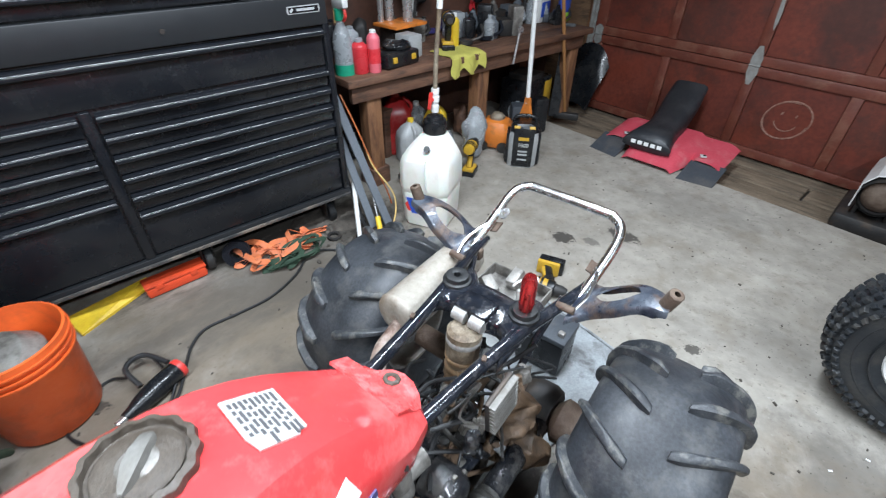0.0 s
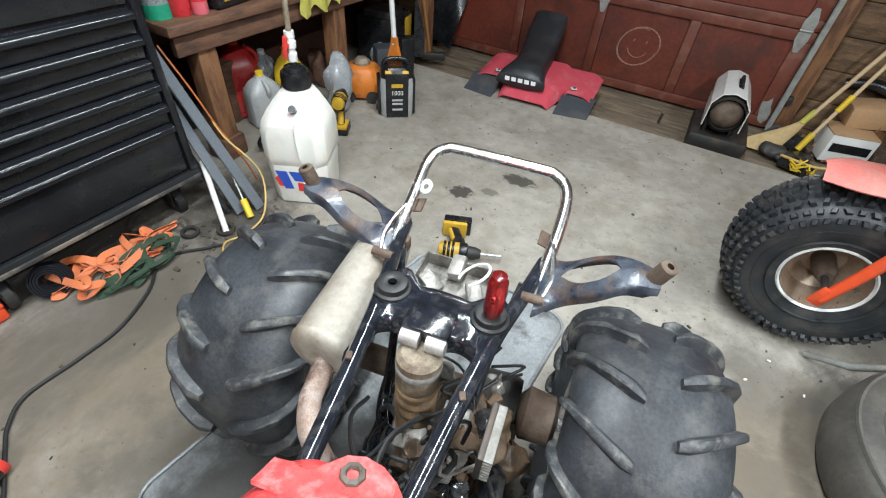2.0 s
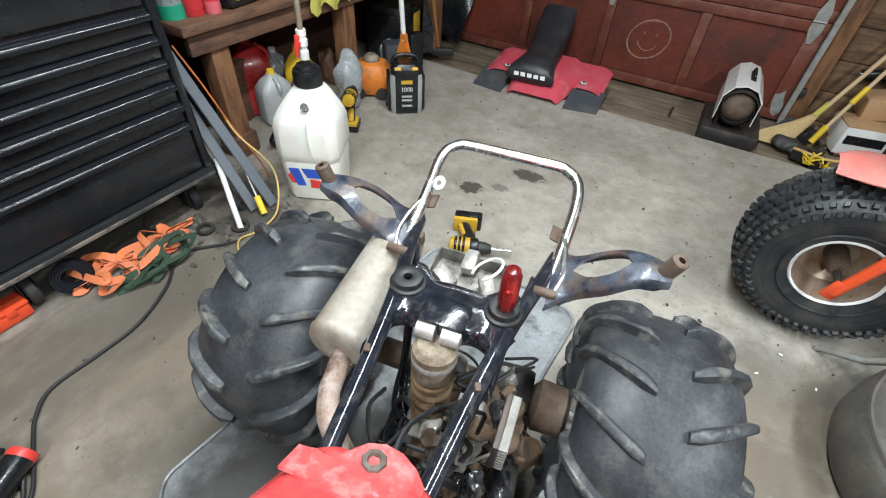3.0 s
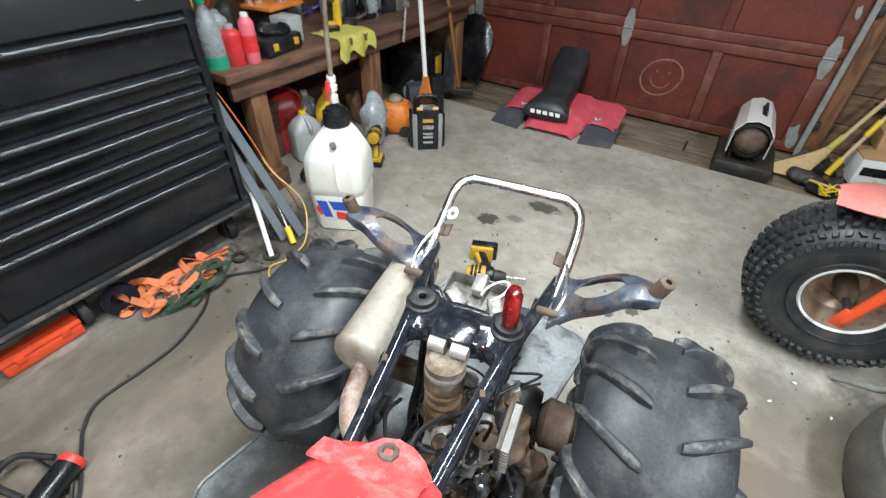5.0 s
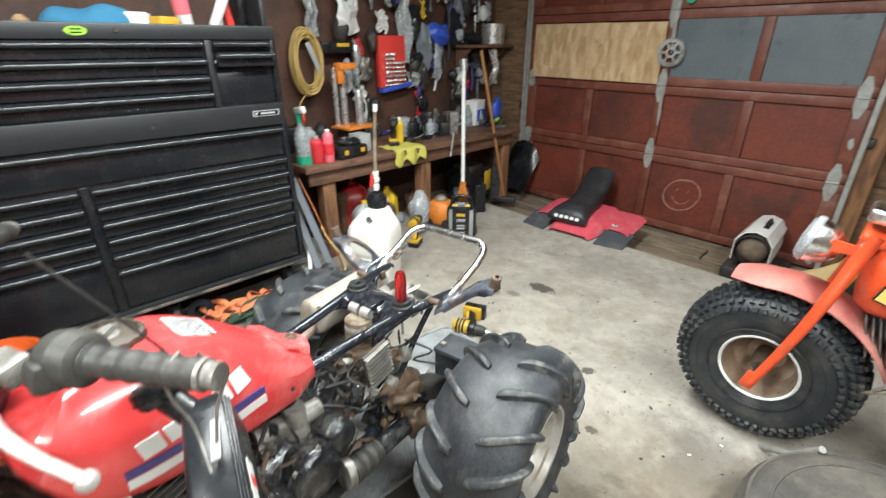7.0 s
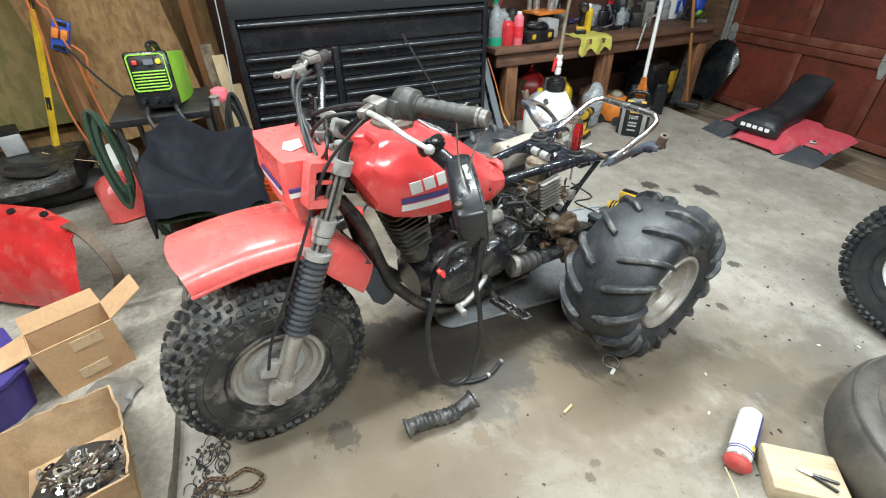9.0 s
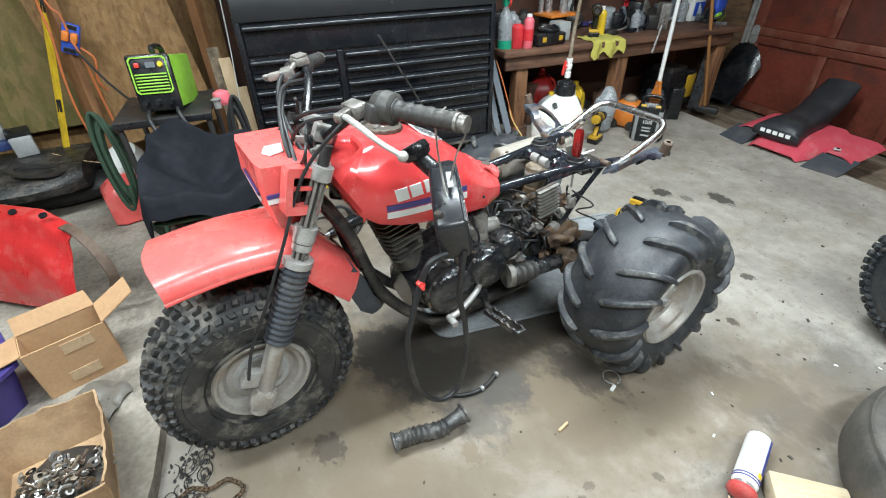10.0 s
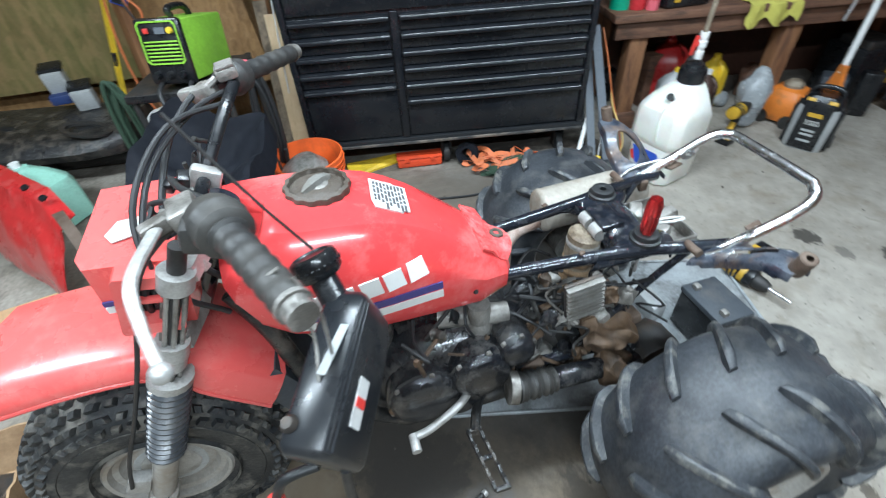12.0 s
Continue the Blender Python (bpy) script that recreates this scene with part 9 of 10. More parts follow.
part("print_bar", bm, BLACK_PLASTIC, CARTON)
bm = shell()
box(bm, (1.68, -0.08, 0.2), (0.24, 0.16, 0.12), (4, -8, 10), 0.004)
single("cardboard_box", bm, CARDBOARD, "brown cardboard box on the corner pile", "box")
bm = shell()
tube(bm, [(1.5, 0.02, 0.3), (1.62, -0.0, 0.33), (1.75, -0.02, 0.31)], 0.03, 12)
single("black_tube", bm, BLACK_PLASTIC, "black tube on the corner pile", "tube")
bm = shell()
tube(bm, [(1.32, -0.5, 0.0), (1.5, -0.58, 0.02), (1.66, -0.5, 0.05), (1.75, -0.42, 0.02), (1.62, -0.34, 0.01)], 0.008, 8)
single("hose_loop", bm, HOSE_YELLOW, "loop of tan hose on the floor pile", "hose")
rp = random.Random(8)
for i in range(36):
    x, y = rp.uniform(1.22, 2.2), rp.uniform(-0.62, -0.08)
    s = (rp.uniform(0.05, 0.2), rp.uniform(0.04, 0.14), rp.uniform(0.03, 0.1))
    bm = shell()
    mat = rp.choice((DARK_METAL, BENCH_WOOD, GREY_FLAP, RUST, BLACK_PLASTIC, GREY_RUBBER, CARDBOARD, SILL_WOOD))
    if i % 3 == 0:
        box(bm, (x, y, -0.07 + s[2] / 2), s, (0, 0, rp.uniform(0, 180)), 0.006)
        single("scrap_block", bm, mat, "scrap block on the corner pile", "scrap")
    elif i % 3 == 1:
        lump(bm, (x, y, -0.07 + s[2] * 0.45), s, 0.02, 18, i)
        single("scrap_part", bm, mat, "scrap part on the corner pile", "scrap")
    else:
        tube(bm, [(x, y, -0.05), (x + s[0], y + s[1], -0.02), (x + 2 * s[0], y, -0.04)], 0.012, 8)
        single("scrap_rod", bm, mat, "bent rod on the corner pile", "rod")
bm = shell()
lump(bm, (1.88, -0.55, 0.02), (0.14, 0.1, 0.12), 0.025, 16, 3)
single("blue_bag", bm, BLUE, "blue plastic bag on the corner pile", "bag")
bm = shell()
for i in range(26):
    a = rp.uniform(0, 6.28)
    p = Vector((1.43 + 0.05 * math.cos(a), -0.6 + 0.04 * math.sin(a), rp.uniform(-0.04, 0.02)))
    tube(bm, [p, p + Vector((rp.uniform(-0.05, 0.05), rp.uniform(-0.05, 0.05), rp.uniform(0, 0.04)))], 0.004, 5, False)
single("yellow_brush", bm, YELLOW, "yellow bristle tuft on the floor", "brush")
OUT = thing("wall_outlet", "white switch box on the board wall", "switch box", pose(1.385, 0.055, 1.11))
bm = shell()
box(bm, (0, -0.02, 0), (0.05, 0.04, 0.09), None, 0.006)
part("box", bm, WHITE, OUT)
bm = shell()
box(bm, (0, -0.043, 0.01), (0.012, 0.006, 0.03), None, 0.002)
part("switch", bm, BLACK_PLASTIC, OUT)
bm = shell()
tube(bm, [(1.385, 0.02, 1.06), (1.37, 0.0, 1.0), (1.42, 0.0, 0.95), (1.55, 0.02, 0.93), (1.7, 0.03, 0.98), (1.85, 0.03, 1.0)], 0.008, 8)
single("wall_cable", bm, HOSE_YELLOW, "tan cable hung along the board wall", "cable")
bm = shell()
tube(bm, [(1.8, -0.02, 1.15), (1.72, -0.06, 1.0), (1.74, -0.1, 0.85), (1.82, -0.08, 0.75)], 0.02, 10)
single("green_hose", bm, GREEN_LIME, "yellow green hose hung on the wall", "hose")
for x, lean in ((1.75, 0.1), (1.98, 0.02)):
    bm = shell()
    sweep(bm, [(x, -0.12, -0.06), (x + lean, 0.02, 1.6)], [(-0.045, -0.02), (0.045, -0.02), (0.045, 0.02), (-0.045, 0.02)])
    single("leaning_board", bm, LUMBER, "brown board leaning on the wall", "board", group="leaning boards")

# ---------------- the older three-wheeler, heading west ----------------
OLD = thing("old_three_wheeler", "old orange red three-wheeler with a faded front fender", "three-wheeler", pose(1.325, -1.925, 0, 0, 0, 180))
# local: x forward (west), y left (towards the south), z up
m = pose(0, 0, 0.292, -90, 0, 0)
bm = shell()
lathe(bm, [(0, -0.09), (0.03, -0.09), (0.034, -0.02), (0.034, 0.05), (0.02, 0.09), (0, 0.09)], 20, m)
OWHEEL = part("wheel", bm, RUST, OLD)
bm = shell()
tyre_body(bm, 0.276, 0.25, 0.118, m, crown=0.03)
otyre = part("tyre", bm, RUBBER_NEW, OWHEEL, "black knobby balloon tyre")
bm = shell()
knob_tread(bm, 0.276, 0.25, m, 52, 0.015, 9, 0.118)
part("tread", bm, RUBBER_NEW, otyre)
bm = shell()
for r in (0.15, 0.19):
    lathe(bm, [(r, 0.118), (r + 0.003, 0.126), (r + 0.006, 0.118)], 64, m)
part("sidewall_rib", bm, RUBBER_NEW, otyre)
bm = shell()
h = 0.125
lathe(bm, [(0.126, h * 0.84), (0.121, h * 0.88), (0.115, h * 0.82)], 40, m)
part("rim_edge", bm, WHITE, OWHEEL, "white rim edge")
bm = shell()
lathe(bm, [(0.114, h * 0.82), (0.106, h * 0.5), (0.098, h * 0.1), (0.06, -0.02), (0.03, -0.02), (0.0, -0.02)], 40, m)
lathe(bm, [(0.13, -h * 0.84), (0.106, -h * 0.5), (0.098, h * 0.05)], 40, m)
part("rim", bm, RIM_RUSTY, OWHEEL, "rusty brown chrome rim")
bm = shell()
tube(bm, [(0, -0.17, 0.292), (0, 0.17, 0.292)], 0.011, 10, False)
part("front_axle", bm, DARK_METAL, OLD)
for sgn in (1, -1):
    bm = shell()
    line = [Vector((0.0, sgn * 0.165, 0.262)), Vector((-0.06, sgn * 0.163, 0.45)), Vector((-0.1, sgn * 0.15, 0.6)), Vector((-0.135, sgn * 0.1, 0.75)), Vector((-0.155, sgn * 0.085, 0.84))]
    sweep(bm, spline(line, 5), circle(0.0145, 14, 1.3), [0.85 + 0.02 * i for i in range(21)])
    leg = part("fork_leg", bm, ORANGE_RED, OLD, "orange red pressed fork leg")
    bm = shell()
    box(bm, (0.003, sgn * 0.168, 0.275), (0.042, 0.014, 0.07), (0, -16, 0), 0.01)
    part("fork_end", bm, ORANGE_RED, leg)
bm = shell()
box(bm, (-0.155, 0, 0.825), (0.07, 0.2, 0.03), (0, -16, 0), 0.01)
part("fork_crown", bm, ORANGE_RED, OLD)
bm = shell()
slab(bm, [(-0.02, 0), (0.1, 0.0), (0.07, 0.035), (0.02, 0.03), (-0.02, 0.05)], 0.012, pose(-0.14, 0.095, 0.77, 90, 0, 0))
part("headlamp_bracket", bm, ORANGE_RED, OLD)
bm = shell()
rows = []
for i in range(17):
    a = radians(119 - 104 * i / 16)
    R = 0.318 if i > 3 else 0.318 + 0.006 * (3 - i)
    hw = 0.105 if i < 13 else 0.1
    rows.append([(-R * math.cos(a), hw * s * (1 if 1 < i < 15 else 0.85 if i in (1, 15) else 0.6), 0.31 + (R - 0.028 * s * s) * math.sin(a)) for s in (-1, -0.8, -0.4, 0, 0.4, 0.8, 1)])
sheet(bm, rows, 0.005)
part("front_fender", bm, RED_OLD, OLD, "sun-faded pinkish red front fender", smooth=60)
bm = shell()
lathe(bm, [(0, -0.075), (0.035, -0.07), (0.06, -0.045), (0.072, 0.0), (0.074, 0.012), (0, 0.012)], 30, pose(-0.02, 0.04, 0.775, 0, 78, 0))
LAMP = part("headlamp", bm, CHROME, OLD, "chrome headlamp bowl")
bm = shell()
lathe(bm, [(0.074, 0.0), (0.078, 0.006), (0.074, 0.02), (0.06, 0.03), (0.0, 0.036)], 30, pose(-0.02, 0.04, 0.775, 0, 78, 0))
part("lens", bm, CLEAR, LAMP)
bm = shell()
tube(bm, [(-0.36, 0.38, 0.95), (-0.28, 0.28, 0.96), (-0.19, 0.11, 0.9), (-0.17, 0.04, 0.865), (-0.17, -0.04, 0.865), (-0.19, -0.11, 0.9), (-0.28, -0.28, 0.96), (-0.36, -0.38, 0.95)], 0.011, 12)
OBAR = part("handlebar", bm, CHROME, OLD)
for sgn in (1, -1):
    bm = shell()
    a, b = Vector((-0.275, sgn * 0.27, 0.96)), Vector((-0.37, sgn * 0.39, 0.949))
    line = [a.lerp(b, i / 30) for i in range(31)]
    sweep(bm, line, circle(0.0165, 12), [1.3 if i < 2 else (1.0 if i % 4 else 1.1) for i in range(31)])
    part("grip", bm, BLACK_RUBBER, OBAR)
    bm = shell()
    box(bm, (-0.24, sgn * 0.2, 0.945), (0.036, 0.05, 0.034), (0, 0, sgn * -40), 0.008)
    part("lever_perch", bm, DIRTY_ALLOY, OBAR)
    bm = shell()
    tube(bm, [(-0.2, sgn * 0.2, 0.94), (-0.2, sgn * 0.26, 0.94), (-0.27, sgn * 0.37, 0.925)], 0.007, 8)
    part("lever", bm, ALLOY, OBAR)
bm = shell()
box(bm, (-0.16, 0, 0.885), (0.09, 0.13, 0.045), (0, -10, 0), 0.014)
part("bar_cover", bm, CHROME, OLD, "chrome handlebar cover")
bm = shell()
loft(bm, [oval((u, 0, z), w, hh, 22, 3.4) for u, z, w, hh in ((-0.15, 0.71, 0.04, 0.05), (-0.16, 0.7, 0.075, 0.085), (-0.2, 0.695, 0.1, 0.105), (-0.4, 0.675, 0.115, 0.1), (-0.55, 0.65, 0.105, 0.085), (-0.62, 0.635, 0.07, 0.055))])
OTANK = part("fuel_tank", bm, ORANGE_RED, OLD, "orange red fuel tank with a yellow panel", smooth=60)
for sgn in (1, -1):
    bm = shell()
    slab(bm, [(-0.198, 0.664), (-0.224, 0.747), (-0.285, 0.757), (-0.563, 0.694), (-0.544, 0.613), (-0.4, 0.613)], 0.003, Matrix.Translation((0, sgn * 0.117, 0)) @ pose(0, 0, 0, 90, 0, 0))
    pnl = part("side_panel", bm, BLACK_PLASTIC, OTANK)
    bm = shell()
    slab(bm, [(-0.205, 0.667), (-0.228, 0.742), (-0.285, 0.752), (-0.558, 0.69), (-0.54, 0.618), (-0.4, 0.618)], 0.0045, Matrix.Translation((0, sgn * 0.119, 0)) @ pose(0, 0, 0, 90, 0, 0))
    part("panel_field", bm, PANEL_YELLOW, pnl, "yellow panel field")
    bm = shell()
    for i in range(5):
        box(bm, (-0.29 - 0.042 * i, sgn * 0.121, 0.694 - 0.007 * i), (0.033, 0.006, 0.03), (0, 9, 0), 0.003)
    part("brand_mark", bm, WHITE, pnl, "white block brand mark")
bm = shell()
lathe(bm, [(0, 0), (0.04, 0), (0.04, 0.012), (0, 0.014)], 24, pose(-0.38, 0, 0.775))
part("filler_cap", bm, CHROME, OTANK)
bm = shell()
tube(bm, [(-0.17, 0, 0.74), (-0.26, 0, 0.6), (-0.42, 0, 0.42), (-0.5, 0, 0.3), (-0.9, 0, 0.26), (-1.1, 0, 0.28)], 0.02, 12)
part("backbone", bm, ORANGE_RED, OLD)
bm = shell()
loft(bm, [oval((u, 0, z), w, hh, 20, 2.8) for u, z, w, hh in ((-0.34, 0.42, 0.06, 0.06), (-0.38, 0.42, 0.1, 0.11), (-0.5, 0.4, 0.13, 0.13), (-0.62, 0.38, 0.13, 0.12), (-0.72, 0.36, 0.09, 0.08))])
OENG = part("engine", bm, DIRTY_ALLOY, OLD, "grimy old engine")
bm = shell()
lathe(bm, [(0.075, -0.03), (0.075, 0.012), (0.065, 0.026), (0.03, 0.034), (0, 0.034)], 28, pose(-0.42, 0.13, 0.47, -90, 0, 0))
part("engine_cover", bm, ALLOY, OENG, "round alloy cover")
bm = shell()
lathe(bm, [(0.1, -0.03), (0.1, 0.02), (0.085, 0.035), (0, 0.04)], 28, pose(-0.56, 0.13, 0.36, -90, 0, 0))
part("engine_cover", bm, TAN_DIRTY, OENG)
for i in range(7):
    bm = shell()
    box(bm, (-0.33 + 0.018 * i, 0, 0.5 + 0.004 * i), (0.005, 0.15, 0.14), (0, 15, 0), 0.002)
    part("fin", bm, DIRTY_ALLOY, OENG)
for i in range(10):
    bm = shell()
    p = Vector((rp.uniform(-0.6, -0.3), rp.uniform(0.02, 0.13), rp.uniform(0.45, 0.6)))
    tube(bm, [p, p + Vector((rp.uniform(-0.1, 0.1), 0.02, rp.uniform(-0.12, 0))), p + Vector((rp.uniform(-0.1, 0.1), 0, -0.16))], 0.006, 7)
    part("wire", bm, rp.choice((CORD_BLACK, DIRTY_ALLOY, TAN_DIRTY)), OLD)
bm = shell()
loft(bm, [oval((u, 0, z), 0.12, 0.05, 16, 3) for u, z in ((-0.6, 0.7), (-0.66, 0.72), (-1.1, 0.76), (-1.2, 0.78))])
part("seat", bm, SEAT_VINYL, OLD)
for sgn in (1, -1):
    wm = pose(-1.12, sgn * 0.42, 0.285, -90 * sgn, 0, 0)
    bm = shell()
    rim(bm, 0.116, 0.28, 0.2, wm)
    rw = part("wheel", bm, RUST, OLD)
    bm = shell()
    tyre_body(bm, 0.27, 0.28, 0.116, wm, crown=0.03)
    t2 = part("tyre", bm, RUBBER_NEW, rw)
    bm = shell()
    knob_tread(bm, 0.27, 0.28, wm, 34, 0.012, 15, 0.116)
    part("tread", bm, RUBBER_NEW, t2)
bm = shell()
tube(bm, [(-1.12, -0.42, 0.285), (-1.12, 0.42, 0.285)], 0.02, 12, False)
part("rear_axle", bm, RUST, OLD)
bm = shell()
tube(bm, [(-0.52, 0.2, 0.22), (-0.52, 0.32, 0.21)], 0.012, 10, False)
tube(bm, [(-0.52, -0.32, 0.21), (-0.52, 0.2, 0.22)], 0.012, 10, False)
part("footpeg_bar", bm, DARK_METAL, OLD)

# smooth tyre lying on the floor
BIG = thing("loose_tyre", "smooth worn tyre lying flat on the floor", "tyre", pose(1.785, -2.45, 0) @ Matrix.Diagonal((0.81, 0.81, 1, 1)))
bm = shell()
lathe(bm, [(0.12, 0.03), (0.14, 0.012), (0.38, 0.0), (0.43, 0.02), (0.452, 0.06), (0.455, 0.12), (0.447, 0.17), (0.425, 0.198), (0.38, 0.208), (0.28, 0.2), (0.16, 0.185), (0.12, 0.17)], 96)
part("carcass", bm, RUBBER_DUSTY, BIG, smooth=50)
for r, z in ((0.425, 0.197), (0.36, 0.2055)):
    bm = shell()
    lathe(bm, [(r - 0.008, z - 0.004), (r - 0.004, z + 0.003), (r + 0.004, z + 0.003), (r + 0.008, z - 0.004)], 96)
    part("sidewall_rib", bm, RUBBER_DUSTY, BIG)
bm = shell()
tube(bm, [(1.42, -2.06, 0.012), (1.5, -2.14, 0.1), (1.56, -2.2, 0.218)], 0.011, 10, False)
single("steel_pipe", bm, GREY_PRIMER, "short steel pipe leaning on the loose tyre", "pipe")
SPRAYCAN = thing("spray_can", "blue and white spray can with a red cap lying down", "spray can", pose(1.419, -2.903, 0.034, 0, 90, -62))
bm = shell()
lathe(bm, [(0, -0.105), (0.03, -0.105), (0.033, -0.1), (0.033, 0.07), (0.028, 0.08), (0.018, 0.086), (0, 0.086)], 28)
sb = part("body", bm, WHITE, SPRAYCAN)
bm = shell()
lathe(bm, [(0.0332, 0.055), (0.0337, 0.055), (0.0337, 0.06), (0.0332, 0.06)], 28, closed=True)
part("band", bm, NAVY, sb)
bm = shell()
lathe(bm, [(0.0332, 0.064), (0.0337, 0.064), (0.0337, 0.069), (0.0332, 0.069)], 28, closed=True)
part("band", bm, NAVY, sb)
bm = shell()
lathe(bm, [(0.026, 0.07), (0.028, 0.072), (0.027, 0.088), (0.018, 0.092), (0, 0.092)], 24)
part("shoulder", bm, STEEL, sb)
bm = shell()
pts = [(0.0334 * math.cos(a), 0.0334 * math.sin(a)) for a in [0.75 + i * 0.17 for i in range(10)]]
sheet(bm, [[(x * 1.006, y * 1.006, z) for z in (-0.1, 0.054)] for x, y in pts], 0.0006)
part("side_print", bm, BLUE_SIDE, sb)
bm = shell()
sheet(bm, [[(0.0338 * math.cos(a), 0.0338 * math.sin(a), z) for z in (0.034, 0.051)] for a in [2.05 + i * 0.1 for i in range(6)]], 0.0006)
part("small_label", bm, YELLOW, sb)
bm = shell()
loft(bm, [[(a * math.cos(i * math.tau / 20), b * math.sin(i * math.tau / 20), z) for i in range(20)] for z, a, b in ((0.088, 0.02, 0.024), (0.092, 0.03, 0.036), (0.106, 0.031, 0.038), (0.114, 0.024, 0.03), (0.117, 0.014, 0.018))])
part("cap", bm, CAP_RED, SPRAYCAN, "dull red spray cap")
bm = shell()
tube(bm, [(1.46, -3.03, 0.03), (1.52, -3.06, 0.03), (1.6, -3.1, 0.008)], 0.002, 6)
single("spray_straw", bm, PALE_WOOD, "thin straw of the spray can on the floor", "straw")
bm = shell()
box(bm, (0, 0, 0.03), (0.19, 0.14, 0.06), None, 0.006)
crumple(bm, 0.003, 30)
single("wood_block", bm, BLOCK_WOOD, "pale rough wood block on the floor", "wood block", pose(1.565, -2.86, 0, 0, 0, 52))
PLIERS = thing("pliers", "small pliers with a black grip on the wood block", "pliers", pose(1.58, -2.86, 0.0625, 0, 0, 30))
for s in (1, -1):
    bm = shell()
    tube(bm, [(0.0, s * 0.002, 0.004), (0.03, s * 0.008, 0.004), (0.06, s * 0.014, 0.004)], 0.0045, 8)
    part("grip", bm, BLACK_PLASTIC, PLIERS)
    bm = shell()
    tube(bm, [(-0.035, s * 0.003, 0.004), (0.0, s * 0.003, 0.004)], 0.003, 8, False)
    part("jaw", bm, STEEL, PLIERS)

# intake boot and bolt on the floor
BOOT = thing("intake_boot", "dusty black ribbed rubber intake boot on the floor", "rubber boot", pose(0.985, -3.715, 0.0, 0, 0, -7))
bm = shell()
line = spline([(0.01, -0.12, 0.035), (0.005, -0.085, 0.037), (0.0, -0.04, 0.036), (0.0, 0.03, 0.036), (-0.015, 0.075, 0.04), (-0.03, 0.115, 0.046)], 10)
sc = []
for i in range(len(line)):
    t = i / (len(line) - 1)
    sc.append(1.32 if t < 0.05 or t > 0.96 else 1.05 if t < 0.1 or t > 0.9 else (1.12 if (0.15 < t < 0.72 and i % 3 < 1) else 0.93))
sweep(bm, line, circle(0.025, 18), sc)
part("boot", bm, BOOT_RUBBER, BOOT, smooth=50)
for p, d in ((line[0], line[0] - line[2]), (line[-1], line[-1] - line[-3])):
    bm = shell()
    lathe(bm, [(0, 0.001), (0.026, 0.001), (0.026, -0.002), (0, -0.002)], 18, Matrix.Translation(p) @ d.to_track_quat("Z", "Y").to_matrix().to_4x4())
    part("opening", bm, BLACK_PLASTIC, BOOT)
BOLT = thing("hose_piece", "short black hose with bright clamps lying on the floor", "hose", pose(0.875, -3.51, 0.0))
bm = shell()
tube(bm, [(-0.012, -0.1, 0.009), (0.006, -0.05, 0.009), (0.008, 0.0, 0.009), (-0.004, 0.04, 0.009), (-0.028, 0.08, 0.01)], 0.0075, 10)
part("tube", bm, BLACK_RUBBER, BOLT)
for p, d in (((0.005, 0.015, 0.01), (-0.2, 1, 0)), ((-0.031, 0.086, 0.011), (-0.6, 1, 0))):
    bm = shell()
    lathe(bm, [(0, -0.004), (0.0095, -0.004), (0.0095, 0.006), (0.006, 0.008), (0, 0.008)], 12, Matrix.Translation(p) @ Vector(d).to_track_quat("Z", "Y").to_matrix().to_4x4())
    part("clamp", bm, ALLOY, BOLT, "bright hose clamp")

# ---------------- south-west corner ----------------
SZ = 0.05


def open_box(name, m, w, d, h, mat, inner, label, flaps, t=0.005):
    """A carton with four walls, a floor and flaps: (edge, length, angle)."""
    ob = thing(name, label, "cardboard box", m)
    bm = shell()
    box(bm, (0, 0, t / 2), (w, d, t))
    part("bottom", bm, inner, ob)
    for x, y, sx, sy in ((0, -d / 2, w, t), (0, d / 2, w, t), (-w / 2, 0, t, d), (w / 2, 0, t, d)):
        bm = shell()
        box(bm, (x, y, h / 2), (sx, sy, h))
        part("wall", bm, mat, ob)
    for edge, ln, ang in flaps:
        bm = shell()
        rot = {"s": 180, "n": 0, "w": 90, "e": -90}[edge]
        off = d / 2 if edge in "sn" else w / 2
        wid = w if edge in "sn" else d
        slab(bm, [(-wid / 2, 0), (wid / 2, 0), (wid / 2 - 0.006, ln), (-wid / 2 + 0.006, ln)], t * 0.8, pose(0, 0, h, 0, 0, rot) @ pose(0, off, 0, -ang, 0, 0))
        part("flap", bm, mat, ob)
    return ob


CB = open_box("cardboard_box", pose(0.318, -4.772, SZ, 0, 0, 23), 0.125, 0.222, 0.2, CARDBOARD, CARD_INSIDE, "brown open cardboard box with raised flaps", (("w", 0.06, -62), ("n", 0.13, -28), ("s", 0.12, 10)))
for y, z in ((0.025, 0.165), (0.005, 0.05)):
    bm = shell()
    box(bm, (0.0658, y, z), (0.002, 0.085, 0.04))
    part("tape", bm, TAPE, CB)
NB = thing("parts_box", "worn cardboard box with torn rims holding nuts and bolts", "cardboard box", pose(0.795, -4.725, SZ, 0, 0, -75))
bm = shell()
box(bm, (0, 0, 0.003), (0.25, 0.29, 0.006))
part("bottom", bm, CARD_INSIDE, NB)
RIMS = ((-0.12, -0.145), (0.12, -0.145), (0.125, 0.145), (-0.12, 0.145))
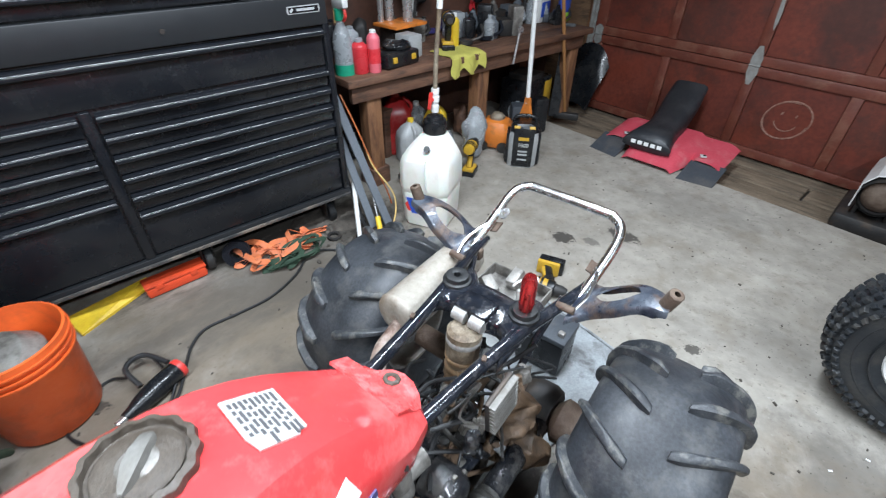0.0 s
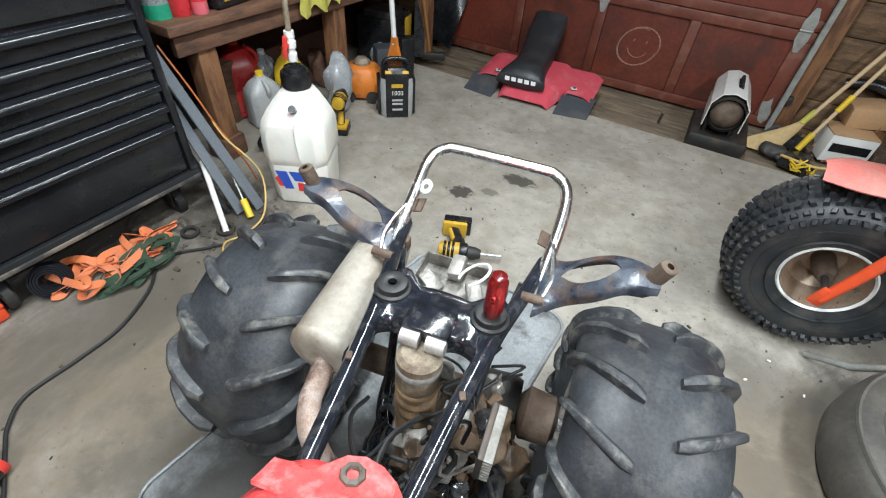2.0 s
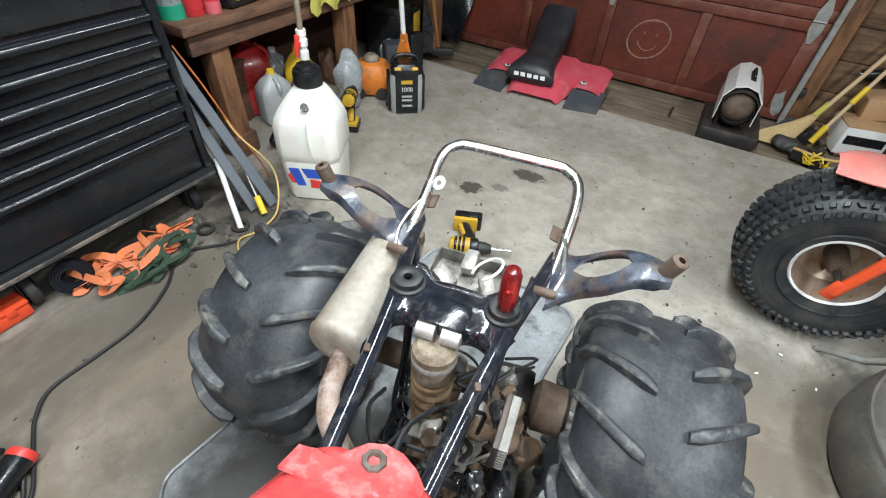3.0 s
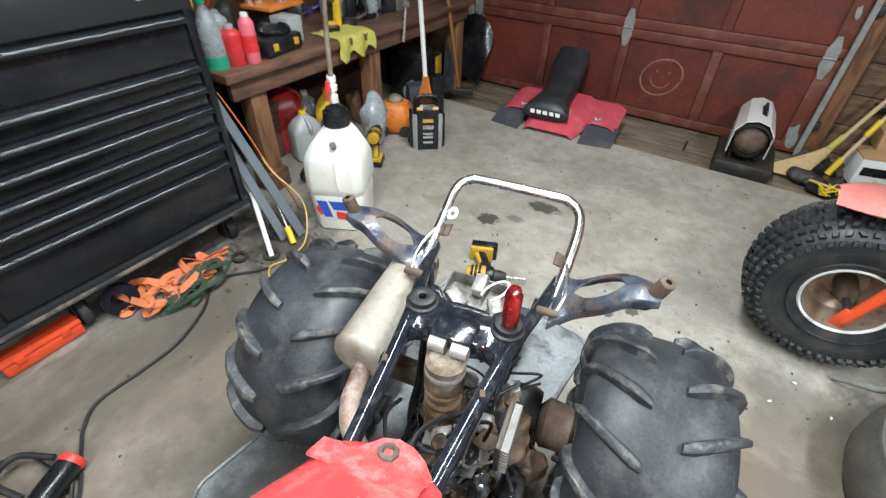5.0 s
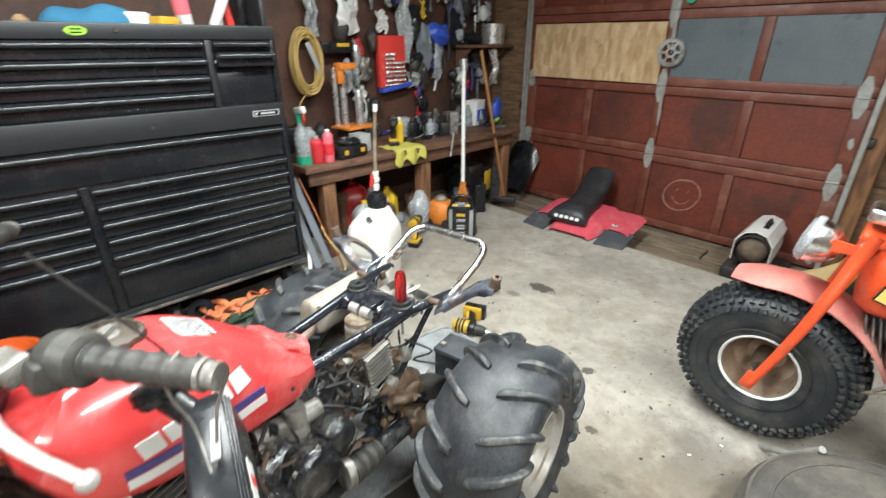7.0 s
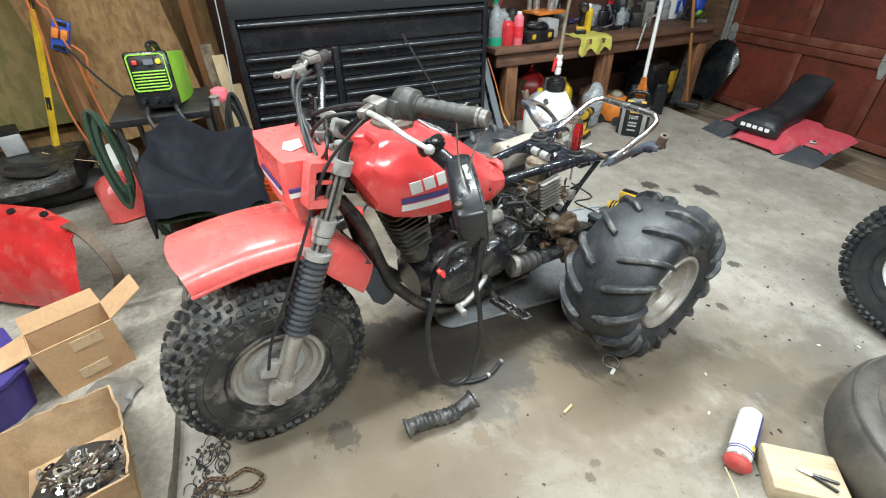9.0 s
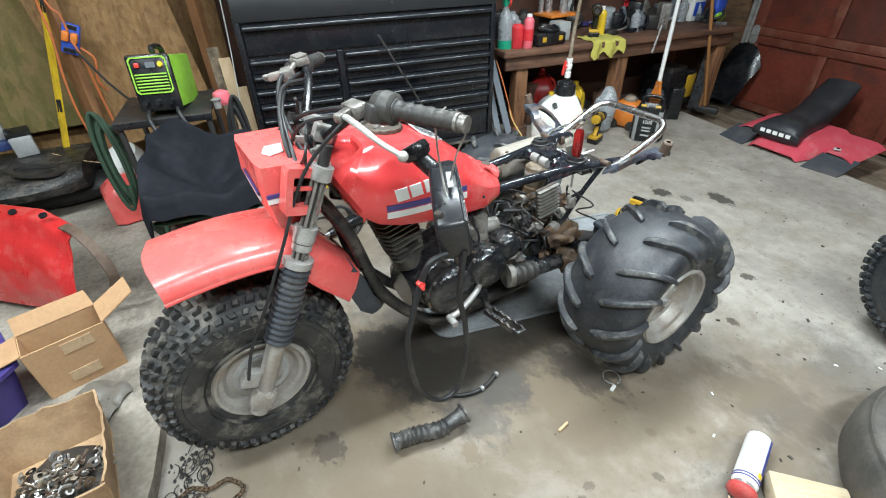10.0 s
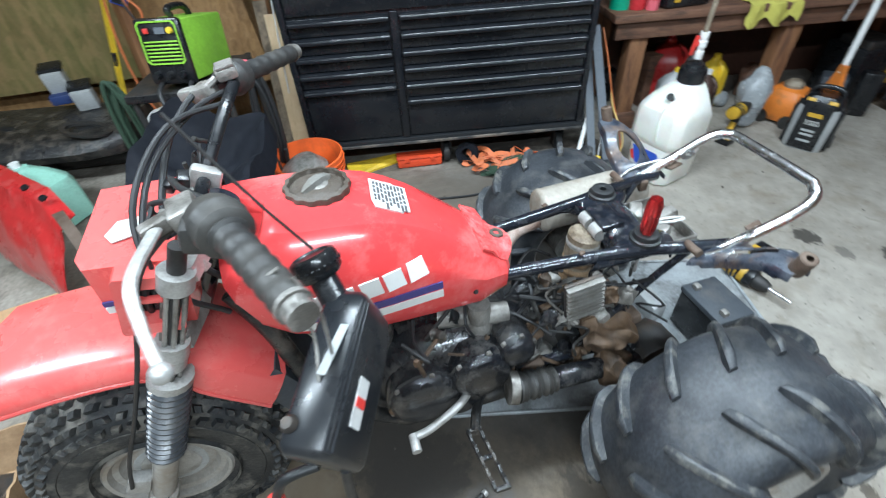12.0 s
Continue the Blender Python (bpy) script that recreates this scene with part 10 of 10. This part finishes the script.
for k in range(4):
    (x0, y0), (x1, y1) = RIMS[k], RIMS[(k + 1) % 4]
    bm = shell()
    rows = []
    for i in range(17):
        t = i / 16
        bow = 0.012 * math.sin(math.pi * t)
        row = []
        for j in range(9):
            h = j / 8
            grow = 1 + 0.17 * h
            x, y = (x0 + (x1 - x0) * t) * grow, (y0 + (y1 - y0) * t) * grow
            d = Vector((x, y)).normalized() * (bow * h + 0.007 * noise.noise((x * 22, y * 22, h * 4 + k)) * h)
            top = 0.15 + 0.012 * noise.noise((t * 5, k * 3.1, 0.4)) + 0.006 * noise.noise((t * 19, k * 1.7, 2.2))
            row.append((x + d.x, y + d.y, 0.004 + top * h))
        rows.append(row)
    sheet(bm, rows, 0.006)
    part("wall", bm, CARD_INSIDE, NB, "softened cardboard wall with a torn rim", smooth=50)
rb = random.Random(17)
bm = shell()
lump(bm, (0, 0, 0.012), (0.24, 0.28, 0.05), 0.008, 18, 2)
part("filling", bm, DARK_METAL, NB)
for i in range(130):
    x, y = rb.gauss(-0.02, 0.05), rb.gauss(0.03, 0.055)
    x, y = max(-0.11, min(0.11, x)), max(-0.135, min(0.135, y))
    z = 0.06 * max(0.1, 1 - (x / 0.15) ** 2 - (y / 0.18) ** 2) + 0.012
    bm = shell()
    mm = pose(x, y, z, rb.uniform(0, 180), rb.uniform(0, 180), 0) @ Matrix.Scale(rb.uniform(0.6, 1.0), 4)
    mat = rb.choice((STEEL, COPPER_BITS, COPPER_BITS, RUST, ALLOY, TAN_DIRTY, DARK_METAL))
    if i % 3 == 0:
        lathe(bm, [(0.006, 0), (0.012, 0), (0.012, 0.009), (0.006, 0.009)], 6, mm, True)
        part("nut", bm, mat, NB)
    elif i % 3 == 1:
        lathe(bm, [(0, 0), (0.01, 0), (0.01, 0.007), (0.005, 0.007), (0.005, 0.04), (0, 0.04)], 6, mm)
        part("bolt", bm, mat, NB)
    else:
        lathe(bm, [(0.007, 0), (0.016, 0), (0.016, 0.003), (0.007, 0.003)], 12, mm, True)
        part("washer", bm, mat, NB)
open_box("cardboard_box", pose(1.07, -4.85, SZ, 0, 0, -60), 0.24, 0.2, 0.1, CARDBOARD, CARD_INSIDE, "low brown cardboard box with an open flap", (("n", 0.14, 10), ("w", 0.1, 15)))
bm = shell()
lump(bm, (0.5, -4.7, SZ + 0.006), (0.2, 0.17, 0.024), 0.02, 18, 6, 4)
crumple(bm, 0.008, 40, 2.0)
single("plastic_film", bm, BAG, "crumpled clear plastic film on the slab", "plastic film")
bm = shell()
lump(bm, (0.82, -4.93, SZ + 0.22), (0.16, 0.12, 0.1), 0.03, 12, 8)
single("plastic_bag", bm, BAG, "clear plastic bag over the box edge", "plastic bag")
# purple tote and clear bin
bm = shell()
loft(bm, [[Vector((v.x, v.y, v.z)) for v in rounded(0.13, 0.2, 0.0)], rounded(0.16, 0.23, 0.3), rounded(0.175, 0.245, 0.305), rounded(0.175, 0.245, 0.33)])
single("storage_tote", bm, PURPLE, "deep purple plastic tote", "tote", pose(0.43, -5.14, SZ, 0, 0, 30) @ Matrix.Diagonal((1, 1, 0.55, 1)), smooth=30)
bm = shell()
loft(bm, [rounded(0.1, 0.13, 0.0), rounded(0.12, 0.15, 0.1), rounded(0.13, 0.16, 0.105), rounded(0.13, 0.16, 0.12)])
single("clear_bin", bm, CLEAR, "clear plastic bin on the tote", "bin", pose(0.4, -5.16, SZ + 0.1815, 0, 0, 20), smooth=30)

# red rear fender of a cycle standing on its edge
RF = thing("red_fender", "red plastic rear fender leaning on the boxes", "rear fender", pose(0, 0, 0))
bm = shell()
rows = []
for i in range(25):
    s = i / 24
    a, b = Vector((-0.46, -5.3, 0.4)), Vector((-0.075, -4.78, 0.425))
    ridge = a.lerp(b, s) + Vector((0.03 * max(0, s - 0.75) / 0.25, 0, -0.05 * max(0, s - 0.75) / 0.25))
    row = []
    for j in range(25):
        t = j / 24
        if t < 0.25:
            k = 1 - t / 0.25
            p = ridge + Vector((-0.07 * k, 0.02 * k, 0.03 * k - 0.015 * k * k))
        else:
            k = (t - 0.25) / 0.75
            p = ridge + Vector((0.16 * k + 0.05 * math.sin(math.pi * k), -0.02 * k, -0.03 * min(1, k / 0.08) - 0.28 * k ** 1.15))
            p += Vector((0.7, 0.3, 0.3)) * (0.03 * noise.noise((s * 3.2, k * 2.4, 1.7)) + 0.012 * noise.noise((s * 9, k * 7, 3.1)))
        row.append((p.x, p.y, max(SZ + 0.008, p.z)))
    rows.append(row)
sheet(bm, rows, 0.005)
part("shell", bm, RED_DEEP, RF, smooth=50)
bm = shell()
sweep(bm, spline([(-0.09, -4.79, 0.42), (-0.03, -4.735, 0.41), (0.035, -4.68, 0.35), (0.062, -4.66, 0.25), (0.035, -4.71, 0.15), (-0.01, -4.79, 0.1)], 7), [(-0.018, -0.004), (0.018, -0.004), (0.018, 0.004), (-0.018, 0.004)])
part("strap", bm, RUST, RF, "dark brown strap loop")
for x, y, z in ((-0.155, -4.86, 0.445), (-0.27, -5.0, 0.43)):
    bm = shell()
    lathe(bm, [(0, 0.006), (0.014, 0.006), (0.014, 0), (0, 0)], 14, pose(x, y, z, 0, 20, 0))
    part("bolt_hole", bm, BLACK_PLASTIC, RF)

# welder on its cart
CART = thing("welding_cart", "dark steel welding cart with coiled hoses", "cart", pose(-0.72, -4.42, SZ))
for x in (-0.2, 0.2):
    for y in (-0.18, 0.18):
        bm = shell()
        tube(bm, [(x, y, 0.02), (x, y, 0.6)], 0.013, 10, False)
        part("leg", bm, DARK_METAL, CART)
for z in (0.1, 0.595):
    bm = shell()
    box(bm, (0.02, 0.0, z), (0.4, 0.4, 0.016), None, 0.004)
    part("shelf", bm, DARK_METAL, CART)
bm = shell()
box(bm, (0.215, 0.0, 0.585), (0.012, 0.4, 0.03), None, 0.003)
part("front_lip", bm, BLACK_PLASTIC, CART)
for y in (-0.24, 0.28):
    bm = shell()
    lathe(bm, [(0, -0.015), (0.06, -0.015), (0.06, 0.015), (0, 0.015)], 20, pose(-0.2, y, 0.06, 90, 0, 0))
    part("wheel", bm, BLACK_RUBBER, CART)
for yy, mat, sd, nm in ((-0.27, STRAP_GREEN, 1, "green"), (0.31, CORD_BLACK, 2, "black")):
    bm = shell()
    pts = []
    for i in range(84):
        a, k = i * 0.524, i / 12
        r = 0.2 + 0.014 * k
        pts.append((0.14 + 0.006 * k + 0.02 * math.sin(k), yy * 0.9 + 0.035 * math.cos(a) + 0.004 * k * (1 if yy > 0 else -1), 0.42 + r * 0.8 * math.sin(a)))
    tube(bm, pts, 0.0085, 8, k=3)
    single("coiled_hose", bm, mat, f"coil of {nm} hose hung on the welding cart", "hose", m=pose(-0.72, -4.42, SZ))
WELD = thing("welder", "lime green and black inverter welder on the cart", "welder", pose(-0.525, -4.408, SZ + 0.632, 0, -10, -6) @ Matrix.Diagonal((1.0, 0.83, 0.92, 1)))
bm = shell()
box(bm, (-0.17, 0, 0.12), (0.34, 0.195, 0.235), None, 0.012)
part("casing", bm, GREEN_LIME, WELD)
bm = shell()
box(bm, (0.004, 0, 0.12), (0.03, 0.205, 0.25), None, 0.014)
face = part("front_face", bm, BLACK_PLASTIC, WELD)
bm = shell()
ring_plate(bm, [(x * 0.088, y * 0.08) for x, y in ((-0.85, -1), (0.85, -1), (1, -0.85), (1, 0.85), (0.85, 1), (-0.85, 1), (-1, 0.85), (-1, -0.85))], [(x * 0.082, y * 0.074) for x, y in ((-0.85, -1), (0.85, -1), (1, -0.85), (1, 0.85), (0.85, 1), (-0.85, 1), (-1, 0.85), (-1, -0.85))], 0.005, pose(0.0185, 0, 0.155, 90, 0, 90))
part("face_border", bm, GREEN_LIME, face)
for i in range(6):
    bm = shell()
    box(bm, (0.02, 0, 0.092 + 0.0135 * i), (0.007, 0.15, 0.0065), None, 0.002)
    part("slat", bm, GREEN_LIME, face)
bm = shell()
box(bm, (0.02, 0.01, 0.2), (0.004, 0.045, 0.024))
part("display", bm, GREY_TRIM, face)
bm = shell()
box(bm, (0.022, -0.052, 0.2), (0.008, 0.022, 0.02), None, 0.003)
part("switch", bm, RED_PRINT, face)
bm = shell()
lathe(bm, [(0, 0.016), (0.011, 0.014), (0.013, 0), (0, 0)], 18, pose(0.02, 0.058, 0.2, 0, 90, 0))
part("dial", bm, YELLOW, face)
for y in (-0.06, 0.0, 0.06):
    bm = shell()
    lathe(bm, [(0, 0.026), (0.012, 0.026), (0.016, 0.01), (0.016, 0), (0, 0)], 18, pose(0.018, y, 0.035, 0, 90, 0))
    part("terminal", bm, BLACK_PLASTIC, face)
bm = shell()
tube(bm, [(-0.1, 0, 0.24), (-0.09, 0, 0.27), (-0.2, 0, 0.275), (-0.24, 0, 0.24)], 0.014, 10)
part("handle", bm, BLACK_PLASTIC, WELD)
for y, pts in ((-0.06, [(-0.54, -4.46, 0.69), (-0.46, -4.46, 0.66), (-0.42, -4.42, 0.55), (-0.44, -4.36, 0.42)]), (0.06, [(-0.54, -4.35, 0.69), (-0.47, -4.34, 0.67), (-0.44, -4.3, 0.55), (-0.46, -4.28, 0.4)])):
    bm = shell()
    tube(bm, pts, 0.009, 10)
    single("welding_cable", bm, CORD_BLACK, "black welding cable hanging from the welder", "cable")
bm = shell()
lathe(bm, [(0, 0), (0.035, 0), (0.04, 0.02), (0.035, 0.05), (0.015, 0.06), (0, 0.06)], 20, pose(-0.62, -4.17, SZ + 0.603))
single("pink_cup", bm, PINK, "pink red cup on the welding cart", "cup")
bm = shell()
lathe(bm, [(0, 0), (0.016, 0), (0.016, 0.03), (0.024, 0.04), (0, 0.05)], 16, pose(-0.55, -4.19, SZ + 0.603))
single("regulator_part", bm, STEEL, "small steel fitting on the welding cart", "fitting")

# black jacket on a folding stool in front of the cart
STOOL = thing("folding_stool", "folding stool with dark green legs below a jacket", "stool", pose(-0.19, -4.3, SZ))
for y in (-0.22, 0.22):
    for s in (1, -1):
        bm = shell()
        tube(bm, [(s * 0.15, y * 0.91, 0.015), (-s * 0.13, y * 0.91, 0.32)], 0.012, 10, False)
        part("leg", bm, STRAP_GREEN, STOOL)
for s in (1, -1):
    bm = shell()
    tube(bm, [(s * 0.13, -0.2, 0.32), (s * 0.13, 0.2, 0.32)], 0.012, 10, False)
    part("seat_rail", bm, STRAP_GREEN, STOOL)
bm = shell()
rows = []
for i in range(44):
    s = i / 43
    row = []
    for j in range(44):
        t = j / 43
        x = -0.375 + 0.37 * s + 0.015 * math.sin(5 * t)
        y = -4.5 + 0.44 * t + 0.015 * math.sin(6 * s)
        rim = 0.545 - 0.12 * s ** 1.5 + 0.05 * max(0, 1 - abs(t - 0.3) / 0.35) * (1 - s) + 0.04 * (1 - t)
        bowl = 0.16 * (math.sin(math.pi * min(1, max(0, (t - 0.04) / 0.92))) ** 0.8) * (math.sin(math.pi * min(1, max(0, (s - 0.02) / 0.98) ** 0.6)) ** 0.9)
        ang, rad = math.atan2(t - 0.5, s - 0.5), math.hypot(t - 0.5, s - 0.5)
        fold = 0.035 * rad * math.sin(5 * ang + 6 * rad) + 0.018 * noise.noise((x * 9, y * 7, 1.3)) + 0.006 * noise.noise((x * 30, y * 22, 4.1))
        skirt = 0.1 * max(0, s - 0.92) / 0.08 + 0.1 * max(0, abs(t - 0.5) - 0.45) / 0.05
        row.append((x, y, rim + SZ - bowl + fold - skirt))
    rows.append(row)
sheet(bm, rows, 0.01)
JACKET = single("jacket", bm, BLACK_CLOTH, "black canvas jacket thrown over the stool", "jacket", smooth=60)
bm = shell()
box(bm, (-0.075, -4.12, 0.405 + SZ), (0.03, 0.035, 0.03), (0, 30, 0), 0.001)
part("patch", bm, PAPER_WHITE, JACKET, "small pale square patch")

bm = shell()
tube(bm, [(-1.03, -4.085, 1.05), (-1.02, -4.095, 0.85), (-1.02, -4.116, 0.6), (-1.02, -4.145, 0.26), (-1.0, -4.16, SZ + 0.004)], 0.003, 6)
single("hanging_rope", bm, WHITE, "thin white rope hanging beside the tool chest", "rope")
bm = shell()
tube(bm, [(-1.2, -5.152, 0.338), (-1.08, -5.0, 0.322), (-0.955, -4.84, 0.325)], 0.0025, 6)
single("string", bm, PALE_WOOD, "pale string stretched to the fuel can", "string")
# red fuel can and white jug lid behind
jugs("fuel_can", -0.86, -4.77, (0.1, 0.125, 0.26), RED_PLASTIC, WHITE, "red plastic fuel can on the slab", 20, "fuel can").location.z = SZ
bm = shell()
lathe(bm, [(0, 0), (0.06, 0.0), (0.075, 0.02), (0.07, 0.06), (0.03, 0.09), (0, 0.09)], 24, pose(-0.96, -4.74, SZ + 0.25, 20, 25, 0) @ Matrix.Scale(1.3, 4))
single("white_jug", bm, WHITE, "white plastic jug top behind the fuel can", "jug")
JUG2 = jugs("mint_jug", -0.62, -5.3, (0.12, 0.17, 0.3), MINT, WHITE, "mint green plastic jug on the slab", -20, "jug")
JUG2.location.z = SZ

# leaning boards, yellow level, cords on the strand board
bm = shell()
slab(bm, [(-0.2, 0), (0.45, 0), (0.45, 2.2), (-0.2, 2.2)], 0.012, pose(-1.36, -4.72, SZ + 0.25, 90 - 7, 0, 90) @ pose(0, 0, 0, 0, 0, 9))
single("strand_board_sheet", bm, OSB, "sheet of brown strand board leaning on the wall", "board sheet")
bm = shell()
slab(bm, [(-0.6, 0), (0.85, 0), (0.85, 2.3), (-0.6, 2.3)], 0.012, pose(-1.56, -5.62, SZ + 0.3, 90 - 2, 0, 90) @ pose(0, 0, 0, 0, 0, 3))
single("strand_board_sheet", bm, OSB_GREEN, "mossy green stained strand board against the wall", "board sheet")
for y0, y1, x0, x1, z1, w in ((-4.907, -4.888, -1.215, -1.42, 1.85, 0.09), (-4.228, -4.262, -1.3, -1.52, 1.95, 0.075)):
    bm = shell()
    sweep(bm, [(x0, y0, SZ + 0.005), (x1, y1, z1)], [(-w / 2, -0.019), (w / 2, -0.019), (w / 2, 0.019), (-w / 2, 0.019)])
    single("lumber_piece", bm, LUMBER, "brown length of lumber leaning on the wall", "lumber", group="leaning lumber")
LEVEL = thing("spirit_level", "long worn yellow level leaning on the wall", "level", pose(-1.29, -5.19, SZ))
bm = shell()
sweep(bm, [(0, 0, 0), (-0.06, 0.44, 1.6)], [(-0.011, -0.012), (0.011, -0.012), (0.011, 0.012), (-0.011, 0.012)])
part("rail", bm, YELLOW, LEVEL)
for k in (0.32, 0.62):
    bm = shell()
    box(bm, (0.008 - 0.06 * k, 0.44 * k, 1.6 * k), (0.016, 0.02, 0.07), (-15, 0, 0), 0.004)
    part("vial_slot", bm, BLACK_PLASTIC, LEVEL)
SOCK = thing("power_strip", "blue and orange power tap hung on the lumber", "power strip", pose(-1.255, -4.845, 0.89, -24, 0, 0))
bm = shell()
box(bm, (0, 0, 0), (0.03, 0.075, 0.15), None, 0.008)
part("body", bm, BLUE, SOCK)
for y in (-0.018, 0.018):
    bm = shell()
    box(bm, (0.022, y, 0.012), (0.035, 0.03, 0.05), None, 0.008)
    part("plug", bm, ORANGE_TOOL, SOCK)
for z in (0.06, -0.055):
    bm = shell()
    box(bm, (0.017, 0, z), (0.006, 0.05, 0.022), None, 0.002)
    part("socket_face", bm, BLACK_PLASTIC, SOCK)
for pts in ([(-1.24, -4.9, 1.3), (-1.24, -4.875, 1.06), (-1.24, -4.843, 1.004), (-1.235, -4.838, 0.93)], [(-1.22, -4.81, 0.85), (-1.21, -4.768, 0.793), (-1.21, -4.794, 0.696), (-1.24, -4.78, 0.628)],
            [(-1.22, -4.835, 0.889), (-1.21, -4.816, 0.77), (-1.22, -4.814, 0.577), (-1.2, -4.798, 0.398), (-1.19, -4.793, 0.311), (-1.2, -4.876, 0.27)], [(-1.25, -4.9, 1.25), (-1.25, -4.916, 1.026), (-1.24, -4.918, 0.9), (-1.23, -4.944, 0.722), (-1.22, -4.953, 0.544), (-1.21, -4.937, 0.396), (-1.2, -4.904, 0.28)]):
    bm = shell()
    tube(bm, pts, 0.006, 8)
    single("hanging_cable", bm, CORD_ORANGE, "orange cord hanging on the wall", "cable", group="hanging cables")
bm = shell()
tube(bm, [(-1.2, -4.83, 0.84), (-1.1, -4.72, 0.69), (-0.98, -4.6, 0.6), (-0.9, -4.52, 0.66), (-0.86, -4.47, 0.7)], 0.006, 8)
single("welder_cable", bm, CORD_BLACK, "black cord running to the welder", "cord")

# a cycle chassis and pumps along the wall
CHAS = thing("spare_chassis", "dark dusty frame and wheel parts along the wall", "vehicle frame", pose(-1.2, -5.1, SZ))
bm = shell()
loft(bm, [[Vector((-0.12, y, 0.16)), Vector((0.3 * k, y, 0.15)), Vector((0.345 * k, y, 0.17)), Vector((0.36 * k, y, 0.21)), Vector((0.33 * k, y, 0.25)), Vector((0.26 * k, y, 0.275)), Vector((0.1, y, 0.285)), Vector((-0.12, y, 0.285))] for y, k in ((-0.9, 1), (-0.4, 1), (-0.1, 0.97), (0.05, 0.85), (0.12, 0.65))])
part("deck", bm, FRAME_MUD, CHAS)
bm = shell()
ring_plate(bm, [(0.12 * math.cos(i * 0.314), 0.08 * math.sin(i * 0.314)) for i in range(20)], [(0.09 * math.cos(i * 0.314), 0.055 * math.sin(i * 0.314)) for i in range(20)], 0.012, pose(0.24, -0.06, 0.284, 0, 12, 90))
part("deck_ring", bm, DARK_METAL, CHAS)
bm = shell()
tyre_body(bm, 0.2, 0.14, 0.1, pose(0.16, -0.55, 0.1, 20, 60, 0))
part("wheel", bm, BLACK_RUBBER, CHAS)
bm = shell()
lump(bm, (0.03, -0.3, 0.1), (0.3, 1.25, 0.2), 0.02, 12, 3)
part("axle_housing", bm, BLACK_RUBBER, CHAS, "greasy black axle housing")
for y in (-0.5, 0.05):
    bm = shell()
    tube(bm, [(-0.1, y, 0.0), (0.0, y + 0.1, 0.21), (0.12, y + 0.3, 0.22)], 0.02, 10)
    part("tube", bm, DARK_METAL, CHAS)
for x, y, z in ((-1.3, -5.4, 0.39), (-1.26, -5.28, 0.3)):
    ob = thing("junction_box", "dusty grey meter box with a dull blue foot", "junction box", pose(x, y, SZ + z - 0.06, 0, 0, 20))
    bm = shell()
    box(bm, (0, 0, 0.1), (0.085, 0.1, 0.115), (0, 12, 0), 0.008)
    part("case", bm, SILVER_GREY, ob)
    bm = shell()
    box(bm, (0.02, 0, 0.02), (0.12, 0.12, 0.05), None, 0.008)
    part("foot", bm, BLUE_DULL, ob)
    bm = shell()
    box(bm, (-0.01, 0, 0.165), (0.09, 0.11, 0.025), (0, 12, 0), 0.006)
    part("top", bm, BLACK_PLASTIC, ob)
for k, (x0, y0, x1, y1, z1) in enumerate(((-0.9, -4.12, -1.15, -4.15, 0.75), (-0.93, -4.17, -1.2, -4.2, 0.8), (-0.88, -4.09, -1.1, -4.1, 0.6))):
    bm = shell()
    sweep(bm, [(x0, y0, 0.055), (x1, y1, z1)], [(-0.03, -0.008), (0.03, -0.008), (0.03, 0.008), (-0.03, 0.008)])
    single("thin_board", bm, PALE_WOOD if k != 1 else SILL_WOOD, "pale thin board leaning beside the tool chest", "board", group="leaning thin boards")
bm = shell()
for i in range(26):
    p, r, q = Vector((rb.uniform(0.77, 1.0), rb.uniform(-4.48, -4.37), 0.004)), rb.uniform(0.012, 0.035), rb.uniform(0, 6)
    tube(bm, [p + Vector((r * math.cos(q + 0.7 * k) * (1 + 0.08 * k), r * 0.8 * math.sin(q + 0.7 * k), 0.002 + 0.003 * (k % 3))) for k in range(rb.randint(4, 10))], 0.0016, 5, k=3)
for i in range(70):
    s = rb.uniform(0.004, 0.014)
    lump(bm, (rb.uniform(0.76, 1.04), rb.uniform(-4.48, -4.35), s * 0.3), (s * 1.6, s, s * 0.6), 0.003, 40, i, 1)
single("wire_scrap", bm, DARK_METAL, "tangle of thin wire on the floor", "wire", kind="stuff")
CHAIN = thing("drive_chain", "dirty drive chain heaped on the floor beside the step", "chain", pose(0.9, -4.36, 0.004))
line = spline([Vector(p) for p in ((0.02, -0.09, 0), (-0.01, -0.05, 0.002), (0.01, 0.0, 0.003), (0.0, 0.05, 0.003), (0.04, 0.09, 0.002), (0.07, 0.06, 0.006), (0.055, -0.01, 0.008), (0.03, -0.045, 0.008), (0.06, -0.07, 0.004), (0.1, -0.04, 0.003), (0.095, 0.03, 0.003), (0.12, 0.07, 0.002))], 16)
walked, last = 0.0, line[0]
LINK_MESH = {}
for flat in (0, 1):
    bm = shell()
    for y in (0.0045, -0.0045):
        box(bm, (0, y * (1 if flat else 0.72), 0.005), (0.019, 0.0022, 0.0095), None, 0.002, 1)
    tube(bm, [(0.006, -0.006, 0.005), (0.006, 0.006, 0.005)], 0.004, 8, False)
    LINK_MESH[flat] = finish(bm, "link", BROWN_GUNK, 30)
count = 0
for p, q in zip(line, line[1:]):
    walked += (q - p).length
    if walked >= 0.0125:
        walked = 0.0
        ob = new("link", LINK_MESH[count % 2])
        ob.parent = CHAIN
        ob.matrix_basis = Matrix.Translation(p) @ pose(0, 0, 0, 0, 0, math.degrees(math.atan2(q.y - p.y, q.x - p.x)))
        count += 1
